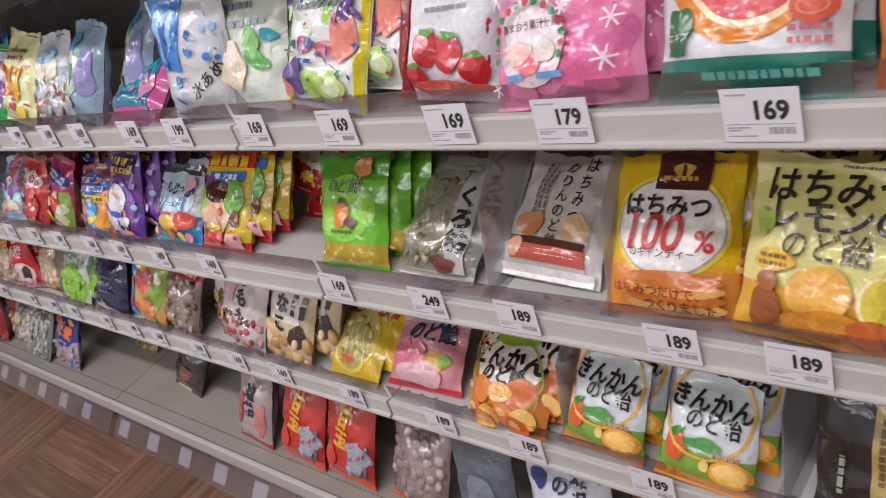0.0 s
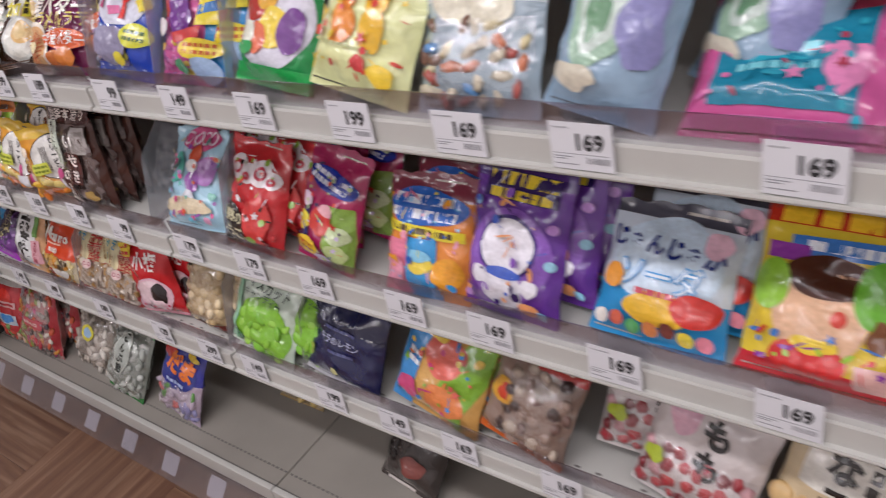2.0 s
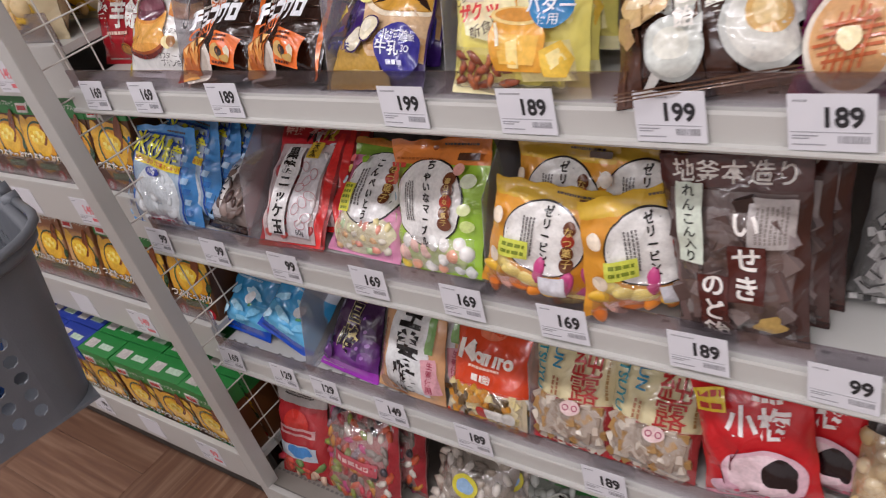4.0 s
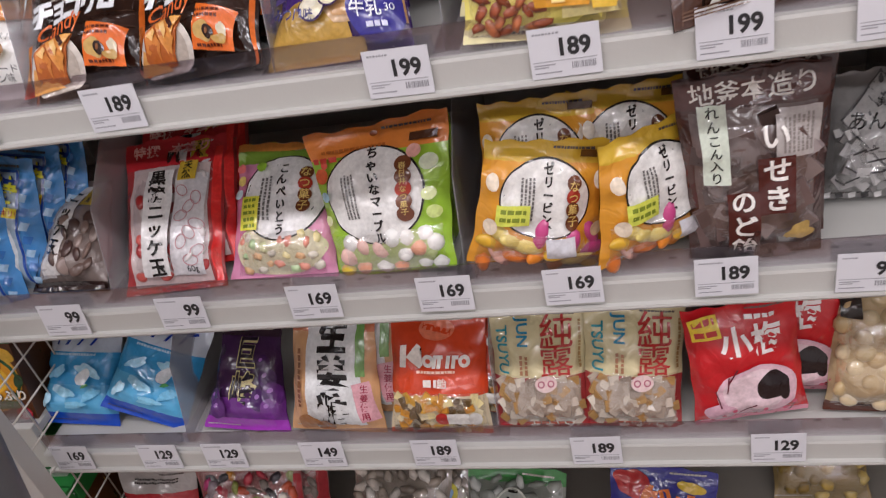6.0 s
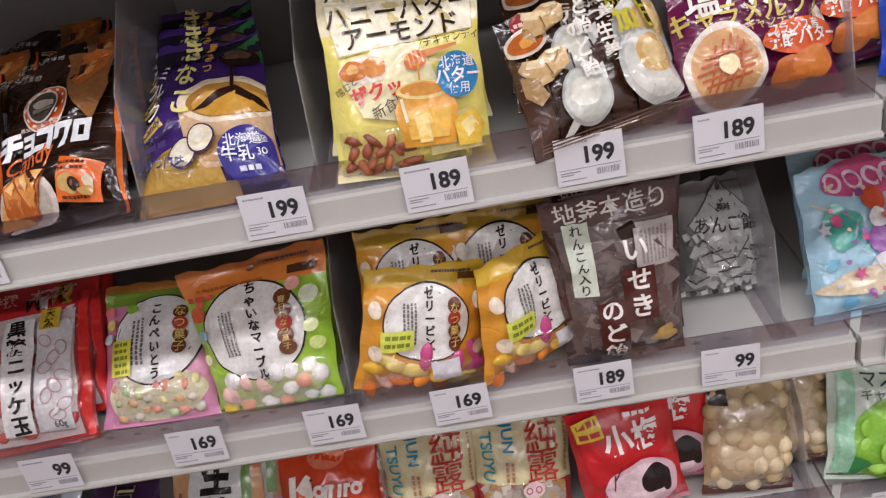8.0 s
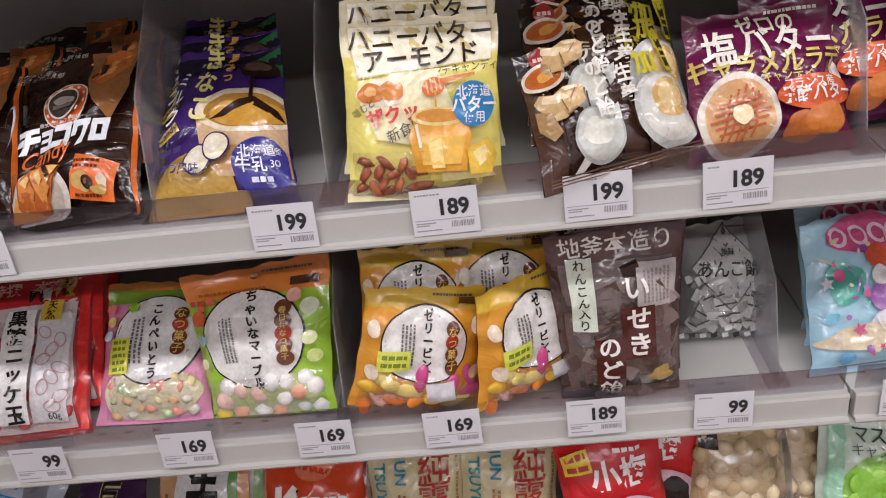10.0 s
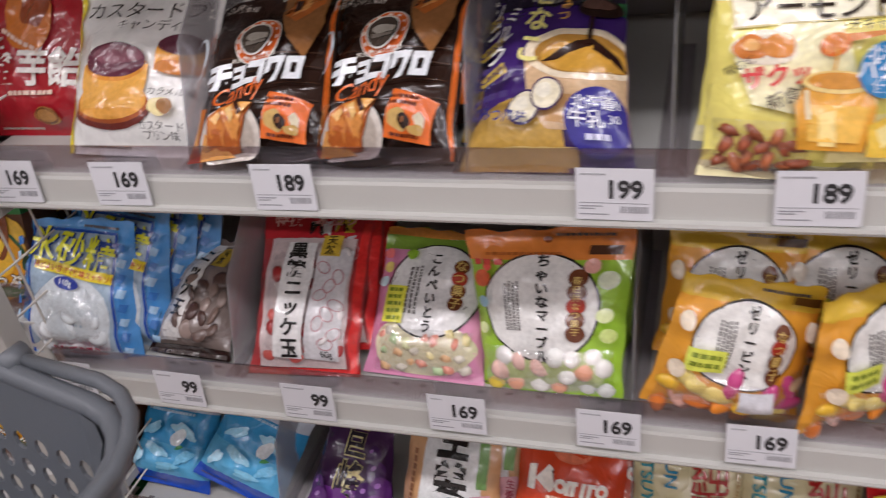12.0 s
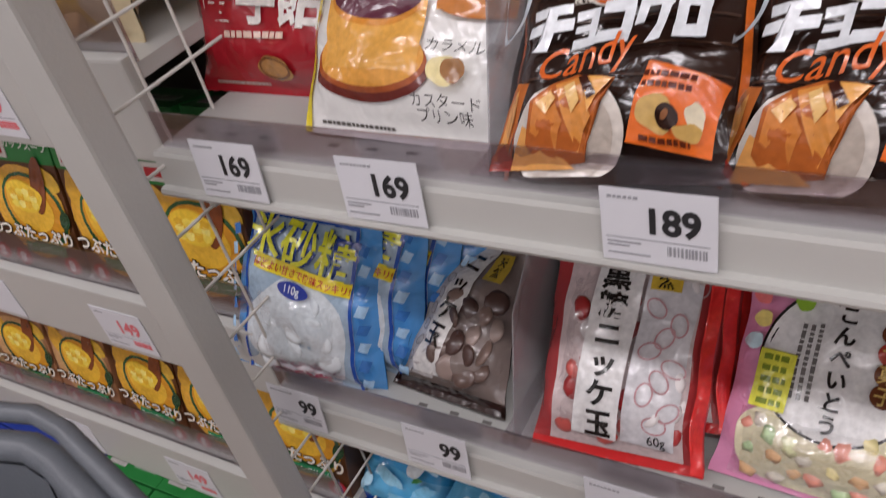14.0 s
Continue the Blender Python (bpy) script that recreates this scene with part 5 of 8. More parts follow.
b = Bag("dark brown cinnamon candy bag slumped on its side", 0.205, 0.11, 0.14, "B", lean=54, roll=3, yaw=-6, back=0.02, taper=0.35, body="7a6c66", zones=((0.0, 0.07, "2e1d18"),), seed=32, depth=0.055)
b.sweets(-0.05, 0.38, 0.12, 0.62, 0.1, ["5f4a42", "7a645a", "4a342e", "8f7c74"], 14, sub=2, flat=0.3, proud=0.12)
b.poly(((-0.46, 0.1), (-0.1, 0.1), (0.1, 0.95), (-0.3, 0.95)), "b9b2ae")
b.poly(((-0.3, 0.12), (-0.04, 0.12), (0.12, 0.96), (-0.14, 0.96)), "d6d2ce")
b.word("ニッケ玉", -0.08, 0.58, 0.19, "1d1714", vertical=True, bold=0.025, rot=-9)
for k in range(7):
    b.ring(-0.33 + 0.03 * k, 0.2 + 0.1 * k, 0.05, 0.04, "8f8682", 0.01, rot=30 * k)
b.patch(0.28, 0.82, 0.2, 0.24, "b79a3a")
b.word("天然", 0.28, 0.82, 0.09, "2a2010", vertical=True, bold=0.015)
b.patch(0.0, 0.035, 1.0, 0.08, "2e1a16")
b.patch(-0.47, 0.5, 0.05, 1.2, "2e1a16")

b = Bag("red and clear brown sugar cinnamon candy bag with white label", 0.351, 0.126, 0.186, "B", lean=50, roll=-3, yaw=2, back=0.008, taper=-0.05, body="a8393a", zones=((0.8, 1.0, "c22b33"), (0.0, 0.05, "cf2f2f")), seed=33)
b.patch(0.0, 0.42, 0.78, 1.12, "c9b6b4")
b.sweets(-0.33, 0.33, 0.1, 0.7, 0.08, ["b03434", "d9d2d0", "c85a52", "a02a2a"], 26, sub=2, flat=0.35)
b.patch(0.22, 0.4, 0.3, 0.95, "cbc8ca", rot=-3)
for k in range(9):
    b.ring(0.24 + 0.08 * math.sin(k * 2.1), 0.16 + k * 0.055, 0.07, 0.05, "b78a8e", 0.01, rot=k * 40)
b.patch(-0.08, 0.42, 0.27, 1.0, "dedbd9", rot=-3)
b.word("黒糖ニッケ玉", -0.08, 0.42, 0.165, "1a1614", vertical=True, bold=0.03)
b.patch(0.2, 0.74, 0.17, 0.2, "c9a93a")
b.word("天然", 0.2, 0.74, 0.09, "2a2010", vertical=True, bold=0.015)
b.patch(0.47, 0.45, 0.07, 1.3, "d8302e")
b.word("特撰", -0.24, 0.91, 0.13, "e8a8a2", bold=0.02)
b.word("本造り", 0.18, 0.91, 0.13, "e8a8a2", bold=0.02)
b.word("60g", 0.26, 0.1, 0.07, "2a2a2a")
b.behind((0.012, 0.035, 0.006, -2, -4), (0.018, 0.065, 0.01, -2, -4))

b = Bag("pink sugar star candy bag with white oval label", 0.481, 0.131, 0.158, "B", lean=49, roll=2, back=0.02, taper=0.04, body="d98fb2", zones=((0.84, 1.0, "7a9a3a"),), seed=34)
b.spot(0.0, 0.2, 0.44, 0.22, "d8cfae", wob=0.06)
b.sweets(-0.36, 0.36, 0.06, 0.28, 0.062, ["dfe0b0", "e6b98a", "e0d8c8", "b9d0a0", "e69a86", "e8d9a0"], 32, flat=0.5)
b.spot(0.03, 0.57, 0.41, 0.4, "2a2626")
b.spot(0.03, 0.57, 0.395, 0.385, "e0dedc")
b.word("こんぺいとう", 0.02, 0.55, 0.108, "231f1e", vertical=True, bold=0.03)
b.bars(-0.14, 0.56, 0.4, 3, "6a6664", 0.022, vertical=True)
for k in range(4):
    b.spot(0.25, 0.74 - k * 0.085, 0.065, 0.06, "6a3a22" if k != 1 else "a8392a")
b.word("なつ菓子", 0.25, 0.615, 0.1, "d8b86a", vertical=True, bold=0.01)
b.patch(-0.28, 0.45, 0.19, 0.3, "dcd84a", rot=-2)
b.bars(-0.28, 0.45, 0.13, 5, "7a8a2a", 0.03)
b.patch(0.0, 0.965, 0.95, 0.06, "c8843a")
for q, v2, c in ((-0.42, 0.8, "e87a7a"), (-0.42, 0.6, "c9e0e8"), (-0.4, 0.7, "e6d27a"), (0.42, 0.78, "9fc86a"), (-0.2, 0.8, "8fb83a")):
    b.spot(q, v2, 0.05, 0.045, c, wob=0.1)

b = Bag("lime green round candy bag with orange header and white label", 0.616, 0.14, 0.162, "B", lean=29, roll=-3, yaw=-8, back=0.016, taper=-0.24, body="9cc63c", zones=((0.815, 1.0, "e0843a"),), seed=35)
b.spot(0.0, 0.16, 0.4, 0.18, "bcc88a", wob=0.05)
b.sweets(-0.4, 0.4, 0.05, 0.25, 0.082, ["f2efea", "f2efea", "e6c84a", "e9a88a", "efc4b8", "ebebe6"], 26, sub=2, flat=0.6, proud=0.25)
b.spot(-0.02, 0.53, 0.385, 0.375, "231f1c")
b.spot(-0.02, 0.53, 0.372, 0.362, "e2e0dc")
b.word("ちゃいなマーブル", 0.0, 0.53, 0.09, "211d1b", vertical=True, bold=0.035)
b.bars(-0.2, 0.54, 0.34, 4, "6a6664", 0.014, vertical=True)
for k in range(5):
    b.spot(0.22, 0.71 - k * 0.08, 0.06, 0.058, "6a3a22" if k != 2 else "a8392a")
b.word("春日井なつ菓子", 0.22, 0.55, 0.056, "d9b96c", vertical=True, bold=0.01)
for q, v2, r2, c in ((-0.4, 0.7, 0.06, "d8643c"), (-0.36, 0.77, 0.03, "d8503c"), (-0.4, 0.56, 0.04, "a8d0e0"), (0.4, 0.7, 0.06, "dfe8c8"), (0.4, 0.5, 0.05, "d8e2a8"), (0.3, 0.78, 0.05, "e3a89a"), (0.42, 0.38, 0.05, "cfe08a"), (-0.42, 0.4, 0.04, "d8e8a0")):
    b.spot(q, v2, r2, r2, c)
b.bars(-0.34, 0.8, 0.2, 1, "c03a2a", 0.04)
b.patch(0.36, 0.87, 0.18, 0.06, "4a2a18")
b.spot(0.02, 0.93, 0.025, 0.022, "7a3a14")
b.bars(-0.1, 0.85, 0.5, 1, "b0602a", 0.02)
b.tent(0.085, "8fae3c")

b = Bag("orange jelly bean bag with yellow header and white label", 0.769, 0.142, 0.131, "B", lean=11, roll=12, yaw=12, back=0.003, taper=0.16, body="dd9a34", zones=((0.86, 1.0, "d9b23a"),), seed=36)
b.sweets(-0.4, 0.38, 0.05, 0.3, 0.078, ["e0862a", "e8b83a", "dd7a30", "c84a86", "e3b0a0", "e8d27a"], 24, shape="bean", sub=2, flat=0.5)
b.spot(0.0, 0.58, 0.36, 0.28, "231f1c")
b.spot(0.0, 0.58, 0.348, 0.268, "e3e1dc")
b.word("ゼリービンズ", 0.02, 0.58, 0.085, "211d1b", vertical=True, bold=0.035)
b.bars(-0.14, 0.58, 0.3, 4, "6a6664", 0.016, vertical=True)
for k in range(4):
    b.spot(0.22, 0.72 - k * 0.1, 0.055, 0.055, "6a3a22" if k != 1 else "a8392a")
b.word("なつ菓子", 0.22, 0.57, 0.08, "d9b96c", vertical=True, bold=0.01)
b.patch(-0.24, 0.46, 0.26, 0.15, "d6dc5a", rot=3)
b.bars(-0.24, 0.46, 0.2, 2, "7a8a2a", 0.03)
b.patch(0.14, 0.24, 0.22, 0.16, "d3d3d8", rot=10)
b.patch(0.36, 0.93, 0.2, 0.05, "5a3a18")
for q, v2, c in ((-0.42, 0.7, "e8d8c0"), (0.42, 0.75, "f0e6d6"), (-0.4, 0.36, "e8d8c0"), (0.42, 0.36, "f0d8b0")):
    b.spot(q, v2, 0.05, 0.06, c)
b.behind((0.122, 0.016, 0.0, -14, 24), (0.01, 0.06, 0.012, -10, -12), (0.1, 0.068, 0.012, -10, -8))

b = Bag("dark brown lotus root throat candy bag with clear window", 0.982, 0.122, 0.186, "B", lean=10, roll=-1, back=0.008, taper=-0.1, body="4a2b24", zones=((0.86, 1.0, "4a231d"), (0.0, 0.04, "3c211d")), seed=37)
b.patch(0.0, 0.44, 0.84, 1.18, "6a5a56")
b.sweets(-0.36, 0.36, 0.06, 0.74, 0.1, ["5a4844", "7f706c", "43332f", "968a88", "6a5652"], 34, shape="cube", flat=0.35, proud=0.15)
b.poly(((-0.5, 0.84), (0.5, 0.84), (0.5, 0.99), (-0.5, 0.99)), "4a231d")
b.word("地釜本造り", 0.0, 0.915, 0.17, "dcd6ce", bold=0.012, rot=1)
b.patch(0.29, 0.7, 0.3, 0.36, "b3aca8")
b.bars(0.29, 0.7, 0.28, 7, "8a827e", 0.016, vertical=True)
b.patch(-0.27, 0.67, 0.19, 0.6, "cdd6c6")
b.word("れんこん入り", -0.27, 0.67, 0.095, "20241c", vertical=True, bold=0.012)
b.word("い", 0.14, 0.7, 0.21, "ece8e2", bold=0.02)
b.patch(0.14, 0.455, 0.26, 0.44, "4c1f1a")
b.word("せき", 0.14, 0.46, 0.2, "ece8e2", vertical=True, bold=0.025)
b.patch(-0.1, 0.25, 0.23, 0.56, "4c1f1a")
b.word("のど飴", -0.1, 0.25, 0.185, "ece8e2", vertical=True, bold=0.025)
b.spot(0.3, 0.2, 0.1, 0.08, "b89a5a", wob=0.3)
b.behind((0.008, 0.035, 0.0, 1, -4), (0.014, 0.065, 0.0, 2, -6))

b = Bag("clear bag of white wrapped bean jam candies", 1.108, 0.116, 0.128, "B", lean=27, roll=3, yaw=4, back=0.085, taper=0.2, body="8f8f90", seed=38, depth=0.05, mat=film("9b9a98"))
b.sweets(-0.38, 0.38, 0.1, 0.56, 0.06, ["d3d2d0", "b4b2b0", "e3e2e0", "8a8886"], 44, shape="cube", flat=0.3, proud=0.15)
for k in range(16):
    b.patch(-0.36 + (k * 0.29) % 0.74, 0.14 + (k * 0.077) % 0.3, 0.12, 0.016, "4a4848", rot=(k * 37) % 60 - 30)
    b.n -= 1
b.n += 2
b.patch(0.0, 0.62, 0.58, 0.58, "5f5f60", rot=45)
b.patch(0.0, 0.62, 0.55, 0.55, "b9b8b6", rot=45)
b.word("あんこ飴", 0.0, 0.61, 0.17, "222222", bold=0.012)
b.word("美味", 0.0, 0.75, 0.08, "3a3a3a")
for k in range(9):
    b.patch(-0.42 + k * 0.105, 0.03, 0.06, 0.05, "3a3a3a" if k % 2 else "e3e2e0", rot=15)

# ---- middle shelf, second bay ----
b = Bag("pale blue chewy candy bag with pastel fruit shapes", 1.247, 0.146, 0.158, "B", lean=36, roll=-3, yaw=2, back=0.012, taper=0.2, body="a8cfe0", seed=39, gusset=True)
b.spot(0.05, 0.87, 0.34, 0.14, "d05a8a", wob=0.06)
for q in (-0.2, -0.02, 0.14, 0.28):
    b.ring(q, 0.87, 0.075, 0.075, "ecd2e0", 0.025)
b.spot(-0.24, 0.58, 0.14, 0.16, "4fa898", wob=0.15)
b.spot(0.06, 0.72, 0.1, 0.09, "d0583a", wob=0.05)
b.spot(0.26, 0.56, 0.17, 0.15, "a87ab8", wob=0.08)
b.spot(0.06, 0.46, 0.13, 0.12, "8a4f9a", wob=0.1)
b.spot(0.04, 0.6, 0.08, 0.07, "e6e6e6", wob=0.05)
b.spot(0.02, 0.3, 0.12, 0.08, "d9d9e0", wob=0.1)
b.spot(-0.05, 0.22, 0.42, 0.09, "d8c8a8", wob=0.12)
for q, v2, c in ((-0.38, 0.36, "7fc0d8"), (0.38, 0.33, "8fd0c0"), (-0.3, 0.1, "6fb0d8"), (0.1, 0.08, "7fc8e0"), (0.33, 0.1, "d89ab8")):
    b.spot(q, v2, 0.05, 0.04, c, wob=0.15)
b.busy(["4fa898", "8a4f9a", "a87ab8", "d0583a", "d05a8a", "d8c8a8", "d9d9e0"], 46)
b.behind((0.012, 0.04, 0.003, 0, -10), (0.02, 0.07, 0.006, 0, -10))

b = Bag("red and brown strawberry chewy candy bag with white bubble letters", 1.396, 0.121, 0.157, "B", lean=29, roll=4, body="c02b30", zones=((0.0, 0.06, "a02428"),), seed=40)
for q, v2, r2 in ((-0.26, 0.74, 0.17), (-0.05, 0.7, 0.14), (0.16, 0.72, 0.18), (0.34, 0.68, 0.12)):
    b.spot(q, v2, r2, r2 * 0.85, "e8dfe2")
for q, v2, r2 in ((-0.26, 0.74, 0.1), (0.16, 0.72, 0.1), (0.34, 0.67, 0.06), (-0.05, 0.68, 0.06)):
    b.ring(q, v2, r2, r2 * 0.8, "c03a50", 0.035)
b.spot(-0.3, 0.22, 0.3, 0.26, "2a2018", wob=0.08)
b.word("半熟の", -0.26, 0.31, 0.16, "e3deb8", bold=0.012, rot=-6)
b.word("いちご", -0.26, 0.17, 0.17, "e3deb8", bold=0.012, rot=-6)
b.spot(0.2, 0.3, 0.2, 0.3, "cc3a38", wob=0.12)
b.sweets(-0.1, 0.42, 0.12, 0.5, 0.05, ["c8383a", "b82a30"], 14, flat=0.35)
b.spot(0.1, 0.12, 0.1, 0.05, "8faf4a", wob=0.3)
b.busy(["2a2018", "8faf4a", "cc3a38", "e8dfe2"], 46)
b.behind((0.03, 0.04, 0.005, -3, -4), (-0.05, 0.05, 0.01, 4, 4))

b = Bag("purple and red chewy fruit candy bag with blue lettering", 1.535, 0.105, 0.157, "B", lean=29, roll=11, body="a02656", seed=41)
b.patch(0.3, 0.3, 0.4, 0.8, "86a84a", rot=8)
b.patch(-0.34, 0.35, 0.3, 0.7, "3a2350", rot=6)
b.spot(0.02, 0.74, 0.44, 0.13, "1d2f96", rot=-9, wob=0.05)
b.bars(0.02, 0.74, 0.74, 2, "dfe2f0", 0.055, rot=-9, gap=1.6)
b.spot(-0.3, 0.36, 0.13, 0.12, "e0cf4a", wob=0.05)
b.spot(-0.3, 0.54, 0.12, 0.09, "d5bcd0", wob=0.1)
b.spot(0.0, 0.4, 0.18, 0.18, "c93a34", wob=0.08)
b.spot(0.06, 0.5, 0.13, 0.08, "e0a8b0", wob=0.1)
b.spot(0.3, 0.34, 0.16, 0.12, "c8d8a8", wob=0.1)
b.spot(0.32, 0.18, 0.14, 0.12, "b8c888", wob=0.1)
b.spot(-0.16, 0.17, 0.2, 0.12, "e8c02e", wob=0.04)
b.bars(-0.16, 0.17, 0.26, 2, "b0582a", 0.04, rot=-8)
b.spot(0.12, 0.1, 0.12, 0.06, "c9bcd8", wob=0.1)
b.busy(["1d2f96", "3a2350", "86a84a", "b8c888", "c8d8a8", "c93a34", "c9bcd8"], 46)
b.behind((-0.01, 0.04, 0.01, -8, -6), (0.02, 0.07, 0.01, -4, -6))

b = Bag("blue, pink and orange fruit chew bag with white wordmark", 1.706, 0.127, 0.148, "B", lean=29, roll=0, body="e08a3a", zones=((0.82, 1.0, "7a3040"),), seed=42)
b.patch(-0.3, 0.22, 0.4, 0.56, "e07f9a")
b.patch(0.02, 0.24, 0.36, 0.6, "3f9ad6")
b.spot(0.0, 0.74, 0.46, 0.17, "2a62b8", wob=0.1)
b.bars(0.0, 0.74, 0.74, 2, "e9eef6", 0.085, gap=1.5)
b.patch(0.0, 0.555, 0.92, 0.1, "e6d43a", rot=-2)
b.bars(0.0, 0.555, 0.7, 1, "5a4a2a", 0.055, rot=-2)
b.spot(0.02, 0.3, 0.14, 0.1, "e9cf4a", wob=0.1)
b.spot(0.02, 0.36, 0.12, 0.06, "8fd0ee", wob=0.1)
b.spot(0.32, 0.25, 0.16, 0.15, "e8a030", wob=0.06)
b.spot(-0.32, 0.2, 0.15, 0.14, "e89ab0", wob=0.06)
b.busy(["2a62b8", "3f9ad6", "8fd0ee", "e07f9a", "e6d43a", "e89ab0", "e8a030"], 46)
b.behind((0.01, 0.04, 0.004, 0, -4))

b = Bag("purple candy bag with yellow lettering and a white round shape", 1.823, 0.125, 0.177, "B", lean=29, roll=4, body="6a3a9a", zones=((0.86, 1.0, "4a2a78"),), seed=43)
b.patch(0.02, 0.82, 0.76, 0.24, "2f1d56")
b.bars(0.02, 0.86, 0.68, 1, "e3c83a", 0.11)
b.bars(0.02, 0.77, 0.62, 1, "e3c83a", 0.08)
b.spot(0.0, 0.4, 0.42, 0.42, "8a5ab8")
b.spot(0.0, 0.46, 0.3, 0.28, "3a2070")
b.spot(0.0, 0.46, 0.27, 0.25, "e3e0e8")
b.spot(0.0, 0.2, 0.2, 0.2, "e3e0e8", wob=0.05)
b.spot(0.0, 0.3, 0.19, 0.05, "3f5fc0")
b.spot(-0.25, 0.26, 0.09, 0.08, "e3e0e8", wob=0.1)
b.spot(0.27, 0.24, 0.09, 0.08, "e3e0e8", wob=0.1)
b.spot(0.26, 0.1, 0.1, 0.06, "e8a06a", wob=0.1)
for q, v2, c in ((-0.4, 0.7, "8fb8e0"), (0.42, 0.4, "9fd0e6"), (-0.4, 0.1, "c08ad8"), (0.4, 0.62, "c08ad8"), (0.38, 0.08, "8fc8e6")):
    b.spot(q, v2, 0.05, 0.045, c)
b.busy(["2f1d56", "3a2070", "3f5fc0", "8a5ab8", "e3e0e8", "e8a06a"], 46)
b.behind((0.03, 0.04, 0.004, -2, -8), (0.045, 0.07, 0.006, -2, -8))

b = Bag("white and sky blue soda candy bag with navy lettering", 1.988, 0.144, 0.142, "B", lean=38, roll=3, yaw=2, back=0.01, taper=0.08, body="2f8fc8", zones=((0.38, 0.9, "cfdae6"), (0.9, 1.0, "4a4a56")), seed=44)
b.spot(0.0, 0.6, 0.43, 0.3, "c9dcec", wob=0.06)
b.n += 4
b.word("じゃんじゃか", 0.0, 0.7, 0.15, "1f2f78", bold=0.04, rot=-3)
b.word("ソーダ", 0.0, 0.5, 0.22, "4f9fd8", bold=0.05)
b.word("ソーダ", 0.0, 0.5, 0.22, "dfeaf4", bold=0.0)
b.spot(0.02, 0.27, 0.24, 0.12, "e8b83a", wob=0.06)
b.spot(0.3, 0.32, 0.18, 0.11, "cf3a34", wob=0.06)
b.spot(-0.36, 0.44, 0.09, 0.09, "e0963a")
b.bars(0.0, 0.38, 0.3, 1, "c8485a", 0.04)
for k, c in enumerate(("e6e0d8", "d86a52", "5fae6a", "e08a52", "7a3a30", "e8d24a", "e08a9a")):
    b.spot(-0.39 + k * 0.13, 0.13 + 0.02 * math.sin(k * 2), 0.058, 0.055, c)
b.spot(0.36, 0.78, 0.1, 0.09, "e2b8c8", wob=0.1)
b.behind((0.02, 0.04, 0.004, 0, -8))

b = Bag("red and yellow lollipop bag with bright fruit circles", 2.14, 0.145, 0.166, "B", lean=36, roll=1, yaw=1, back=0.012, taper=0.09, body="e0c43a", zones=((0.84, 1.0, "c8341f"), (0.0, 0.1, "c8303a")), seed=45, gusset=True)
b.bars(0.0, 0.91, 0.8, 1, "e8b82a", 0.13)
b.patch(0.06, 0.75, 0.7, 0.12, "3f78c0", rot=2)
b.bars(0.06, 0.75, 0.5, 1, "e9eef6", 0.06)
b.patch(-0.3, 0.7, 0.28, 0.1, "8a3a9a")
b.spot(-0.02, 0.42, 0.3, 0.32, "dfb492")
b.spot(0.0, 0.6, 0.28, 0.13, "4a2416", wob=0.08)
b.spot(-0.36, 0.52, 0.13, 0.16, "8fc23a")
b.spot(0.3, 0.55, 0.14, 0.2, "6fb83a")
b.spot(0.34, 0.34, 0.06, 0.1, "7a4a2a", wob=0.2)
b.spot(0.1, 0.4, 0.05, 0.05, "d0483a")
b.spot(-0.05, 0.15, 0.24, 0.12, "cc2f2f", wob=0.08)
b.spot(-0.02, 0.24, 0.15, 0.05, "e8c83a", wob=0.2)
b.patch(0.34, 0.12, 0.2, 0.16, "d8a8a0")
b.busy(["3f78c0", "8a3a9a", "8fc23a", "cc2f2f"], 24, 0.1, 0.3)
b.behind((0.03, 0.035, 0.002, 0, -8), (0.045, 0.065, 0.004, 0, -8))

b = Bag("red bag with cream shape lying at the back of the shelf", 2.305, 0.14, 0.14, "B", lean=52, body="b0202c", seed=46, back=0.12)
b.spot(0.0, 0.5, 0.36, 0.2, "d8cdb8", wob=0.08)
b.spot(0.02, 0.75, 0.2, 0.14, "3a2019", wob=0.1)
b.spot(0.0, 0.2, 0.1, 0.06, "d9c23a", wob=0.1)
b.busy(["3a2019", "d8cdb8", "d9c23a"], 46)
b.behind((-0.06, 0.02, 0.03, 12, 10))

# ---- middle shelf, third bay ----
b = Bag("bright green loquat throat candy bag with gold foot", 2.461, 0.138, 0.164, "B", lean=34, roll=-1, yaw=2, back=0.013, taper=-0.02, body="6fc02e", zones=((0.76, 1.0, "4f9a2a"), (0.04, 0.24, "b9a030"), (0.0, 0.04, "4fae2a")), seed=47, gusset=True)
b.spot(0.0, 0.52, 0.4, 0.34, "8ad03a", wob=0.06)
b.word("のど飴", 0.0, 0.72, 0.17, "f0f2e6", bold=0.03)
b.word("のど飴", 0.0, 0.72, 0.17, "3a6a2a", bold=0.005)
b.spot(-0.03, 0.47, 0.14, 0.14, "e08a2e")
b.spot(-0.01, 0.59, 0.06, 0.03, "3a5a24", wob=0.3)
b.patch(0.14, 0.41, 0.13, 0.1, "5a2f1a", rot=-30)
b.bars(0.0, 0.33, 0.34, 1, "3f7a2a", 0.03)
b.spot(0.22, 0.88, 0.12, 0.1, "d08a52", wob=0.2)
for k in range(10):
    b.spot(-0.42 + 0.09 * k, 0.09 + 0.05 * ((k * 7) % 3), 0.025, 0.02, "d8c058")
b.behind((0.02, 0.035, 0.0, 0, -5), (0.036, 0.065, 0.0, 0, -6))

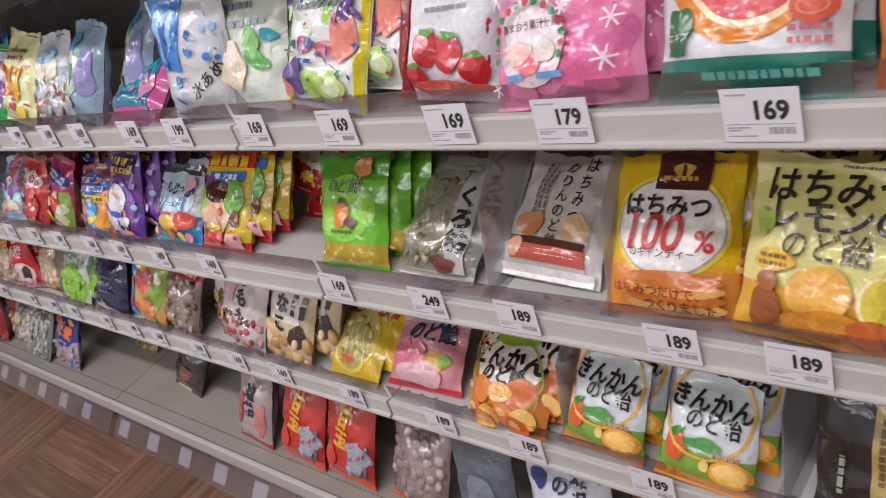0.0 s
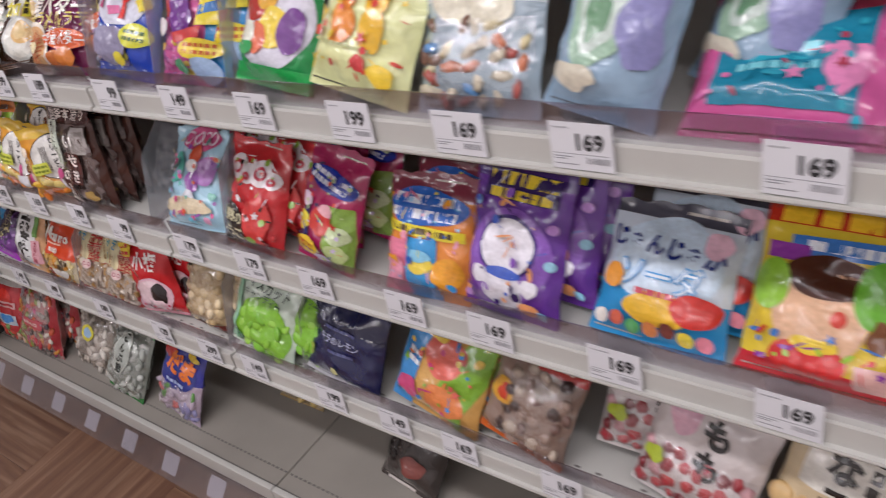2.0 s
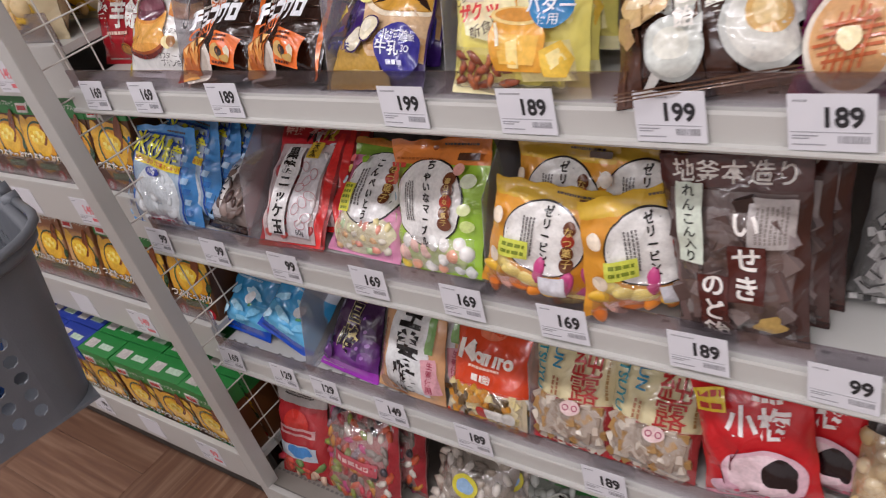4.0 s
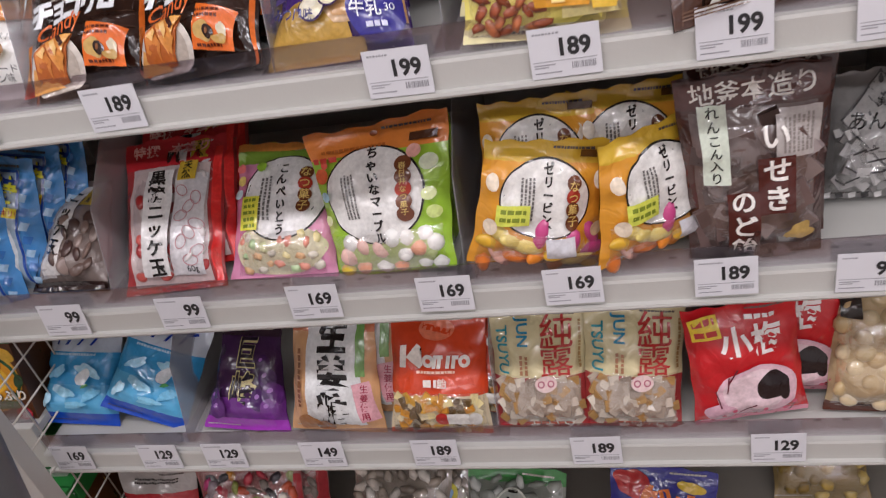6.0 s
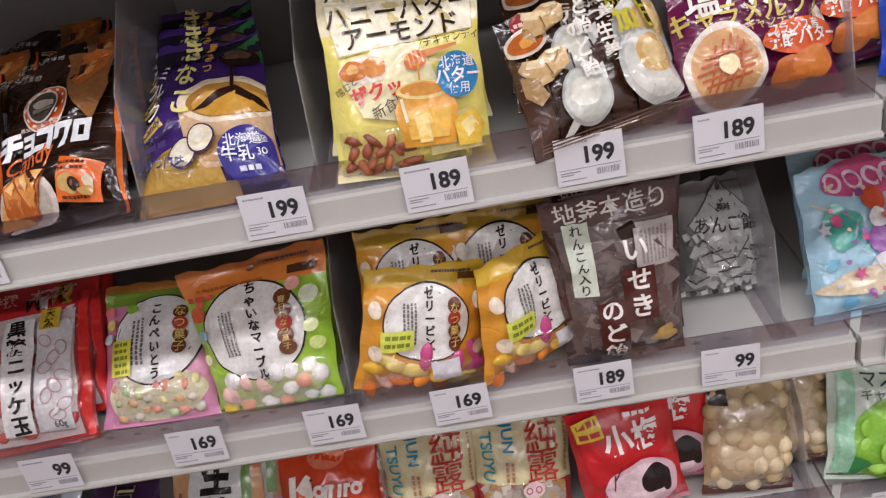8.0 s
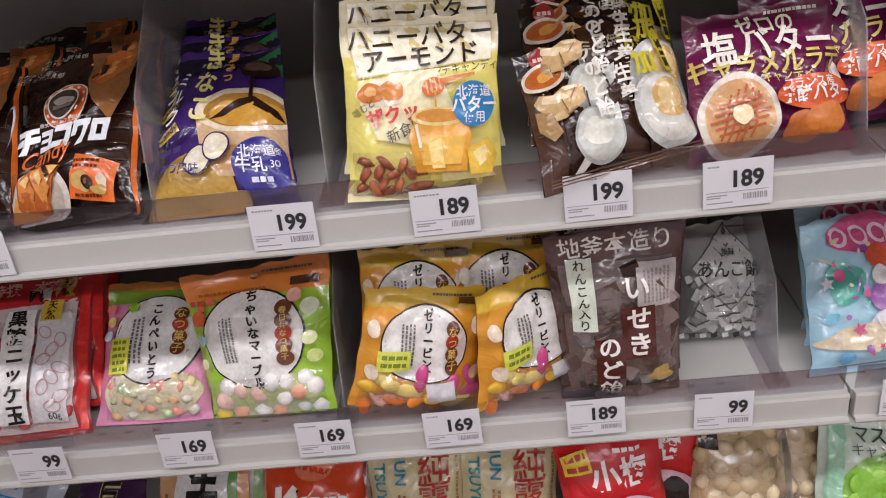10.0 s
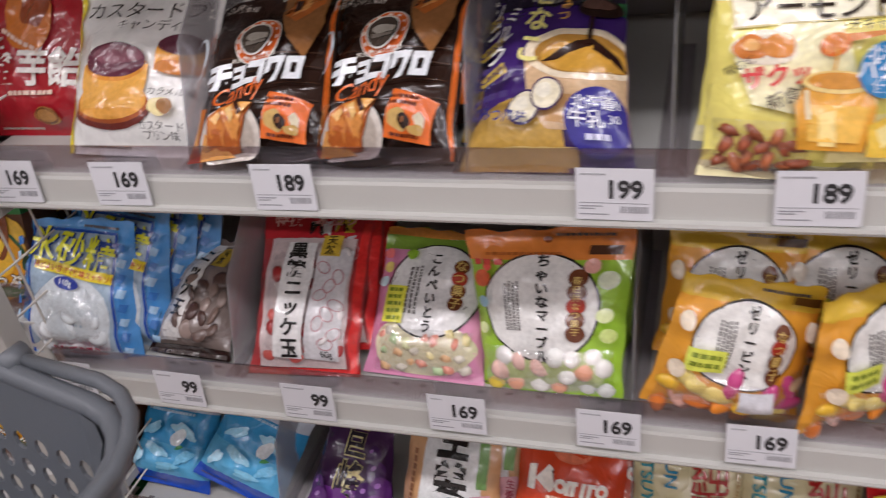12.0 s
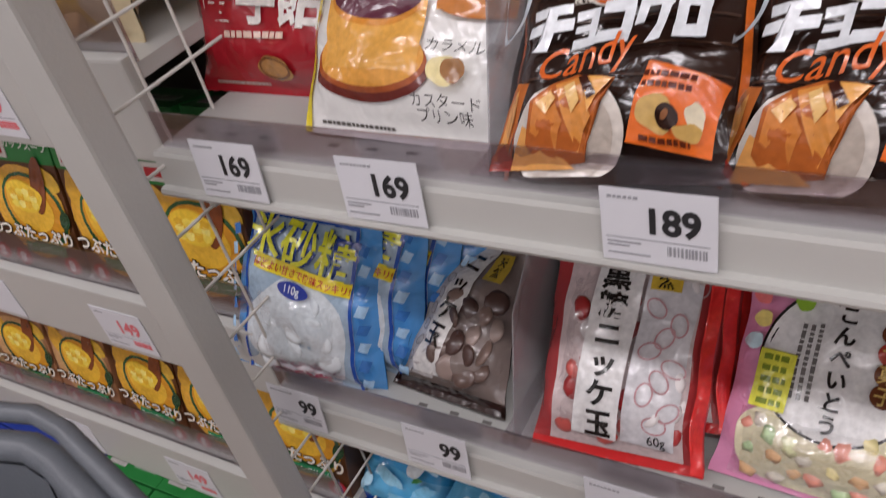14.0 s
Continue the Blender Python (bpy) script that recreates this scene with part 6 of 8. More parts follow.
b = Bag("crinkled clear bag of grey-green candies with black lettering", 2.613, 0.151, 0.172, "B", lean=58, roll=4, yaw=-4, back=0.012, taper=-0.05, body="8a897e", seed=48, depth=0.05)
b.spot(-0.1, 0.5, 0.34, 0.42, "9c9782", wob=0.1)
b.sweets(-0.38, 0.3, 0.12, 0.75, 0.06, ["a29c80", "8a8466", "b8b39c", "77714f"], 36, shape="bean", flat=0.4)
b.patch(0.3, 0.45, 0.2, 0.9, "b0aeaa", rot=4)
b.n += 8
b.word("くろ飴", 0.3, 0.45, 0.2, "2a2826", vertical=True, bold=0.05, rot=4)
b.patch(0.1, 0.92, 0.7, 0.14, "a8a49c")
b.spot(0.2, 0.1, 0.14, 0.06, "6a3a2a", wob=0.2)
b.behind((0.04, 0.05, 0.012, -4, -12))

b = Bag("white honey and karin throat candy bag with brown band", 2.78, 0.153, 0.158, "B", lean=53, roll=3, back=0.034, taper=0.15, body="d6d3cf", seed=49)
b.patch(0.0, 0.5, 0.78, 1.1, "c9c2ba")
b.word("はちみつ", 0.22, 0.7, 0.14, "2b2522", vertical=True, bold=0.012)
b.word("かりんのど飴", 0.04, 0.58, 0.12, "2b2522", vertical=True, bold=0.01)
b.bars(-0.16, 0.66, 0.5, 3, "7a706a", 0.03, vertical=True)
b.spot(-0.2, 0.4, 0.14, 0.1, "c98a5a", wob=0.1)
b.spot(0.26, 0.4, 0.14, 0.1, "d8b48a", wob=0.15)
b.patch(0.0, 0.24, 0.76, 0.12, "4a2a22")
b.patch(0.04, 0.18, 0.72, 0.12, "b8574a")
b.bars(0.1, 0.19, 0.5, 1, "e0b8ae", 0.04)
b.spot(-0.28, 0.21, 0.09, 0.08, "dca890")
b.patch(0.0, 0.04, 0.94, 0.1, "e0dedc")

b = Bag("yellow pure honey candy bag with white oval and red number", 2.949, 0.147, 0.167, "B", lean=38, yaw=4, back=0.008, taper=0.08, body="e0b81c", zones=((0.0, 0.3, "dc8f3c"), (0.3, 0.36, "e3a22c")), seed=50)
b.spot(0.0, 0.56, 0.45, 0.37, "e6d03a")
b.spot(0.0, 0.56, 0.425, 0.345, "a8a49a")
b.spot(0.0, 0.56, 0.41, 0.33, "e9e7e2")
b.patch(0.06, 0.89, 0.4, 0.25, "4a1a18")
b.spot(0.06, 0.9, 0.08, 0.05, "c09a3a", wob=0.15)
b.bars(0.06, 0.85, 0.3, 1, "c09a3a", 0.03)
b.word("はちみつ", -0.02, 0.68, 0.17, "2a221c", bold=0.03)
b.word("100", -0.08, 0.52, 0.36, "c02c28", bold=0.01, skew=0.2, sx=0.9)
b.word("%", 0.29, 0.48, 0.2, "c02c28", bold=0.02)
b.word("のキャンディー", -0.02, 0.4, 0.075, "2a221c", bold=0.006)
for k in range(4):
    b.spot(0.08, 0.08 + k * 0.055, 0.36, 0.06, "c9742e" if k % 2 else "e6ab62", wob=0.03)
b.word("はちみつだけで、", -0.05, 0.17, 0.09, "b0392a", bold=0.015, rot=-2)
b.word("つくりました。", 0.14, 0.08, 0.09, "4a2a1a", bold=0.01, rot=-2)
b.behind((0.012, 0.035, 0.002, 0, -5), (0.02, 0.065, 0.004, 0, -5))

b = Bag("pale yellow honey lemon throat candy bag", 3.094, 0.145, 0.167, "B", lean=34, roll=4, yaw=1, back=-0.004, taper=0.08, body="ddd98a", zones=((0.0, 0.3, "e0a83c"),), seed=51)
b.word("はちみつ", 0.06, 0.84, 0.23, "2f2a1e", bold=0.02)
b.word("レモンC", 0.08, 0.69, 0.22, "2f2a1e", bold=0.02)
b.word("のど飴", 0.06, 0.54, 0.19, "4a4426", bold=0.012)
b.spot(-0.36, 0.64, 0.07, 0.08, "9fc04a", wob=0.3)
b.spot(-0.26, 0.44, 0.14, 0.07, "dcb02e", wob=0.08)
b.bars(-0.26, 0.44, 0.2, 2, "7a5a1a", 0.025)
b.spot(-0.28, 0.18, 0.11, 0.15, "9a5a30", wob=0.08)
b.spot(-0.28, 0.33, 0.075, 0.065, "a86838")
b.spot(0.06, 0.3, 0.2, 0.17, "e8b048", wob=0.06)
b.spot(0.12, 0.12, 0.26, 0.12, "e39a32", wob=0.12)
b.spot(0.4, 0.3, 0.12, 0.16, "e8d24a")
b.ring(0.4, 0.3, 0.11, 0.15, "f0e8b0", 0.02)
b.spot(0.38, 0.12, 0.16, 0.1, "c86a32", wob=0.05)
b.behind((0.01, 0.035, 0.002, 0, -3))
b = Bag("pale lemon candy bag next to the lemon throat candy", 3.29, 0.15, 0.19, "B", lean=13, body="e0d25a", seed=52)
b.spot(0, 0.5, 0.3, 0.3, "e8c23a", wob=0.1)

# ---- candy bags, lower shelf, first bay ----
b = Bag("sky blue hard candy bag with white header", 0.082, 0.126, 0.149, "C", lean=43, roll=4, yaw=1, back=0.03, taper=0.08, body="3f9fd6", zones=((0.0, 0.1, "1a4fc0"), (0.1, 0.4, "5fb4e0"), (0.7, 1.0, "cfd8e4")), seed=61, depth=0.05)
for q in range(4):
    b.patch(-0.27 + q * 0.17, 0.84, 0.035, 0.2, "2440a0", skew=0.5, name="logo_stroke")
    b.patch(-0.2 + q * 0.17, 0.87, 0.1, 0.03, "2440a0", rot=18, name="logo_stroke")
b.bars(0.0, 0.67, 0.6, 1, "b8dcf0", 0.025)
# pale slanted streaks: highlights of the crinkled film, put in as colour
for q, v2, rx, rz, c, rt in ((-0.22, 0.5, 0.14, 0.05, "8fd0ee", 25), (0.2, 0.52, 0.16, 0.06, "a8dcf2", -20), (-0.1, 0.32, 0.16, 0.05, "9ad4ee", -15), (0.26, 0.3, 0.12, 0.05, "7cc4e8", 30), (-0.32, 0.24, 0.1, 0.05, "b4e0f4", 50), (0.06, 0.2, 0.14, 0.04, "86cbea", 5)):
    b.spot(q, v2, rx, rz, c, rot=rt, wob=0.25)
b.spot(0.16, 0.46, 0.07, 0.1, "e6eef2", rot=-35, wob=0.08)
b.spot(0.2, 0.38, 0.05, 0.02, "4a9a5a", rot=20, wob=0.2)
b.behind((0.108, -0.004, 0.012, 15, 12))

b = Bag("purple giant grape candy bag with dark lettering", 0.347, 0.124, 0.141, "C", lean=43, roll=5, yaw=2, back=0.012, taper=0.36, body="3f2248", zones=((0.0, 0.13, "a23ab4"), (0.13, 0.3, "6a3080"), (0.88, 1.0, "33202e")), seed=62)
b.word("巨峰", 0.02, 0.56, 0.36, "cdbf8a", vertical=True, bold=0.05)
b.word("巨峰", 0.02, 0.56, 0.36, "241828", vertical=True, bold=0.015)
for q, v2, r2, c in ((0.34, 0.5, 0.11, "4a2460"), (0.4, 0.36, 0.12, "5a2a70"), (0.24, 0.3, 0.12, "45205a"), (0.36, 0.22, 0.11, "6a3080"), (0.3, 0.64, 0.09, "3c1c4e"), (-0.36, 0.3, 0.1, "4a2460"), (-0.3, 0.2, 0.11, "5a2a70")):
    b.spot(q, v2, r2, r2, c)
    b.spot(q - 0.03, v2 + 0.03, r2 * 0.3, r2 * 0.2, "9a6ab0", rot=30)

b = Bag("tan and white ginger sugar candy bag with brush lettering", 0.479, 0.13, 0.15, "C", lean=29, roll=4, back=0.008, taper=0.16, body="d0a072", zones=((0.9, 1.0, "b8643a"),), seed=63)
b.patch(0.02, 0.56, 0.62, 1.1, "d9dad9")
b.word("生姜糖", 0.02, 0.55, 0.36, "1a1716", vertical=True, bold=0.05, sx=0.95)
b.patch(0.34, 0.74, 0.1, 0.5, "6f9a52")
b.bars(-0.38, 0.5, 0.6, 1, "8a5a3a", 0.04, vertical=True)
b.patch(0.36, 0.3, 0.2, 0.4, "d8a0a8", rot=10)
b.word("生姜使用", 0.36, 0.3, 0.09, "a0304a", vertical=True, bold=0.01)
b.spot(-0.28, 0.1, 0.12, 0.09, "a87040", wob=0.15)
b.spot(-0.1, 0.07, 0.1, 0.06, "8a5530", wob=0.15)
b.behind((0.028, 0.035, 0.0, 0, -6))

b = Bag("orange-red classic candy bag with clear lower window", 0.617, 0.13, 0.151, "C", lean=31, roll=3, yaw=2, back=0.003, taper=0.08, body="cf4420", zones=((0.02, 0.34, "cfc0a0"), (0.0, 0.02, "cf4420")), seed=64)
b.sweets(-0.42, 0.42, 0.04, 0.33, 0.05, ["d2a03a", "cfc09a", "c88a2e", "d8c890", "5f4a2a"], 54, shape="cube", flat=0.45)
b.spot(0.0, 0.88, 0.19, 0.1, "dd7a5a")
b.patch(0.0, 0.88, 0.3, 0.05, "cf4420", rot=-12)
b.poly(((-0.38, 0.75), (-0.31, 0.76), (-0.32, 0.58), (-0.39, 0.58)), "efe6da", name="logo_stroke")
b.poly(((-0.32, 0.66), (-0.2, 0.77), (-0.15, 0.74), (-0.26, 0.66), (-0.14, 0.6), (-0.18, 0.57)), "efe6da", name="logo_stroke")
for q, rr in ((-0.08, 0.062), (0.3, 0.06)):
    b.spot(q, 0.635, rr, rr, "efe6da", name="logo_stroke")
    b.spot(q, 0.635, rr * 0.4, rr * 0.4, "cf4420", name="logo_stroke")
for q, wq in ((-0.01, 0.04), (0.04, 0.04), (0.13, 0.04), (0.19, 0.04)):
    b.patch(q, 0.63, wq, 0.12, "efe6da", skew=0.15, name="logo_stroke")
b.patch(0.03, 0.67, 0.1, 0.035, "efe6da", name="logo_stroke")
b.patch(0.21, 0.67, 0.07, 0.035, "efe6da", name="logo_stroke")
b.bars(0.0, 0.55, 0.4, 1, "e6c0a8", 0.025)
b.word("飴", 0.06, 0.46, 0.1, "efe6da", bold=0.01)
b.bars(-0.06, 0.46, 0.14, 1, "efe6da", 0.07)
b.spot(0.06, 0.17, 0.07, 0.07, "b8302a")
b.patch(0.22, 0.17, 0.22, 0.12, "d8d6d0")
b.spot(0.38, 0.17, 0.065, 0.065, "c8c6c0")
b.behind((0.03, 0.035, 0.0, 2, -6), (0.045, 0.065, 0.004, 2, -6))

b = Bag("cream and clear hard candy bag with red and teal print", 0.745, 0.116, 0.15, "C", lean=27, roll=1, back=0.01, body="a23a3a", zones=((0.48, 1.0, "d6cba0"),), seed=65)
b.patch(0.0, 0.26, 0.86, 0.44, "a89888")
b.sweets(-0.4, 0.4, 0.06, 0.44, 0.062, ["b5a798", "8f7f70", "cfc4b4", "a8824e"], 44, shape="cube", flat=0.45)
b.patch(0.0, 0.03, 0.9, 0.05, "a8242c")
b.word("純", 0.2, 0.83, 0.36, "a82a26", bold=0.006)
b.word("露", 0.2, 0.6, 0.36, "a82a26", bold=0.004)
b.word("TSUYU", -0.37, 0.69, 0.16, "2f8c98", rot=-90, bold=0.02)
b.word("JUN", -0.17, 0.83, 0.16, "2f86a8", rot=-90, bold=0.02)
b.bars(-0.15, 0.58, 0.22, 2, "9a6a4a", 0.03, vertical=True)
b.bars(0.44, 0.72, 0.5, 1, "9a7a4a", 0.025, vertical=True)
b.spot(0.08, 0.43, 0.115, 0.082, "dcc0bc")
b.ring(0.03, 0.43, 0.036, 0.036, "a8506a", 0.012)
b.ring(0.13, 0.43, 0.036, 0.036, "a8506a", 0.012)
b.bars(0.1, 0.09, 0.5, 1, "b84a2a", 0.04)
b.behind((0.104, -0.003, 0.0, 4, 3), (0.05, 0.035, 0.0, 0, 0))

b = Bag("red plum candy bag with pale blossom circle", 0.984, 0.127, 0.156, "C", lean=10, roll=-5, yaw=6, back=0.016, taper=0.05, body="c42028", zones=((0.0, 0.05, "d890a0"),), seed=66)
b.word("小梅", 0.06, 0.74, 0.28, "f0e8e6", bold=0.03, rot=0)
b.spot(0.06, 0.31, 0.37, 0.29, "e3bcc8")
b.spot(0.04, 0.33, 0.3, 0.22, "ead0d6", wob=0.03)
b.spot(0.2, 0.36, 0.15, 0.13, "1f1518", wob=0.1)
b.spot(0.3, 0.3, 0.05, 0.1, "1f1518")
b.spot(-0.28, 0.16, 0.14, 0.12, "ddb0c0", wob=0.1)
for q, v2, rt in ((-0.15, 0.5, 60), (-0.2, 0.42, 80), (-0.3, 0.3, 100), (-0.05, 0.2, 30), (0.35, 0.12, 70)):
    b.patch(q, v2, 0.18, 0.012, "6a2a38", rot=rt)
for k in range(9):
    b.spot(-0.35 + k * 0.09, 0.1 + 0.05 * (k % 3), 0.022, 0.02, "c85a72")
b.patch(-0.33, 0.88, 0.26, 0.2, "dcc030", rot=4)
b.bars(-0.33, 0.88, 0.2, 2, "b0302a", 0.05, rot=4)
b.bars(0.16, 0.92, 0.26, 1, "f0e8e6", 0.04)
b.behind((0.05, 0.04, 0.0, 0, -16), (0.07, 0.07, 0.004, 2, -18))

b = Bag("clear bag of beige nut candies with brown print", 1.115, 0.105, 0.165, "C", lean=24, body="bda57e", zones=((0.86, 1.0, "4a3a30"), (0.0, 0.06, "5a2f22")), seed=67, depth=0.06, roll=4, back=0.02)
b.sweets(-0.4, 0.4, 0.1, 0.82, 0.11, ["cdb68c", "bfa578", "dcc8a2"], 28, sub=2, flat=0.6)
b.patch(-0.34, 0.8, 0.2, 0.28, "2a211c")
b.patch(0.3, 0.1, 0.4, 0.1, "6a2a20")
b.behind((0.075, 0.03, 0.0, -8, -18))

# ---- lower shelf, second bay ----
b = Bag("white muscat candy bag with green grapes", 1.274, 0.154, 0.144, "C", lean=29, roll=9, body="c9d8c8", seed=68)
b.spot(0.05, 0.34, 0.42, 0.36, "7fb83a", wob=0.08)
b.sweets(-0.24, 0.36, 0.1, 0.54, 0.085, ["86be3c", "76b234", "98cc50"], 21, sub=2, flat=0.22, proud=0.12)
b.word("マスカット", 0.04, 0.82, 0.13, "3a4a40", bold=0.01, rot=-2)
b.word("キャンディー", 0.0, 0.71, 0.1, "4a5a50", bold=0.006, rot=-2)
b.spot(-0.35, 0.14, 0.12, 0.08, "2f8a4a", wob=0.2)
b.patch(-0.4, 0.5, 0.12, 0.8, "8fc0a0", rot=-2)
b.behind((0.085, 0.02, 0.0, -4, -10), (0.095, 0.045, 0.0, -4, -10))

b = Bag("navy star candy bag with small pale lettering", 1.457, 0.156, 0.147, "C", lean=29, roll=7, body="1a1d44", zones=((0.0, 0.07, "b8b8be"),), seed=69)
b.word("キラのレモン", 0.0, 0.5, 0.09, "b8bcd0", bold=0.008)
b.bars(0.0, 0.62, 0.4, 1, "5a5f8a", 0.03)
b.bars(0.05, 0.38, 0.3, 1, "5a5f8a", 0.03)
b.spot(-0.38, 0.3, 0.06, 0.06, "9aa84a", wob=0.2)
b.spot(0.0, 0.18, 0.04, 0.04, "c9c98a", wob=0.2)
for k in range(9):
    b.spot(-0.4 + k * 0.1, 0.68 + 0.07 * math.sin(k * 2.3), 0.007, 0.007, "c8ccd8", seg=8)

b = Bag("fruit gummy bag with peach, apple and melon", 1.639, 0.152, 0.161, "C", lean=29, roll=12, body="d0a05a", seed=70)
b.patch(-0.36, 0.4, 0.3, 0.9, "3f8ac8", rot=-8)
b.patch(0.3, 0.5, 0.36, 1.0, "7fae3a", rot=-20)
b.spot(0.05, 0.62, 0.22, 0.2, "d8685a", wob=0.08)
b.spot(0.15, 0.24, 0.22, 0.15, "e0844a", wob=0.1)
b.spot(-0.3, 0.2, 0.16, 0.1, "c84a7a", wob=0.15)
b.spot(-0.1, 0.84, 0.18, 0.12, "e0c04a", wob=0.15)
b.bars(-0.28, 0.5, 0.2, 2, "e6ecf2", 0.05)
b.busy(["3f8ac8", "7fae3a", "c84a7a", "d8685a", "e0844a", "e0c04a"], 46)
b.behind((0.05, 0.04, 0.0, -2, -12))

b = Bag("clear bag of dark plum candies with orange foot", 1.780, 0.130, 0.150, "C", lean=29, roll=13, body="8a7468", zones=((0.0, 0.08, "c8622a"), (0.82, 1.0, "a83a36")), seed=71, depth=0.05)
b.sweets(-0.2, 0.42, 0.12, 0.78, 0.085, ["3a2a28", "6a5048", "9a8478", "b8a898"], 26, flat=0.5)
b.spot(-0.28, 0.5, 0.15, 0.14, "d8a03a", wob=0.1)
b.spot(-0.26, 0.5, 0.07, 0.09, "b8402a", wob=0.2)
b.bars(0.05, 0.9, 0.6, 1, "e0d0c8", 0.08)

b = Bag("white plum candy bag with red plums and black brush letters", 2.003, 0.139, 0.164, "C", lean=29, roll=13, body="ccc4c2", seed=72)
b.sweets(-0.44, 0.44, 0.06, 0.42, 0.075, ["9a2a34", "b83a42", "7a1f2a", "c89aa0"], 26, flat=0.45)
b.word("すもも", 0.08, 0.66, 0.26, "1f1a1a", vertical=True, bold=0.04)
b.spot(-0.22, 0.72, 0.14, 0.2, "d4a8b8", wob=0.1)
b.spot(-0.36, 0.34, 0.1, 0.07, "a8b83a", wob=0.2)
b.behind((-0.06, 0.05, 0.004, -8, 14))

b = Bag("cream soybean flour candy bag with brown dumplings", 2.146, 0.130, 0.161, "C", lean=29, roll=12, body="cbb896", seed=73)
b.patch(-0.02, 0.72, 0.66, 0.55, "d6d2c8")
b.word("きなこ", -0.05, 0.7, 0.26, "1d1815", vertical=True, bold=0.05)
b.bars(0.26, 0.72, 0.3, 2, "2a2420", 0.09, vertical=True)
b.spot(0.3, 0.38, 0.14, 0.16, "3a2218", wob=0.15)
b.sweets(-0.42, 0.42, 0.06, 0.34, 0.12, ["cfae7a", "b8925c", "dcc498"], 14, sub=2, flat=0.5)
b.behind((0.05, 0.035, 0.0, -2, -10))

b = Bag("yellow pineapple candy bag with clear round window", 2.311, 0.135, 0.137, "C", lean=56, yaw=-4, taper=0.03, body="d8b92a", zones=((0.86, 1.0, "b8442e"),), seed=74)
b.spot(0.0, 0.5, 0.4, 0.42, "e6cf4a")
b.spot(0.0, 0.52, 0.37, 0.39, "b3a662")
b.sweets(-0.26, 0.26, 0.3, 0.74, 0.09, ["c2b45a", "a89a4a", "d6ca86"], 18, flat=0.4)
for k in range(4):
    b.patch(-0.18 + k * 0.12, 0.52, 0.014, 0.62, "dcd6b0", rot=20)
b.spot(-0.05, 0.26, 0.14, 0.07, "cc6a3a", wob=0.1)
b.bars(0.0, 0.93, 0.6, 1, "e8d2a0", 0.08)
b.behind((0.012, 0.035, 0.004, 0, -6))

# ---- lower shelf, third bay ----
b = Bag("pink plum throat candy bag with red foot seal", 2.464, 0.155, 0.125, "C", lean=50, roll=-2, yaw=1, back=0.018, taper=0.08, body="cf8f96", zones=((0.0, 0.07, "c02a3a"), (0.85, 1.0, "cfc0c0")), seed=75)
b.word("のど飴", 0.08, 0.74, 0.22, "23304a", bold=0.03)
b.spot(-0.28, 0.4, 0.16, 0.2, "cf6f86", wob=0.1)
b.spot(0.2, 0.36, 0.16, 0.12, "d8b04a", wob=0.1)
b.spot(0.32, 0.4, 0.08, 0.07, "8fb83a", wob=0.1)
b.spot(0.0, 0.2, 0.34, 0.12, "dfb2b8", wob=0.15)
b.spot(-0.06, 0.45, 0.12, 0.12, "d87a8a", wob=0.05)

b = Bag("orange kumquat throat candy bag with white panel", 2.647, 0.139, 0.143, "C", lean=49, roll=-1, yaw=-3, back=-0.01, taper=-0.1, body="cf7f36", seed=76, depth=0.055)
b.spot(0.0, 0.66, 0.42, 0.36, "ddd6cc", wob=0.05)
b.word("きんかん", 0.0, 0.7, 0.24, "1f1a17", bold=0.045, rot=-3)
b.word("のど飴", 0.0, 0.53, 0.19, "1f1a17", bold=0.03, rot=-3)
b.spot(0.0, 0.9, 0.26, 0.08, "8fae3a", wob=0.1)
b.spot(-0.26, 0.36, 0.17, 0.14, "e0863a", wob=0.06)
b.spot(0.26, 0.38, 0.18, 0.15, "d8743a", wob=0.06)
b.spot(0.02, 0.36, 0.14, 0.1, "e8b04a", wob=0.06)
b.ring(0.0, 0.5, 0.45, 0.42, "8faa3a", 0.02)
for q, v2, c in ((-0.34, 0.16, "d8702e"), (-0.12, 0.13, "e8a44a"), (0.1, 0.16, "dd8436"), (0.32, 0.15, "e6b45a"), (0.22, 0.06, "c8622a"), (-0.22, 0.05, "e09a40")):
    b.spot(q, v2, 0.13, 0.1, c, wob=0.06)
    b.spot(q - 0.02, v2 + 0.02, 0.06, 0.04, "f0c884", wob=0.15)
b.behind((-0.02, 0.03, 0.0, 3, 6), (0.03, 0.035, 0.0, 0, -10))

b = Bag("white and orange kumquat throat candy bag with green leaves", 2.8, 0.124, 0.132, "C", lean=38, roll=5, yaw=-1, back=-0.005, taper=0.15, body="d3dcdf", zones=((0.0, 0.1, "e0922c"), (0.1, 0.36, "7aa83a")), seed=77)
b.word("きんかん", 0.02, 0.78, 0.23, "231d1a", bold=0.03, rot=-3)
b.word("のど飴", 0.08, 0.62, 0.2, "231d1a", bold=0.02, rot=-3)
b.spot(-0.28, 0.36, 0.12, 0.15, "d8622e", wob=0.04)
b.spot(-0.3, 0.48, 0.1, 0.04, "3f8a3a", rot=30, wob=0.1)
b.spot(0.0, 0.42, 0.2, 0.06, "4f9a44", wob=0.25)
b.ring(0.0, 0.7, 0.48, 0.44, "e0a83c", 0.03)
b.spot(0.3, 0.22, 0.2, 0.13, "e8a436")
b.spot(0.3, 0.22, 0.16, 0.1, "efc26a", wob=0.05)
b.spot(0.05, 0.25, 0.05, 0.06, "e6cc7a", wob=0.1)
b.bars(0.24, 0.36, 0.3, 1, "b08a6a", 0.05)
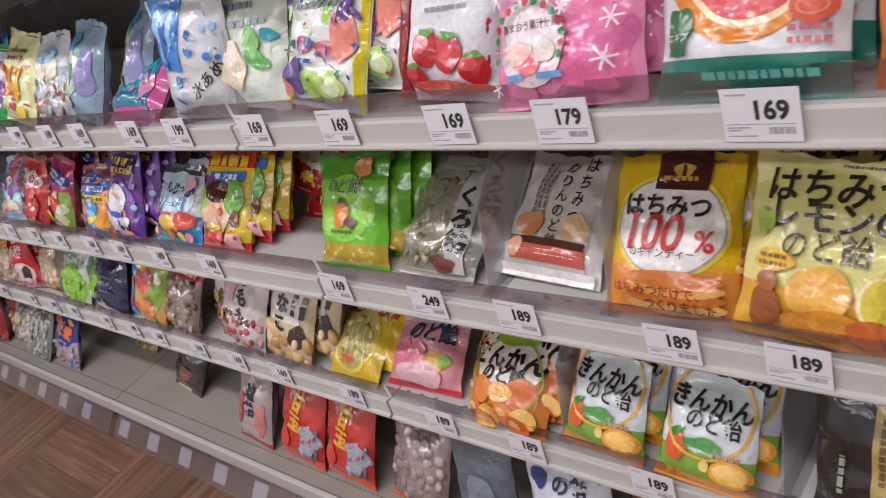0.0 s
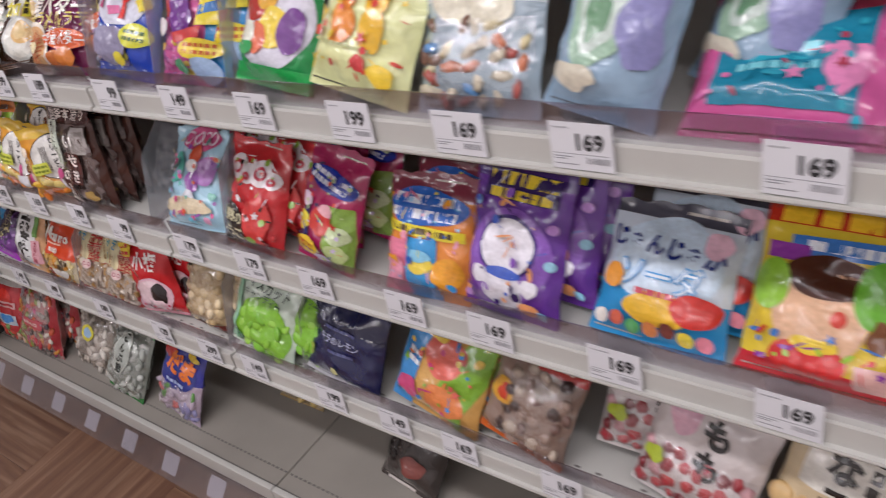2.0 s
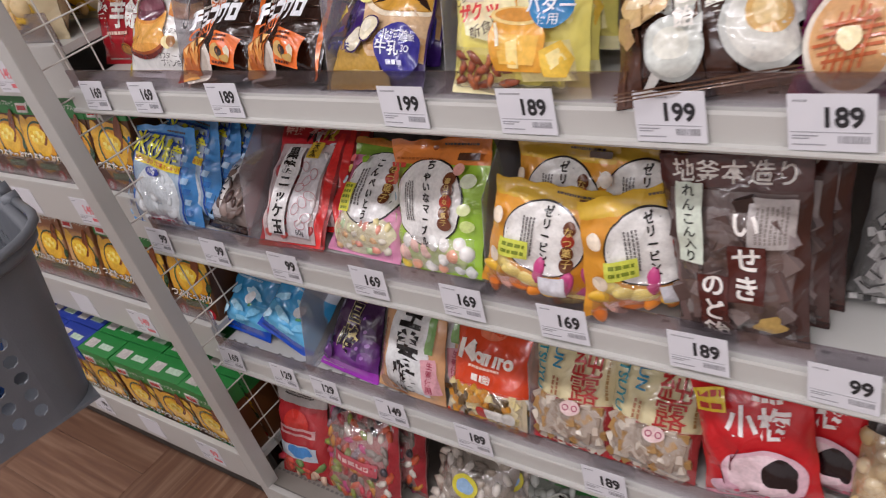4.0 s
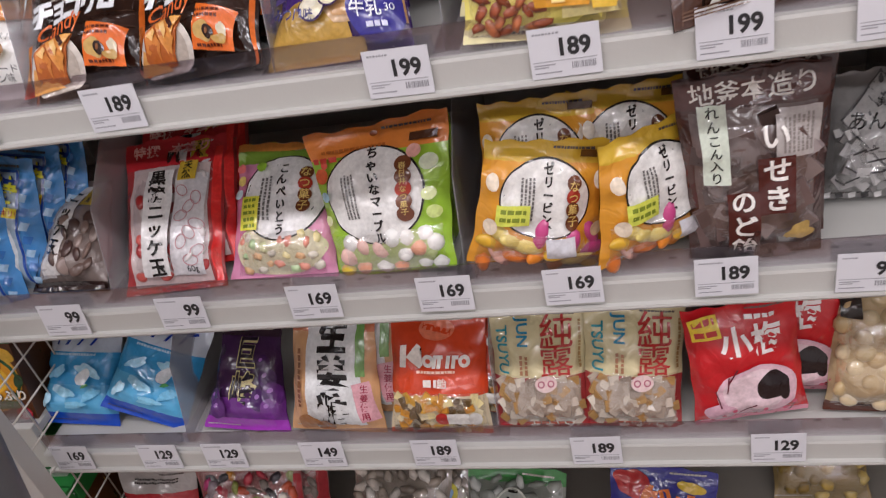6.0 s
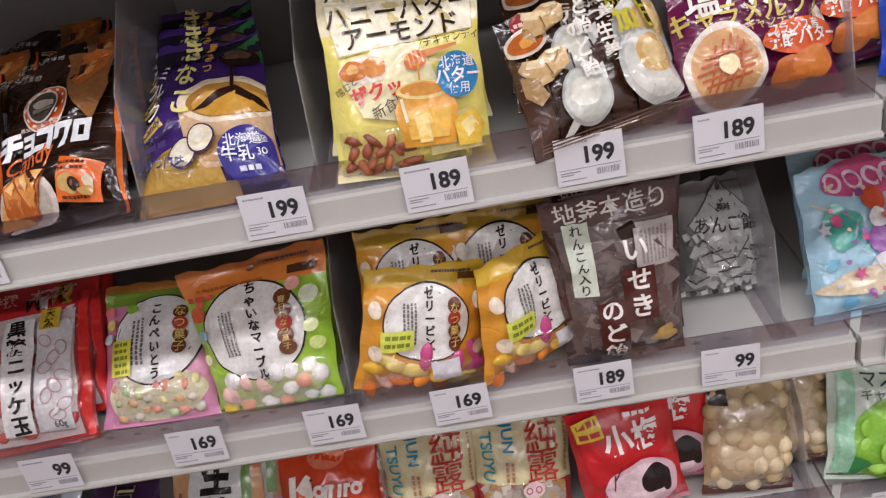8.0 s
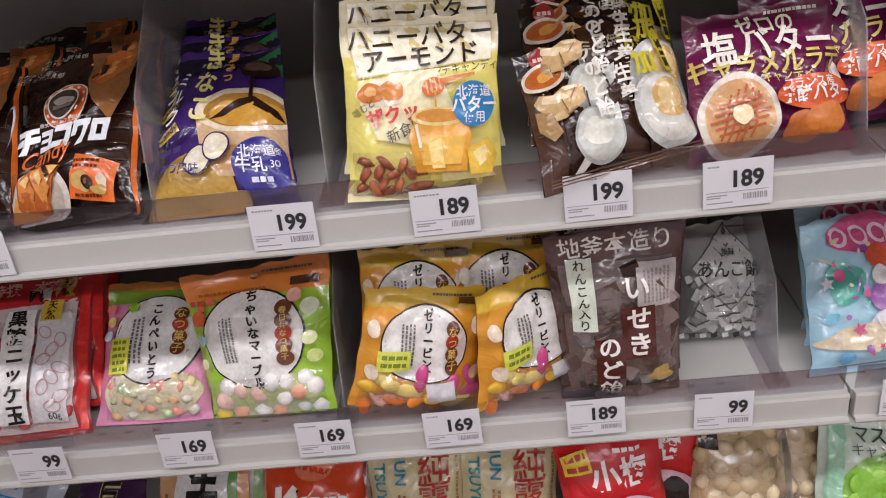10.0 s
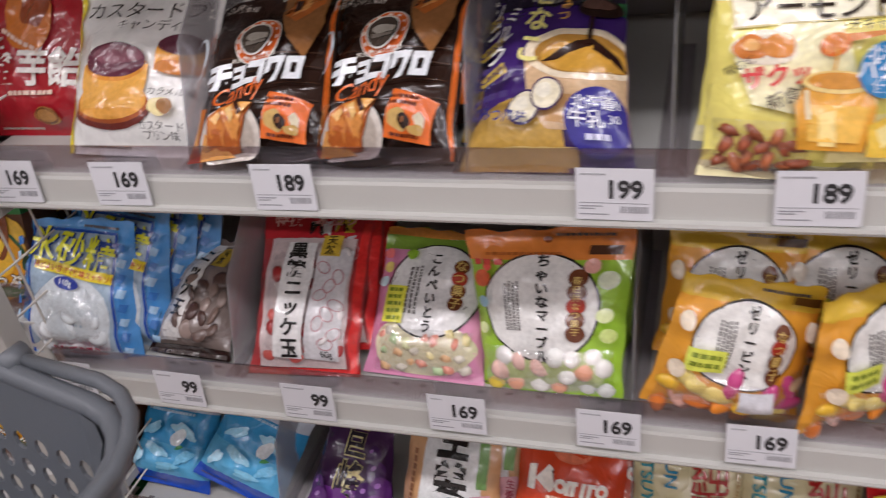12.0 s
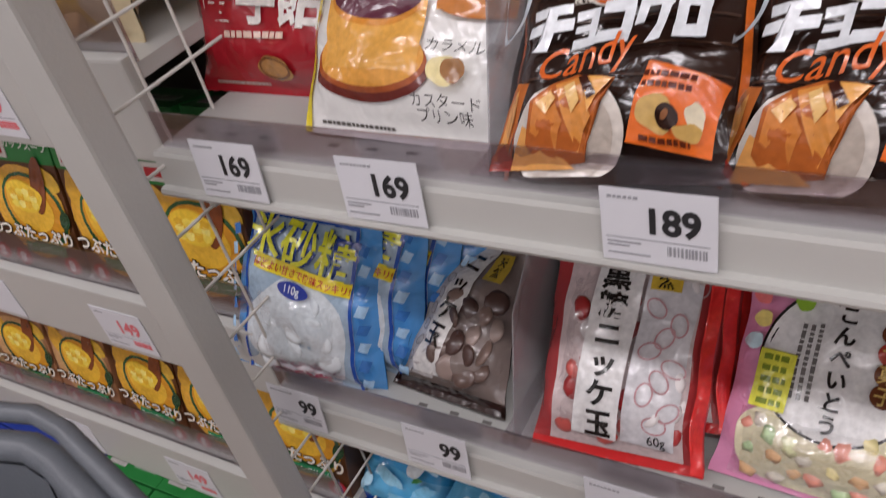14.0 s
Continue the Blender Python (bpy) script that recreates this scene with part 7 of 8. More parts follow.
b.behind((0.14, -0.008, 0.0, -1, 5), (0.012, 0.04, 0.0, 0, -4), (0.15, 0.04, 0.0, 0, 0))

b = Bag("black and gold throat candy bag with brush lettering", 3.13, 0.14, 0.17, "C", lean=17, body="24211f", seed=78, roll=3)
b.patch(0.18, 0.5, 0.5, 1.1, "b39a5e")
b.word("のど黒", 0.22, 0.5, 0.34, "141210", vertical=True, bold=0.05)
b.bars(0.0, 0.6, 0.5, 1, "6a5a34", 0.04, vertical=True)
b.patch(0.45, 0.86, 0.1, 0.2, "a82a24")
b.spot(-0.28, 0.12, 0.09, 0.07, "b98a6a", wob=0.1)
b.bars(-0.28, 0.4, 0.3, 1, "8f9a86", 0.04, vertical=True)

# ---- candy bags on the base deck ----
b = Bag("red and white assorted candy bag with clear foot", 0.135, 0.125, 0.19, "D", lean=22, body="b02e34", zones=((0.82, 1.0, "b9b2ae"),), seed=81, yaw=4)
b.bars(0.0, 0.9, 0.6, 2, "4a4442", 0.02)
b.spot(0.0, 0.64, 0.24, 0.2, "c8362e")
b.patch(0.0, 0.55, 0.7, 0.13, "cfa0a0")
b.patch(0.0, 0.55, 0.6, 0.05, "a82a34")
b.patch(0.0, 0.34, 0.74, 0.22, "b8c4d0")
b.spot(0.05, 0.35, 0.24, 0.09, "3f86c8", wob=0.2)
b.sweets(-0.4, 0.4, 0.05, 0.24, 0.08, ["c84a3a", "d8b8a0", "6a8a4a", "a82a3a"], 16, shape="bean", flat=0.5)

b = Bag("clear bag of assorted wrapped candies with red edges", 0.285, 0.17, 0.19, "D", lean=24, body="a06a68", zones=(), seed=82, depth=0.07)
b.sweets(-0.42, 0.42, 0.06, 0.92, 0.06, ["c98a3a", "b83a4a", "8a8078", "d8d0c4", "3f3a40", "c85a3a", "8f9a4a", "c03a7a", "9a8a92"], 90, shape="bean", flat=0.5)
b.patch(0.06, 0.5, 0.6, 0.13, "b8505a", rot=-4)
b.bars(0.06, 0.5, 0.5, 1, "dcb8b4", 0.05, rot=-4)
b.patch(0.47, 0.5, 0.08, 1.0, "a83038")
b.behind((0.02, 0.06, 0.0, 2, -8))

b = Bag("clear bag of beige wrapped candies with yellow oval", 0.495, 0.15, 0.16, "D", lean=34, body="8f857a", seed=83, depth=0.06, roll=6, back=0.02)
b.sweets(-0.42, 0.42, 0.06, 0.9, 0.075, ["a89c8e", "c8beb2", "7f7468", "d6d0c6"], 60, shape="bean", flat=0.5)
b.spot(0.0, 0.55, 0.17, 0.13, "c9bf3a")
b.spot(0.0, 0.55, 0.12, 0.08, "8fb0d0", wob=0.1)
b.behind((0.085, 0.04, 0.0, -12, -8))

b = Bag("clear kelp candy bag with white oval label and green foot", 0.665, 0.14, 0.17, "D", lean=38, body="7f857c", zones=((0.0, 0.06, "2f7a3a"), (0.9, 1.0, "3f8a46")), seed=84, roll=6, depth=0.055, back=-0.01)
b.sweets(-0.42, 0.42, 0.08, 0.88, 0.075, ["a5aaa2", "858b82", "c6cac4"], 60, shape="bean", flat=0.5)
b.spot(-0.02, 0.58, 0.22, 0.34, "d6dad0")
b.spot(-0.02, 0.58, 0.2, 0.32, "aab0a8")
b.word("こんぶ飴", -0.02, 0.58, 0.16, "1f221e", vertical=True, bold=0.03)

b = Bag("blue big ball candy bag with orange and yellow lettering", 0.86, 0.14, 0.17, "D", lean=30, body="b0a0b0", zones=((0.55, 1.0, "2b2f8c"),), seed=85, roll=8)
b.spot(0.0, 0.6, 0.42, 0.26, "25307f")
b.word("だま", 0.05, 0.7, 0.34, "d8702a", bold=0.06, rot=-10)
b.spot(-0.3, 0.85, 0.16, 0.12, "b83a3a", wob=0.2)
b.spot(0.26, 0.86, 0.14, 0.05, "d8b83a", rot=-10)
b.bars(0.0, 0.48, 0.4, 1, "a8b8e0", 0.05, rot=-4)
b.sweets(-0.42, 0.42, 0.08, 0.4, 0.075, ["b8a8b8", "c86a6a", "8a86b0", "d8d0d4", "5f9a4a"], 24, shape="bean", flat=0.5)

b = Bag("thin clear bag of amber candies lying at the back", 1.1, 0.13, 0.16, "D", lean=50, body="9a8458", seed=86, back=0.14, depth=0.05)
b.sweets(-0.42, 0.42, 0.06, 0.9, 0.09, ["b89a4a", "8f7434", "c9b06a"], 34, flat=0.5)

b = Bag("dark brown candy bag leaning on the base deck", 1.455, 0.13, 0.16, "D", lean=40, body="37302d", seed=87, roll=8, back=0.06, depth=0.05)
b.bars(-0.35, 0.5, 0.6, 2, "14100f", 0.07, vertical=True)
b.spot(0.1, 0.3, 0.2, 0.14, "7a3f38", wob=0.15)
b.patch(-0.1, 0.03, 0.5, 0.05, "b8b2ac")

b = Bag("white and red candy bag with black brush letters", 1.83, 0.12, 0.17, "D", lean=28, body="a89a9a", zones=((0.0, 0.08, "a02a34"),), seed=88, roll=6)
b.word("塩飴", 0.0, 0.62, 0.3, "1a1616", vertical=True, bold=0.04)
b.spot(-0.3, 0.5, 0.14, 0.3, "b04a5a", wob=0.15)
b.spot(0.32, 0.4, 0.12, 0.3, "c07a72", wob=0.15)
b.behind((-0.05, 0.05, 0.0, 4, 6))

b = Bag("red candy bag with yellow fire lettering", 2.0, 0.14, 0.175, "D", lean=28, body="b8302a", zones=((0.0, 0.1, "cf4a2c"),), seed=89, roll=6)
b.word("甘玉", -0.04, 0.66, 0.3, "d8a02e", vertical=True, bold=0.06, rot=-8)
b.spot(0.26, 0.36, 0.2, 0.22, "9fa4b0", wob=0.15)
b.sweets(0.05, 0.44, 0.16, 0.5, 0.07, ["a8a4ac", "c85a4a", "6a6a80"], 14, shape="bean", flat=0.5)
b.spot(-0.3, 0.3, 0.14, 0.2, "cf3f34", wob=0.1)
b.behind((0.15, 0.0, 0.0, -2, 0), (0.02, 0.05, 0.0, 0, -6))

b = Bag("clear pinkish bag of pale candies with orange foot", 2.335, 0.14, 0.17, "D", lean=30, body="8f7474", zones=((0.0, 0.07, "c05a2a"),), seed=90, roll=6)
b.sweets(-0.42, 0.42, 0.1, 0.9, 0.09, ["a08a88", "8a7074", "b8a8a2"], 36, flat=0.4)

b = Bag("white candy bag with navy lettering on the base deck", 2.68, 0.15, 0.2, "D", lean=14, body="c8ccd6", seed=91, roll=3)
b.word("の飴", 0.05, 0.86, 0.2, "1f2a4a", bold=0.04)
b.spot(-0.32, 0.86, 0.1, 0.12, "2a3f7a", wob=0.1)
b.spot(0.0, 0.4, 0.3, 0.3, "8fa0c0", wob=0.1)
b = Bag("slate grey candy bag on the base deck", 2.52, 0.13, 0.19, "D", lean=18, body="5a626c", seed=92, roll=-3)
b.spot(0.0, 0.5, 0.25, 0.3, "7a8490", wob=0.1)
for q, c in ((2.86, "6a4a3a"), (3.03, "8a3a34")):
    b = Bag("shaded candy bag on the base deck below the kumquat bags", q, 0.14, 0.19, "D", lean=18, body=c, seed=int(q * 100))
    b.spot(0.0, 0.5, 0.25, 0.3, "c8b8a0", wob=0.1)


# ---- clear shelf dividers ----
def divider(x, row, h=0.17, deep=0.3, yaw=0):
    y, z = REST[row]
    vs = [(0.0, 0.022, 0.0), (0.0, 0.06, h * 0.62), (0.0, 0.15, h), (0.0, deep, h), (0.0, deep, 0.0)]
    ring = [(a, b2) for _, a, b2 in vs[:5]]
    verts = [(s, a, b2) for s in (-0.0006, 0.0006) for a, b2 in ring]
    faces = [tuple(range(5)), tuple(range(5, 10))[::-1]] + [(i, (i + 1) % 5, (i + 1) % 5 + 5, i + 5) for i in range(5)]
    root = new("shelf_divider")
    root.matrix_basis = pose(x, 0, z, 0, 0, yaw)
    link("sheet", verts, faces, HAZE, root).visible_shadow = False
    part("foot", box(bmesh.new(), -0.012, 0.012, 0.02, deep, 0.0006, 0.0016), CLEAR, root).visible_shadow = False
    return tagged(root, "clear plastic divider standing between candy bags on the shelf", "shelf divider", group="shelf dividers")


for x, r in ((0.305, "A"), (0.565, "A"), (0.725, "A"), (1.19, "A"), (1.345, "A"), (1.49, "A"), (2.26, "A"), (2.41, "A"), (0.275, "B"), (0.695, "B"), (1.14, "B"), (1.33, "B"), (2.72, "B"), (2.885, "B"), (0.265, "C"), (0.69, "C"), (1.18, "C"), (1.37, "C"), (2.74, "C"), (2.9, "C"), (3.03, "C")):
    divider(x, r)


# ---- the soup gondola beyond the wire frame ----
SOUP = {"S1": 1.035, "S2": 0.774, "S3": 0.503}
SX0, SX1 = -1.5, 0.036


def soup_shelf(top, fy):
    root = new("shelf")
    tagged(root, "off-white steel shelf with price strip, carrying soup boxes", "shelf", group="soup shelves")
    part("board", box(bmesh.new(), SX0, SX1, fy + 0.012, BACK, top - 0.055, top - 0.043), WHITE_STEEL, root)
    part("front_lip", box(bmesh.new(), SX0, SX1, fy, fy + 0.0118, top - 0.12, top - 0.035, bevel=0.003), WHITE_STEEL, root)
    f = part("clear_fence", box(bmesh.new(), SX0, SX1, fy + 0.0125, fy + 0.0145, top - 0.043, top + 0.008), FENCE, root, "clear plastic fence strip")
    f.visible_shadow = False
    return root


for s, top in SOUP.items():
    soup_shelf(top, 0.02)
tagged(boxed("back_panel", (SX0, 0.058, BACK, BACK + 0.02, 0.1, 1.42), GREY_STEEL), "grey steel back panel behind the soup shelves", "panel", kind="structure")
SB = new("base_deck")
tagged(SB, "off-white steel base deck under the soup boxes", "shelf base", group="gondola bases")
part("deck", box(bmesh.new(), SX0, 0.04, -0.043, BACK, 0.165, 0.177), WHITE_STEEL, SB)
part("front_lip", box(bmesh.new(), SX0, 0.038, -0.055, -0.0432, 0.135, 0.215, bevel=0.004), WHITE_STEEL, SB)
part("kick_plate", box(bmesh.new(), SX0, 0.03, -0.005, 0.005, 0.0, 0.1645), KICK, SB)
for k in range(7):
    price_tag("", -0.11 - k * 0.2, "99", yz=(-0.0562, 0.15), tilt=0, red=k % 3 == 0, w=0.07, h=0.05, blank=k % 3 == 1)
for s, top in SOUP.items():
    for k in range(6):
        price_tag("", -0.2 - k * 0.22 - (0.05 if s == "S3" else 0), "149", yz=(0.0188, top - 0.112), tilt=0, red=k % 2 == 0, w=0.075, h=0.055, blank=k % 2 == 1)


def soup_box(front, top, accent, label, w=0.098, h=0.145, d=0.046):
    root = new("soup_box")
    tagged(root, label, "soup box", group="soup boxes")
    part("carton", box(bmesh.new(), -w / 2, w / 2, 0, d, 0, h, bevel=0.0015), surface("carton_" + front, lin(front), rough=0.38, vary=0.1, scale=60, coat=0.15), root)
    part("lid", box(bmesh.new(), -w / 2 - 0.0004, w / 2 + 0.0004, -0.0004, d + 0.0004, h - 0.034, h + 0.0006, bevel=0.001), surface("carton_" + top, lin(top), rough=0.38, vary=0.1, scale=60, coat=0.15), root, "coloured box top")

    def flat(name, cx, cz, rx, rz, col, wob=0.0, seg=20, lift=1, rot=0.0):
        vs = [(cx, -0.0004 - 0.0003 * lift, cz)]
        for k in range(seg):
            t = 2 * math.pi * k / seg
            f = 1 + wob * (math.sin(3 * t + cx * 90) + 0.6 * math.sin(5 * t + cz * 70))
            px, pz = rx * f * math.cos(t), rz * f * math.sin(t)
            c, s = math.cos(radians(rot)), math.sin(radians(rot))
            vs.append((cx + c * px - s * pz, -0.0004 - 0.0003 * lift, cz + s * px + c * pz))
        link(name, vs, [(0, k + 1, (k + 1) % seg + 1) for k in range(seg)], ink(col), root)
    part("top_badge", box(bmesh.new(), -0.04, -0.012, 0.01, 0.03, h + 0.0007, h + 0.0012), ink("c8c2bc"), root)
    part("top_title", box(bmesh.new(), 0.0, 0.036, 0.014, 0.026, h + 0.0007, h + 0.0012), ink("b8d0b8"), root)
    part("brand_badge", box(bmesh.new(), -0.04, -0.008, -0.0016, -0.0006, h - 0.03, h - 0.014), ink("d8d2cc"), root)
    part("brand_bar", box(bmesh.new(), -0.036, -0.012, -0.0022, -0.0017, h - 0.026, h - 0.018), ink("b8343a"), root)
    def word(text, cx, cz, size, col, lift, rot=0.0, bold=0.02):
        vs, fs = glyphs(text, bold)
        c, q = math.cos(radians(rot)), math.sin(radians(rot))
        link("lettering", [(cx + (c * a - q * e) * size, -0.0004 - 0.0003 * lift, cz + (q * a + c * e) * size) for a, e in vs], fs, ink(col), root)
    word("カップスープ", 0.02, h - 0.016, 0.0095, "e6ece2", 5, rot=-3, bold=0.02)
    flat("field", 0.0, 0.062, 0.047, 0.048, accent, lift=1, wob=0.02)
    flat("corn", -0.03, 0.09, 0.014, 0.02, "dba83a", lift=2, wob=0.08, rot=18)
    flat("corn", 0.036, 0.095, 0.011, 0.014, "e0b440", lift=2, wob=0.12, rot=30)
    flat("pot_rim", 0.006, 0.064, 0.041, 0.037, "2f5a36", lift=3, rot=-30)
    flat("soup", 0.006, 0.065, 0.037, 0.032, "d8962a", lift=4, rot=-30)
    flat("soup", 0.002, 0.068, 0.03, 0.025, "e6b438", lift=5, wob=0.03, rot=-30)
    flat("spoon", 0.022, 0.09, 0.009, 0.03, "7a3f1c", lift=6, rot=-14)
    flat("ladle", 0.0, 0.078, 0.022, 0.016, "ecc53a", lift=7, wob=0.08, rot=-12)
    for q in range(12):
        flat("corn_kernel", -0.014 + 0.0085 * (q % 4), 0.07 + 0.006 * (q // 4), 0.0046, 0.0042, ("f2d858", "f6e47c", "e0b030")[q % 3], lift=8, wob=0.1)
    flat("pot_ear", 0.044, 0.058, 0.006, 0.01, "24482c", lift=6, rot=-20)
    word("つぶたっぷり", 0.0, 0.04, 0.0165, "3a2412", 9, rot=-2, bold=0.085)
    word("つぶたっぷり", 0.0, 0.04, 0.0165, "efe9dc", 10, rot=-2, bold=0.03)
    part("variety_plaque", box(bmesh.new(), -0.018, 0.034, -0.0034, -0.0028, 0.02, 0.03), ink("2f8a5a"), root)
    word("コーンクリーム", 0.008, 0.025, 0.0072, "e3ece4", 11, bold=0.01)
    for q in (-0.03, 0.036):
        flat("count_badge", q, 0.011, 0.0105, 0.0092, "c0303a", lift=6)
        word("8", q, 0.011, 0.015, "f0e6e0", 8, bold=0.05)
    return root


G = soup_box("5a3418", "2a7f3c", "e0a83c", "green and yellow corn soup box standing on the shelf")
BL = soup_box("a8845a", "2a3f96", "c9a878", "tan soup box with a blue top on the shelf")
OR = soup_box("b8793a", "b86a2c", "d8b87a", "orange soup box standing on the shelf")
PAN = soup_box("9a6a48", "8a5a3c", "c99a6a", "brown potage soup box standing on the shelf")
used = set()


def stock(proto, x, y, z, tilt=-8, yaw=0):
    m = pose(x, y, z, tilt, 0, yaw)
    if proto not in used:
        used.add(proto)
        proto.matrix_basis = m @ Matrix.Diagonal((1.2, 1.2, 1.1, 1))
    else:
        copy_thing(proto, m)


rs = random.Random(5)
for s, z in (("S2", 0.731), ("S3", 0.46), ("B", 0.177)):
    for k in range(10):
        x = -0.03 - k * 0.121
        fy = 0.04 if s != "B" else -0.038
        kind = {"S2": (G if k < 7 else PAN), "S3": (G if k < 3 else (PAN if k < 5 else (BL if k < 8 else OR))), "B": (G if k < 4 else (BL if k < 7 else OR))}[s]
        for deep in range(4 if s == "B" else 2):
            stock(kind, x + rs.uniform(-0.002, 0.002), fy + deep * 0.058 + rs.uniform(0, 0.003), z, tilt=0 if s == "B" else rs.uniform(-15, -12), yaw=rs.uniform(-2, 2))


def bread_pack(x, y, z, w, h, c, lab):
    bag = Bag(lab, x, w, h, "A", lean=12, depth=0.07, body=c, seed=int(-x * 100) + 300, name="snack_pack", back=y - REST["A"][0], lift=z - REST["A"][1])
    bag.root["category"], bag.root["group"] = "snack pack", "snack packs"
    bag.sweets(-0.4, 0.4, 0.1, 0.85, 0.13, ["c9a468", "b88d52", "d9c08e"], 14, sub=2, flat=0.5)
    bag.patch(0, 0.2, 0.7, 0.3, "d9b23a")
    bag.bars(0, 0.2, 0.5, 2, "8a4a20", 0.05)
    return bag


for k, c in enumerate(("dccba4", "dfd0ae", "dccb94", "e2dac6", "dccaa6", "d9c486")):
    bread_pack(-0.06 - k * 0.16, 0.06, 0.992, 0.15, 0.17, c, "clear pack of golden croutons on the shelf").behind((0.0, 0.08, 0.0, 0, 0))


# ---- shopping basket in a cart ----
def basket(cx, cy, rim, yaw, lx=0.32, ly=0.44, h=0.18):
    root = new("shopping_basket")
    root.matrix_basis = pose(cx, cy, rim, 0, 0, yaw)
    tagged(root, "grey plastic shopping basket with holes, resting in a cart", "basket")
    t = 0.0025
    hx, hy, bx, by = lx / 2, ly / 2, lx / 2 - 0.02, ly / 2 - 0.03

    def rounded(ax, ay, r, n=5):
        pts = []
        for sx, sy, a0 in ((1, 1, 0), (-1, 1, 90), (-1, -1, 180), (1, -1, 270)):
            for k in range(n + 1):
                a = radians(a0 + 90 * k / n)
                pts.append((sx * (ax - r) + r * math.cos(a), sy * (ay - r) + r * math.sin(a)))
        return pts

    # pierced walls: each side is a sheet with real holes
    def wall(p0, p1, q0, q1, cols, rows):
        """p: upper ends, q: lower ends."""
        p0, p1, q0, q1 = map(Vector, (p0, p1, q0, q1))
        verts, faces = [], []
        nrm = (p1 - p0).cross(q0 - p0).normalized() * t

        def at(u, v):
            return (p0.lerp(p1, u)).lerp(q0.lerp(q1, u), v)

        def quad(u0, u1, v0, v1):
            b = len(verts)
            for o in (Vector((0, 0, 0)), nrm):
                verts.extend(at(u, v) + o for u, v in ((u0, v0), (u1, v0), (u1, v1), (u0, v1)))
            faces.extend(((b, b + 1, b + 2, b + 3), (b + 7, b + 6, b + 5, b + 4)))
        vt, vb = 0.2, 0.93
        quad(0, 1, 0, vt)
        quad(0, 1, vb, 1)
        for j in range(rows):
            for i in range(cols):
                u0, u1 = i / cols, (i + 1) / cols
                v0, v1 = vt + (vb - vt) * j / rows, vt + (vb - vt) * (j + 1) / rows
                b = len(verts)
                cu, cv, ru, rv, n = (u0 + u1) / 2, (v0 + v1) / 2, (u1 - u0) * 0.3, (v1 - v0) * 0.34, 12
                outer = [(u1, cv), (u1, v1), (cu, v1), (u0, v1), (u0, cv), (u0, v0), (cu, v0), (u1, v0)]
                for o in (Vector((0, 0, 0)), nrm):
                    verts.extend(at(u, v) + o for u, v in outer)
                    verts.extend(at(cu + ru * math.cos(k * math.pi / 4), cv + rv * math.sin(k * math.pi / 4)) + o for k in range(8))
                for k in range(8):
                    k2 = (k + 1) % 8
                    faces.append((b + k, b + k2, b + 8 + k2, b + 8 + k))
                    faces.append((b + 16 + k, b + 24 + k, b + 24 + k2, b + 16 + k2))
                    faces.append((b + 8 + k, b + 8 + k2, b + 24 + k2, b + 24 + k))
        return verts, faces

    R = 0.06
    top, low = rounded(hx, hy, R), rounded(bx, by, R * 0.7)
    for k in range(4):
        i, j = 6 * k + 5, (6 * k + 6) % 24
        vs, fs = wall((*top[i], 0), (*top[j], 0), (*low[i], -h), (*low[j], -h), 9 if k % 2 == 0 else 13, 6)
        link("side_wall", vs, fs, BASKET, root)
        vs, fs = [], []
        for q in range(6):
            a, d = top[6 * k + q], low[6 * k + q]
            vs += [(*a, 0), (*d, -h), (a[0] * 0.985, a[1] * 0.985, 0), (d[0] * 0.985, d[1] * 0.985, -h)]
        for q in range(5):
            m = 4 * q
            fs += [(m, m + 4, m + 5, m + 1), (m + 2, m + 3, m + 7, m + 6)]
        link("corner_wall", vs, fs, BASKET, root, smooth=True)
    part("bottom", box(bmesh.new(), -bx, bx, -by, by, -h - 0.004, -h), BASKET, root)
    tube("rim", [(x, y, 0.0) for x, y in rounded(hx + 0.004, hy + 0.004, R)], 0.0075, BASKET, root, sides=10, closed=True, label="rolled basket rim")
    outer = rounded(hx + 0.014, hy + 0.014, R + 0.01)
    for sx in (1, -1):
        arc = [q for q in outer if q[0] * sx > 0.03]
        arc.sort(key=lambda q: math.atan2(q[1], q[0] * sx))
        bow = [(sx * 0.025, arc[0][1], 0.004)] + [(x, y, 0.012) for x, y in arc] + [(sx * 0.025, arc[-1][1], 0.004)]
        tube("handle", bow, 0.0048, BASKET, root, sides=10, label="folded basket handle")
        for sy in (1, -1):
            tube("hinge", [(sx * 0.022, sy * (hy + 0.002), 0.006), (sx * 0.022, sy * (hy + 0.02), 0.006)], 0.008, BASKET, root, sides=14)
    return root


BKX, BKY, BKZ, BKYAW = 0.255, -0.462, 0.938, -14
basket(BKX, BKY, BKZ, BKYAW)
cart = new("shopping_cart")
cart.matrix_basis = pose(BKX, BKY, 0, 0, 0, BKYAW)
tagged(cart, "grey steel shopping cart frame carrying the basket", "cart")
CH = surface("grey_painted_tube", (0.3, 0.31, 0.32), rough=0.3, metal=0.6, vary=0.05)
zt = BKZ - 0.1925
for sy in (-0.14, -0.04):
    tube("support_rail", [(-0.08, sy, zt), (0.08, sy, zt)], 0.008, CH, cart)
    tube("leg", [(-0.07, sy, zt), (-0.06, sy, 0.5), (-0.07, sy, 0.08)], 0.01, CH, cart)
    tube("floor_rail", [(-0.08, sy, 0.08), (0.09, sy, 0.08)], 0.01, CH, cart)
    for sx in (-0.07, 0.08):
        w = tube("wheel", [(sx, sy - 0.012, 0.035), (sx, sy + 0.012, 0.035)], 0.035, KICK, cart, sides=16)
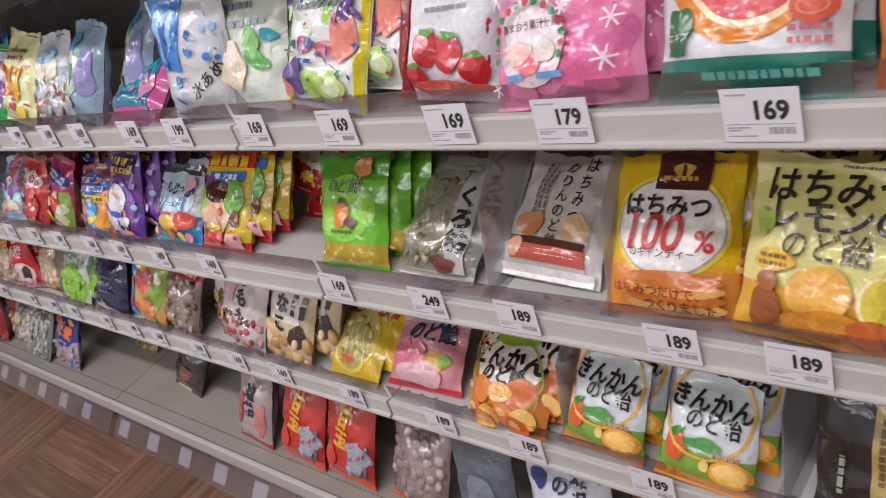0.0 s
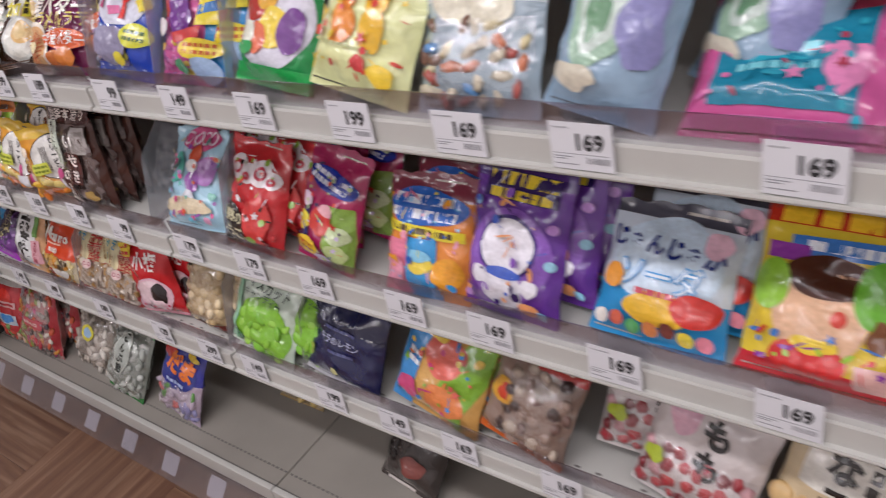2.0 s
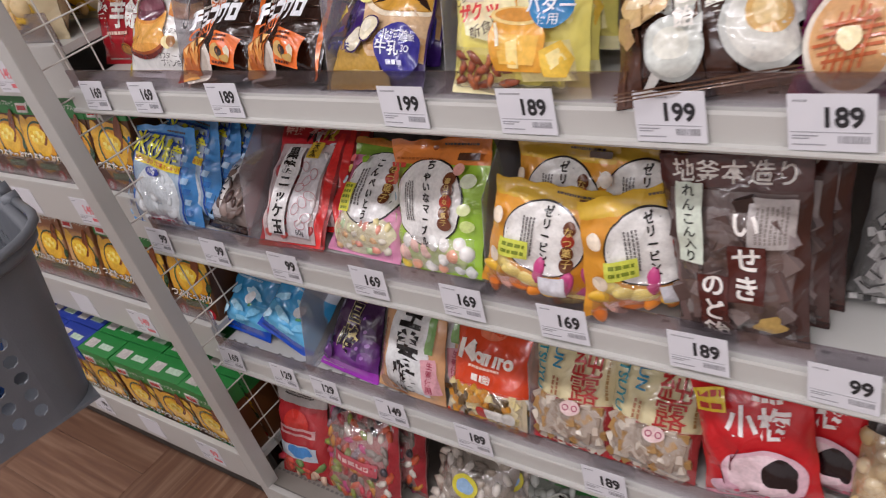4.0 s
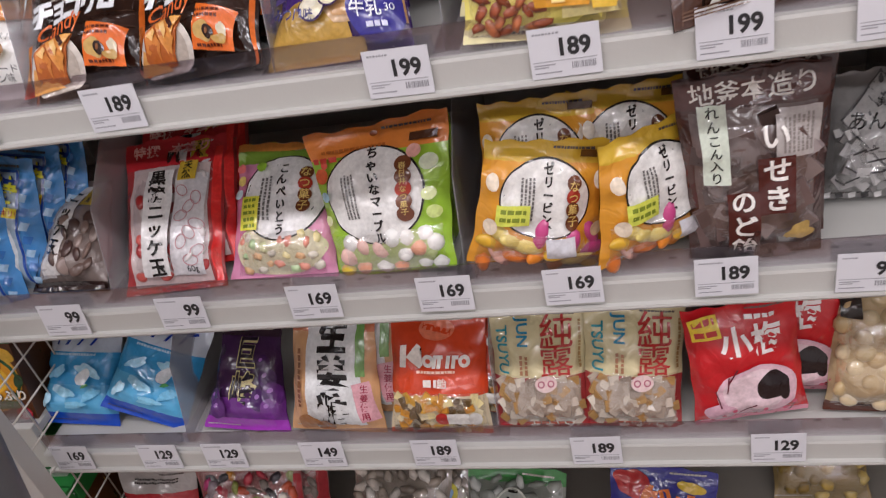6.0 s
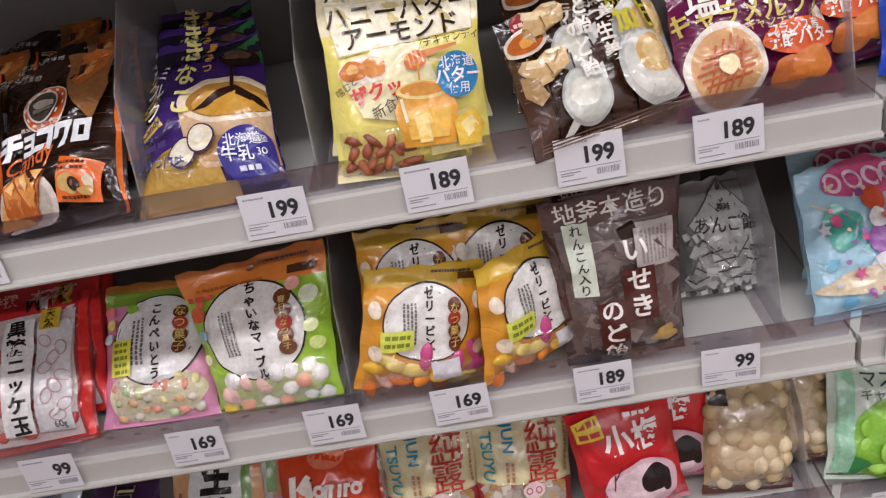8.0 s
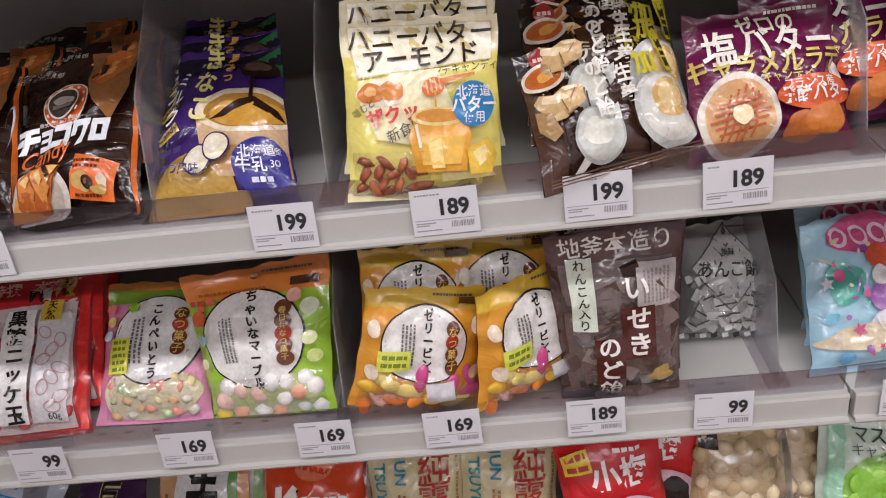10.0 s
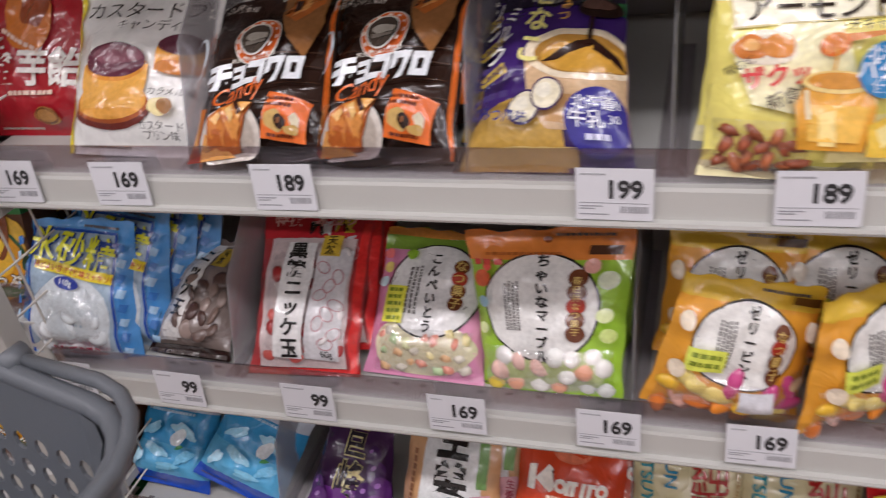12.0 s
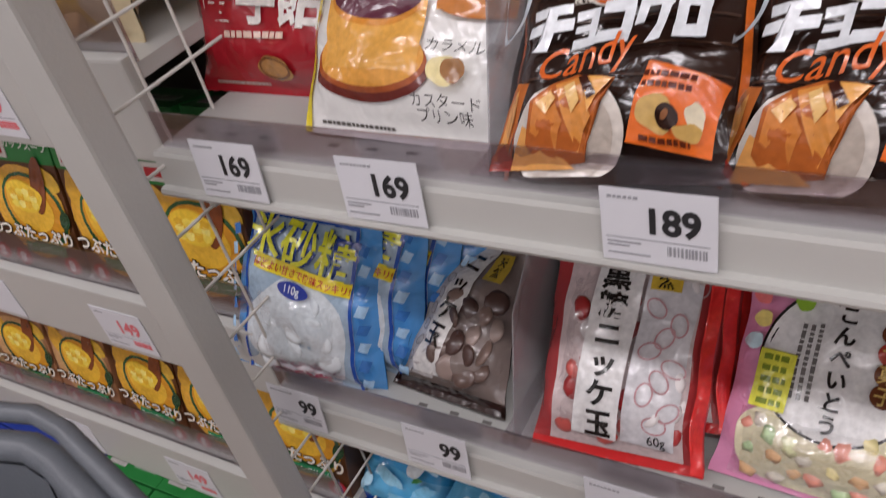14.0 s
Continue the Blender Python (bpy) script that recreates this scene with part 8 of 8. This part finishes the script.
for sx in (-0.08, 0.08):
    tube("cross_bar", [(sx, -0.14, zt), (sx, 0.1, zt)], 0.008, CH, cart)
# snacks in the basket
for k, (dx, dy, rot, c) in enumerate(((-0.02, 0.02, 20, "2f6fd0"), (0.04, -0.08, -10, "2f6fd0"), (-0.03, -0.12, 30, "7fc0e0"))):
    p = Bag("blue snack bag with a red and yellow badge in the basket", 0, 0.1, 0.115, "A", body=c, seed=400 + k, name="snack_bag", depth=0.05)
    p.spot(0, 0.5, 0.34, 0.26, "c8332a")
    p.spot(0, 0.5, 0.3, 0.22, "e3c23a")
    p.bars(0, 0.5, 0.44, 1, "c8332a", 0.1)
    p.patch(0.2, 0.88, 0.3, 0.1, "d8d8dc", rot=20)
    p.root["category"], p.root["group"] = "snack bag", "snacks in the basket"
    p.root.matrix_basis = pose(BKX, BKY, 0, 0, 0, BKYAW) @ pose(dx + 0.03, dy + 0.06, BKZ - 0.178, -30, rot * 0.4, rot)

# ---- ceiling fittings ----
# fittings of the -2.55 row only house the added fill lamps
for lx in (-1.6, 1.0, 3.6):
    for ly in LAMP_ROWS:
        f = new("ceiling_light")
        tagged(f, "long white ceiling light fitting, out of view over the aisle", "ceiling light", group="ceiling lights")
        part("housing", box(bmesh.new(), lx - 1.2, lx + 1.2, ly - 0.1, ly + 0.1, 2.86, 3.0, bevel=0.006), WHITE_STEEL, f)
        part("end_cap", box(bmesh.new(), lx - 1.22, lx - 1.2, ly - 0.1, ly + 0.1, 2.84, 3.0), WHITE_STEEL, f)
        part("end_cap", box(bmesh.new(), lx + 1.2, lx + 1.22, ly - 0.1, ly + 0.1, 2.84, 3.0), WHITE_STEEL, f)

# ---- floor strips: blocks of parallel strips, turned block by block ----
BLK, NST = 0.42, 3
strip = bpy.data.meshes.new("floor_strip")
bmq = bmesh.new()
sw = BLK / NST
box(bmq, -BLK / 2 + 0.0004, BLK / 2 - 0.0004, -sw / 2 + 0.0004, sw / 2 - 0.0004, -0.0038, 0.0)
bmq.to_mesh(strip)
bmq.free()
strip.materials.append(FLOOR)
for i in range(-8, 8):
    for j in range(-3, 1):
        bxc, byc = -0.2 + i * BLK, -0.16 + j * BLK
        if bxc < -2.2 or bxc > 2.6:
            continue
        for k in range(NST):
            o = (k - (NST - 1) / 2) * sw
            ob = new("floor_strip", strip)
            ob.parent = FLOOR_OB
            ob.matrix_basis = pose(bxc, byc + o, 0) if (i + j) % 2 else pose(bxc + o, byc, 0, 0, 0, 90)
rest_bm = bmesh.new()
for x0, x1, y0, y1 in ((-4.5, -2.36, -3.6, 1.2), (2.5, 6.5, -3.6, 1.2), (-2.36, 2.5, -3.6, -1.42), (-2.36, 2.5, 0.02, 1.2)):
    box(rest_bm, x0, x1, y0, y1, -0.0039, -0.0006)
r = part("floor_sheet", rest_bm, FLOOR, FLOOR_OB)
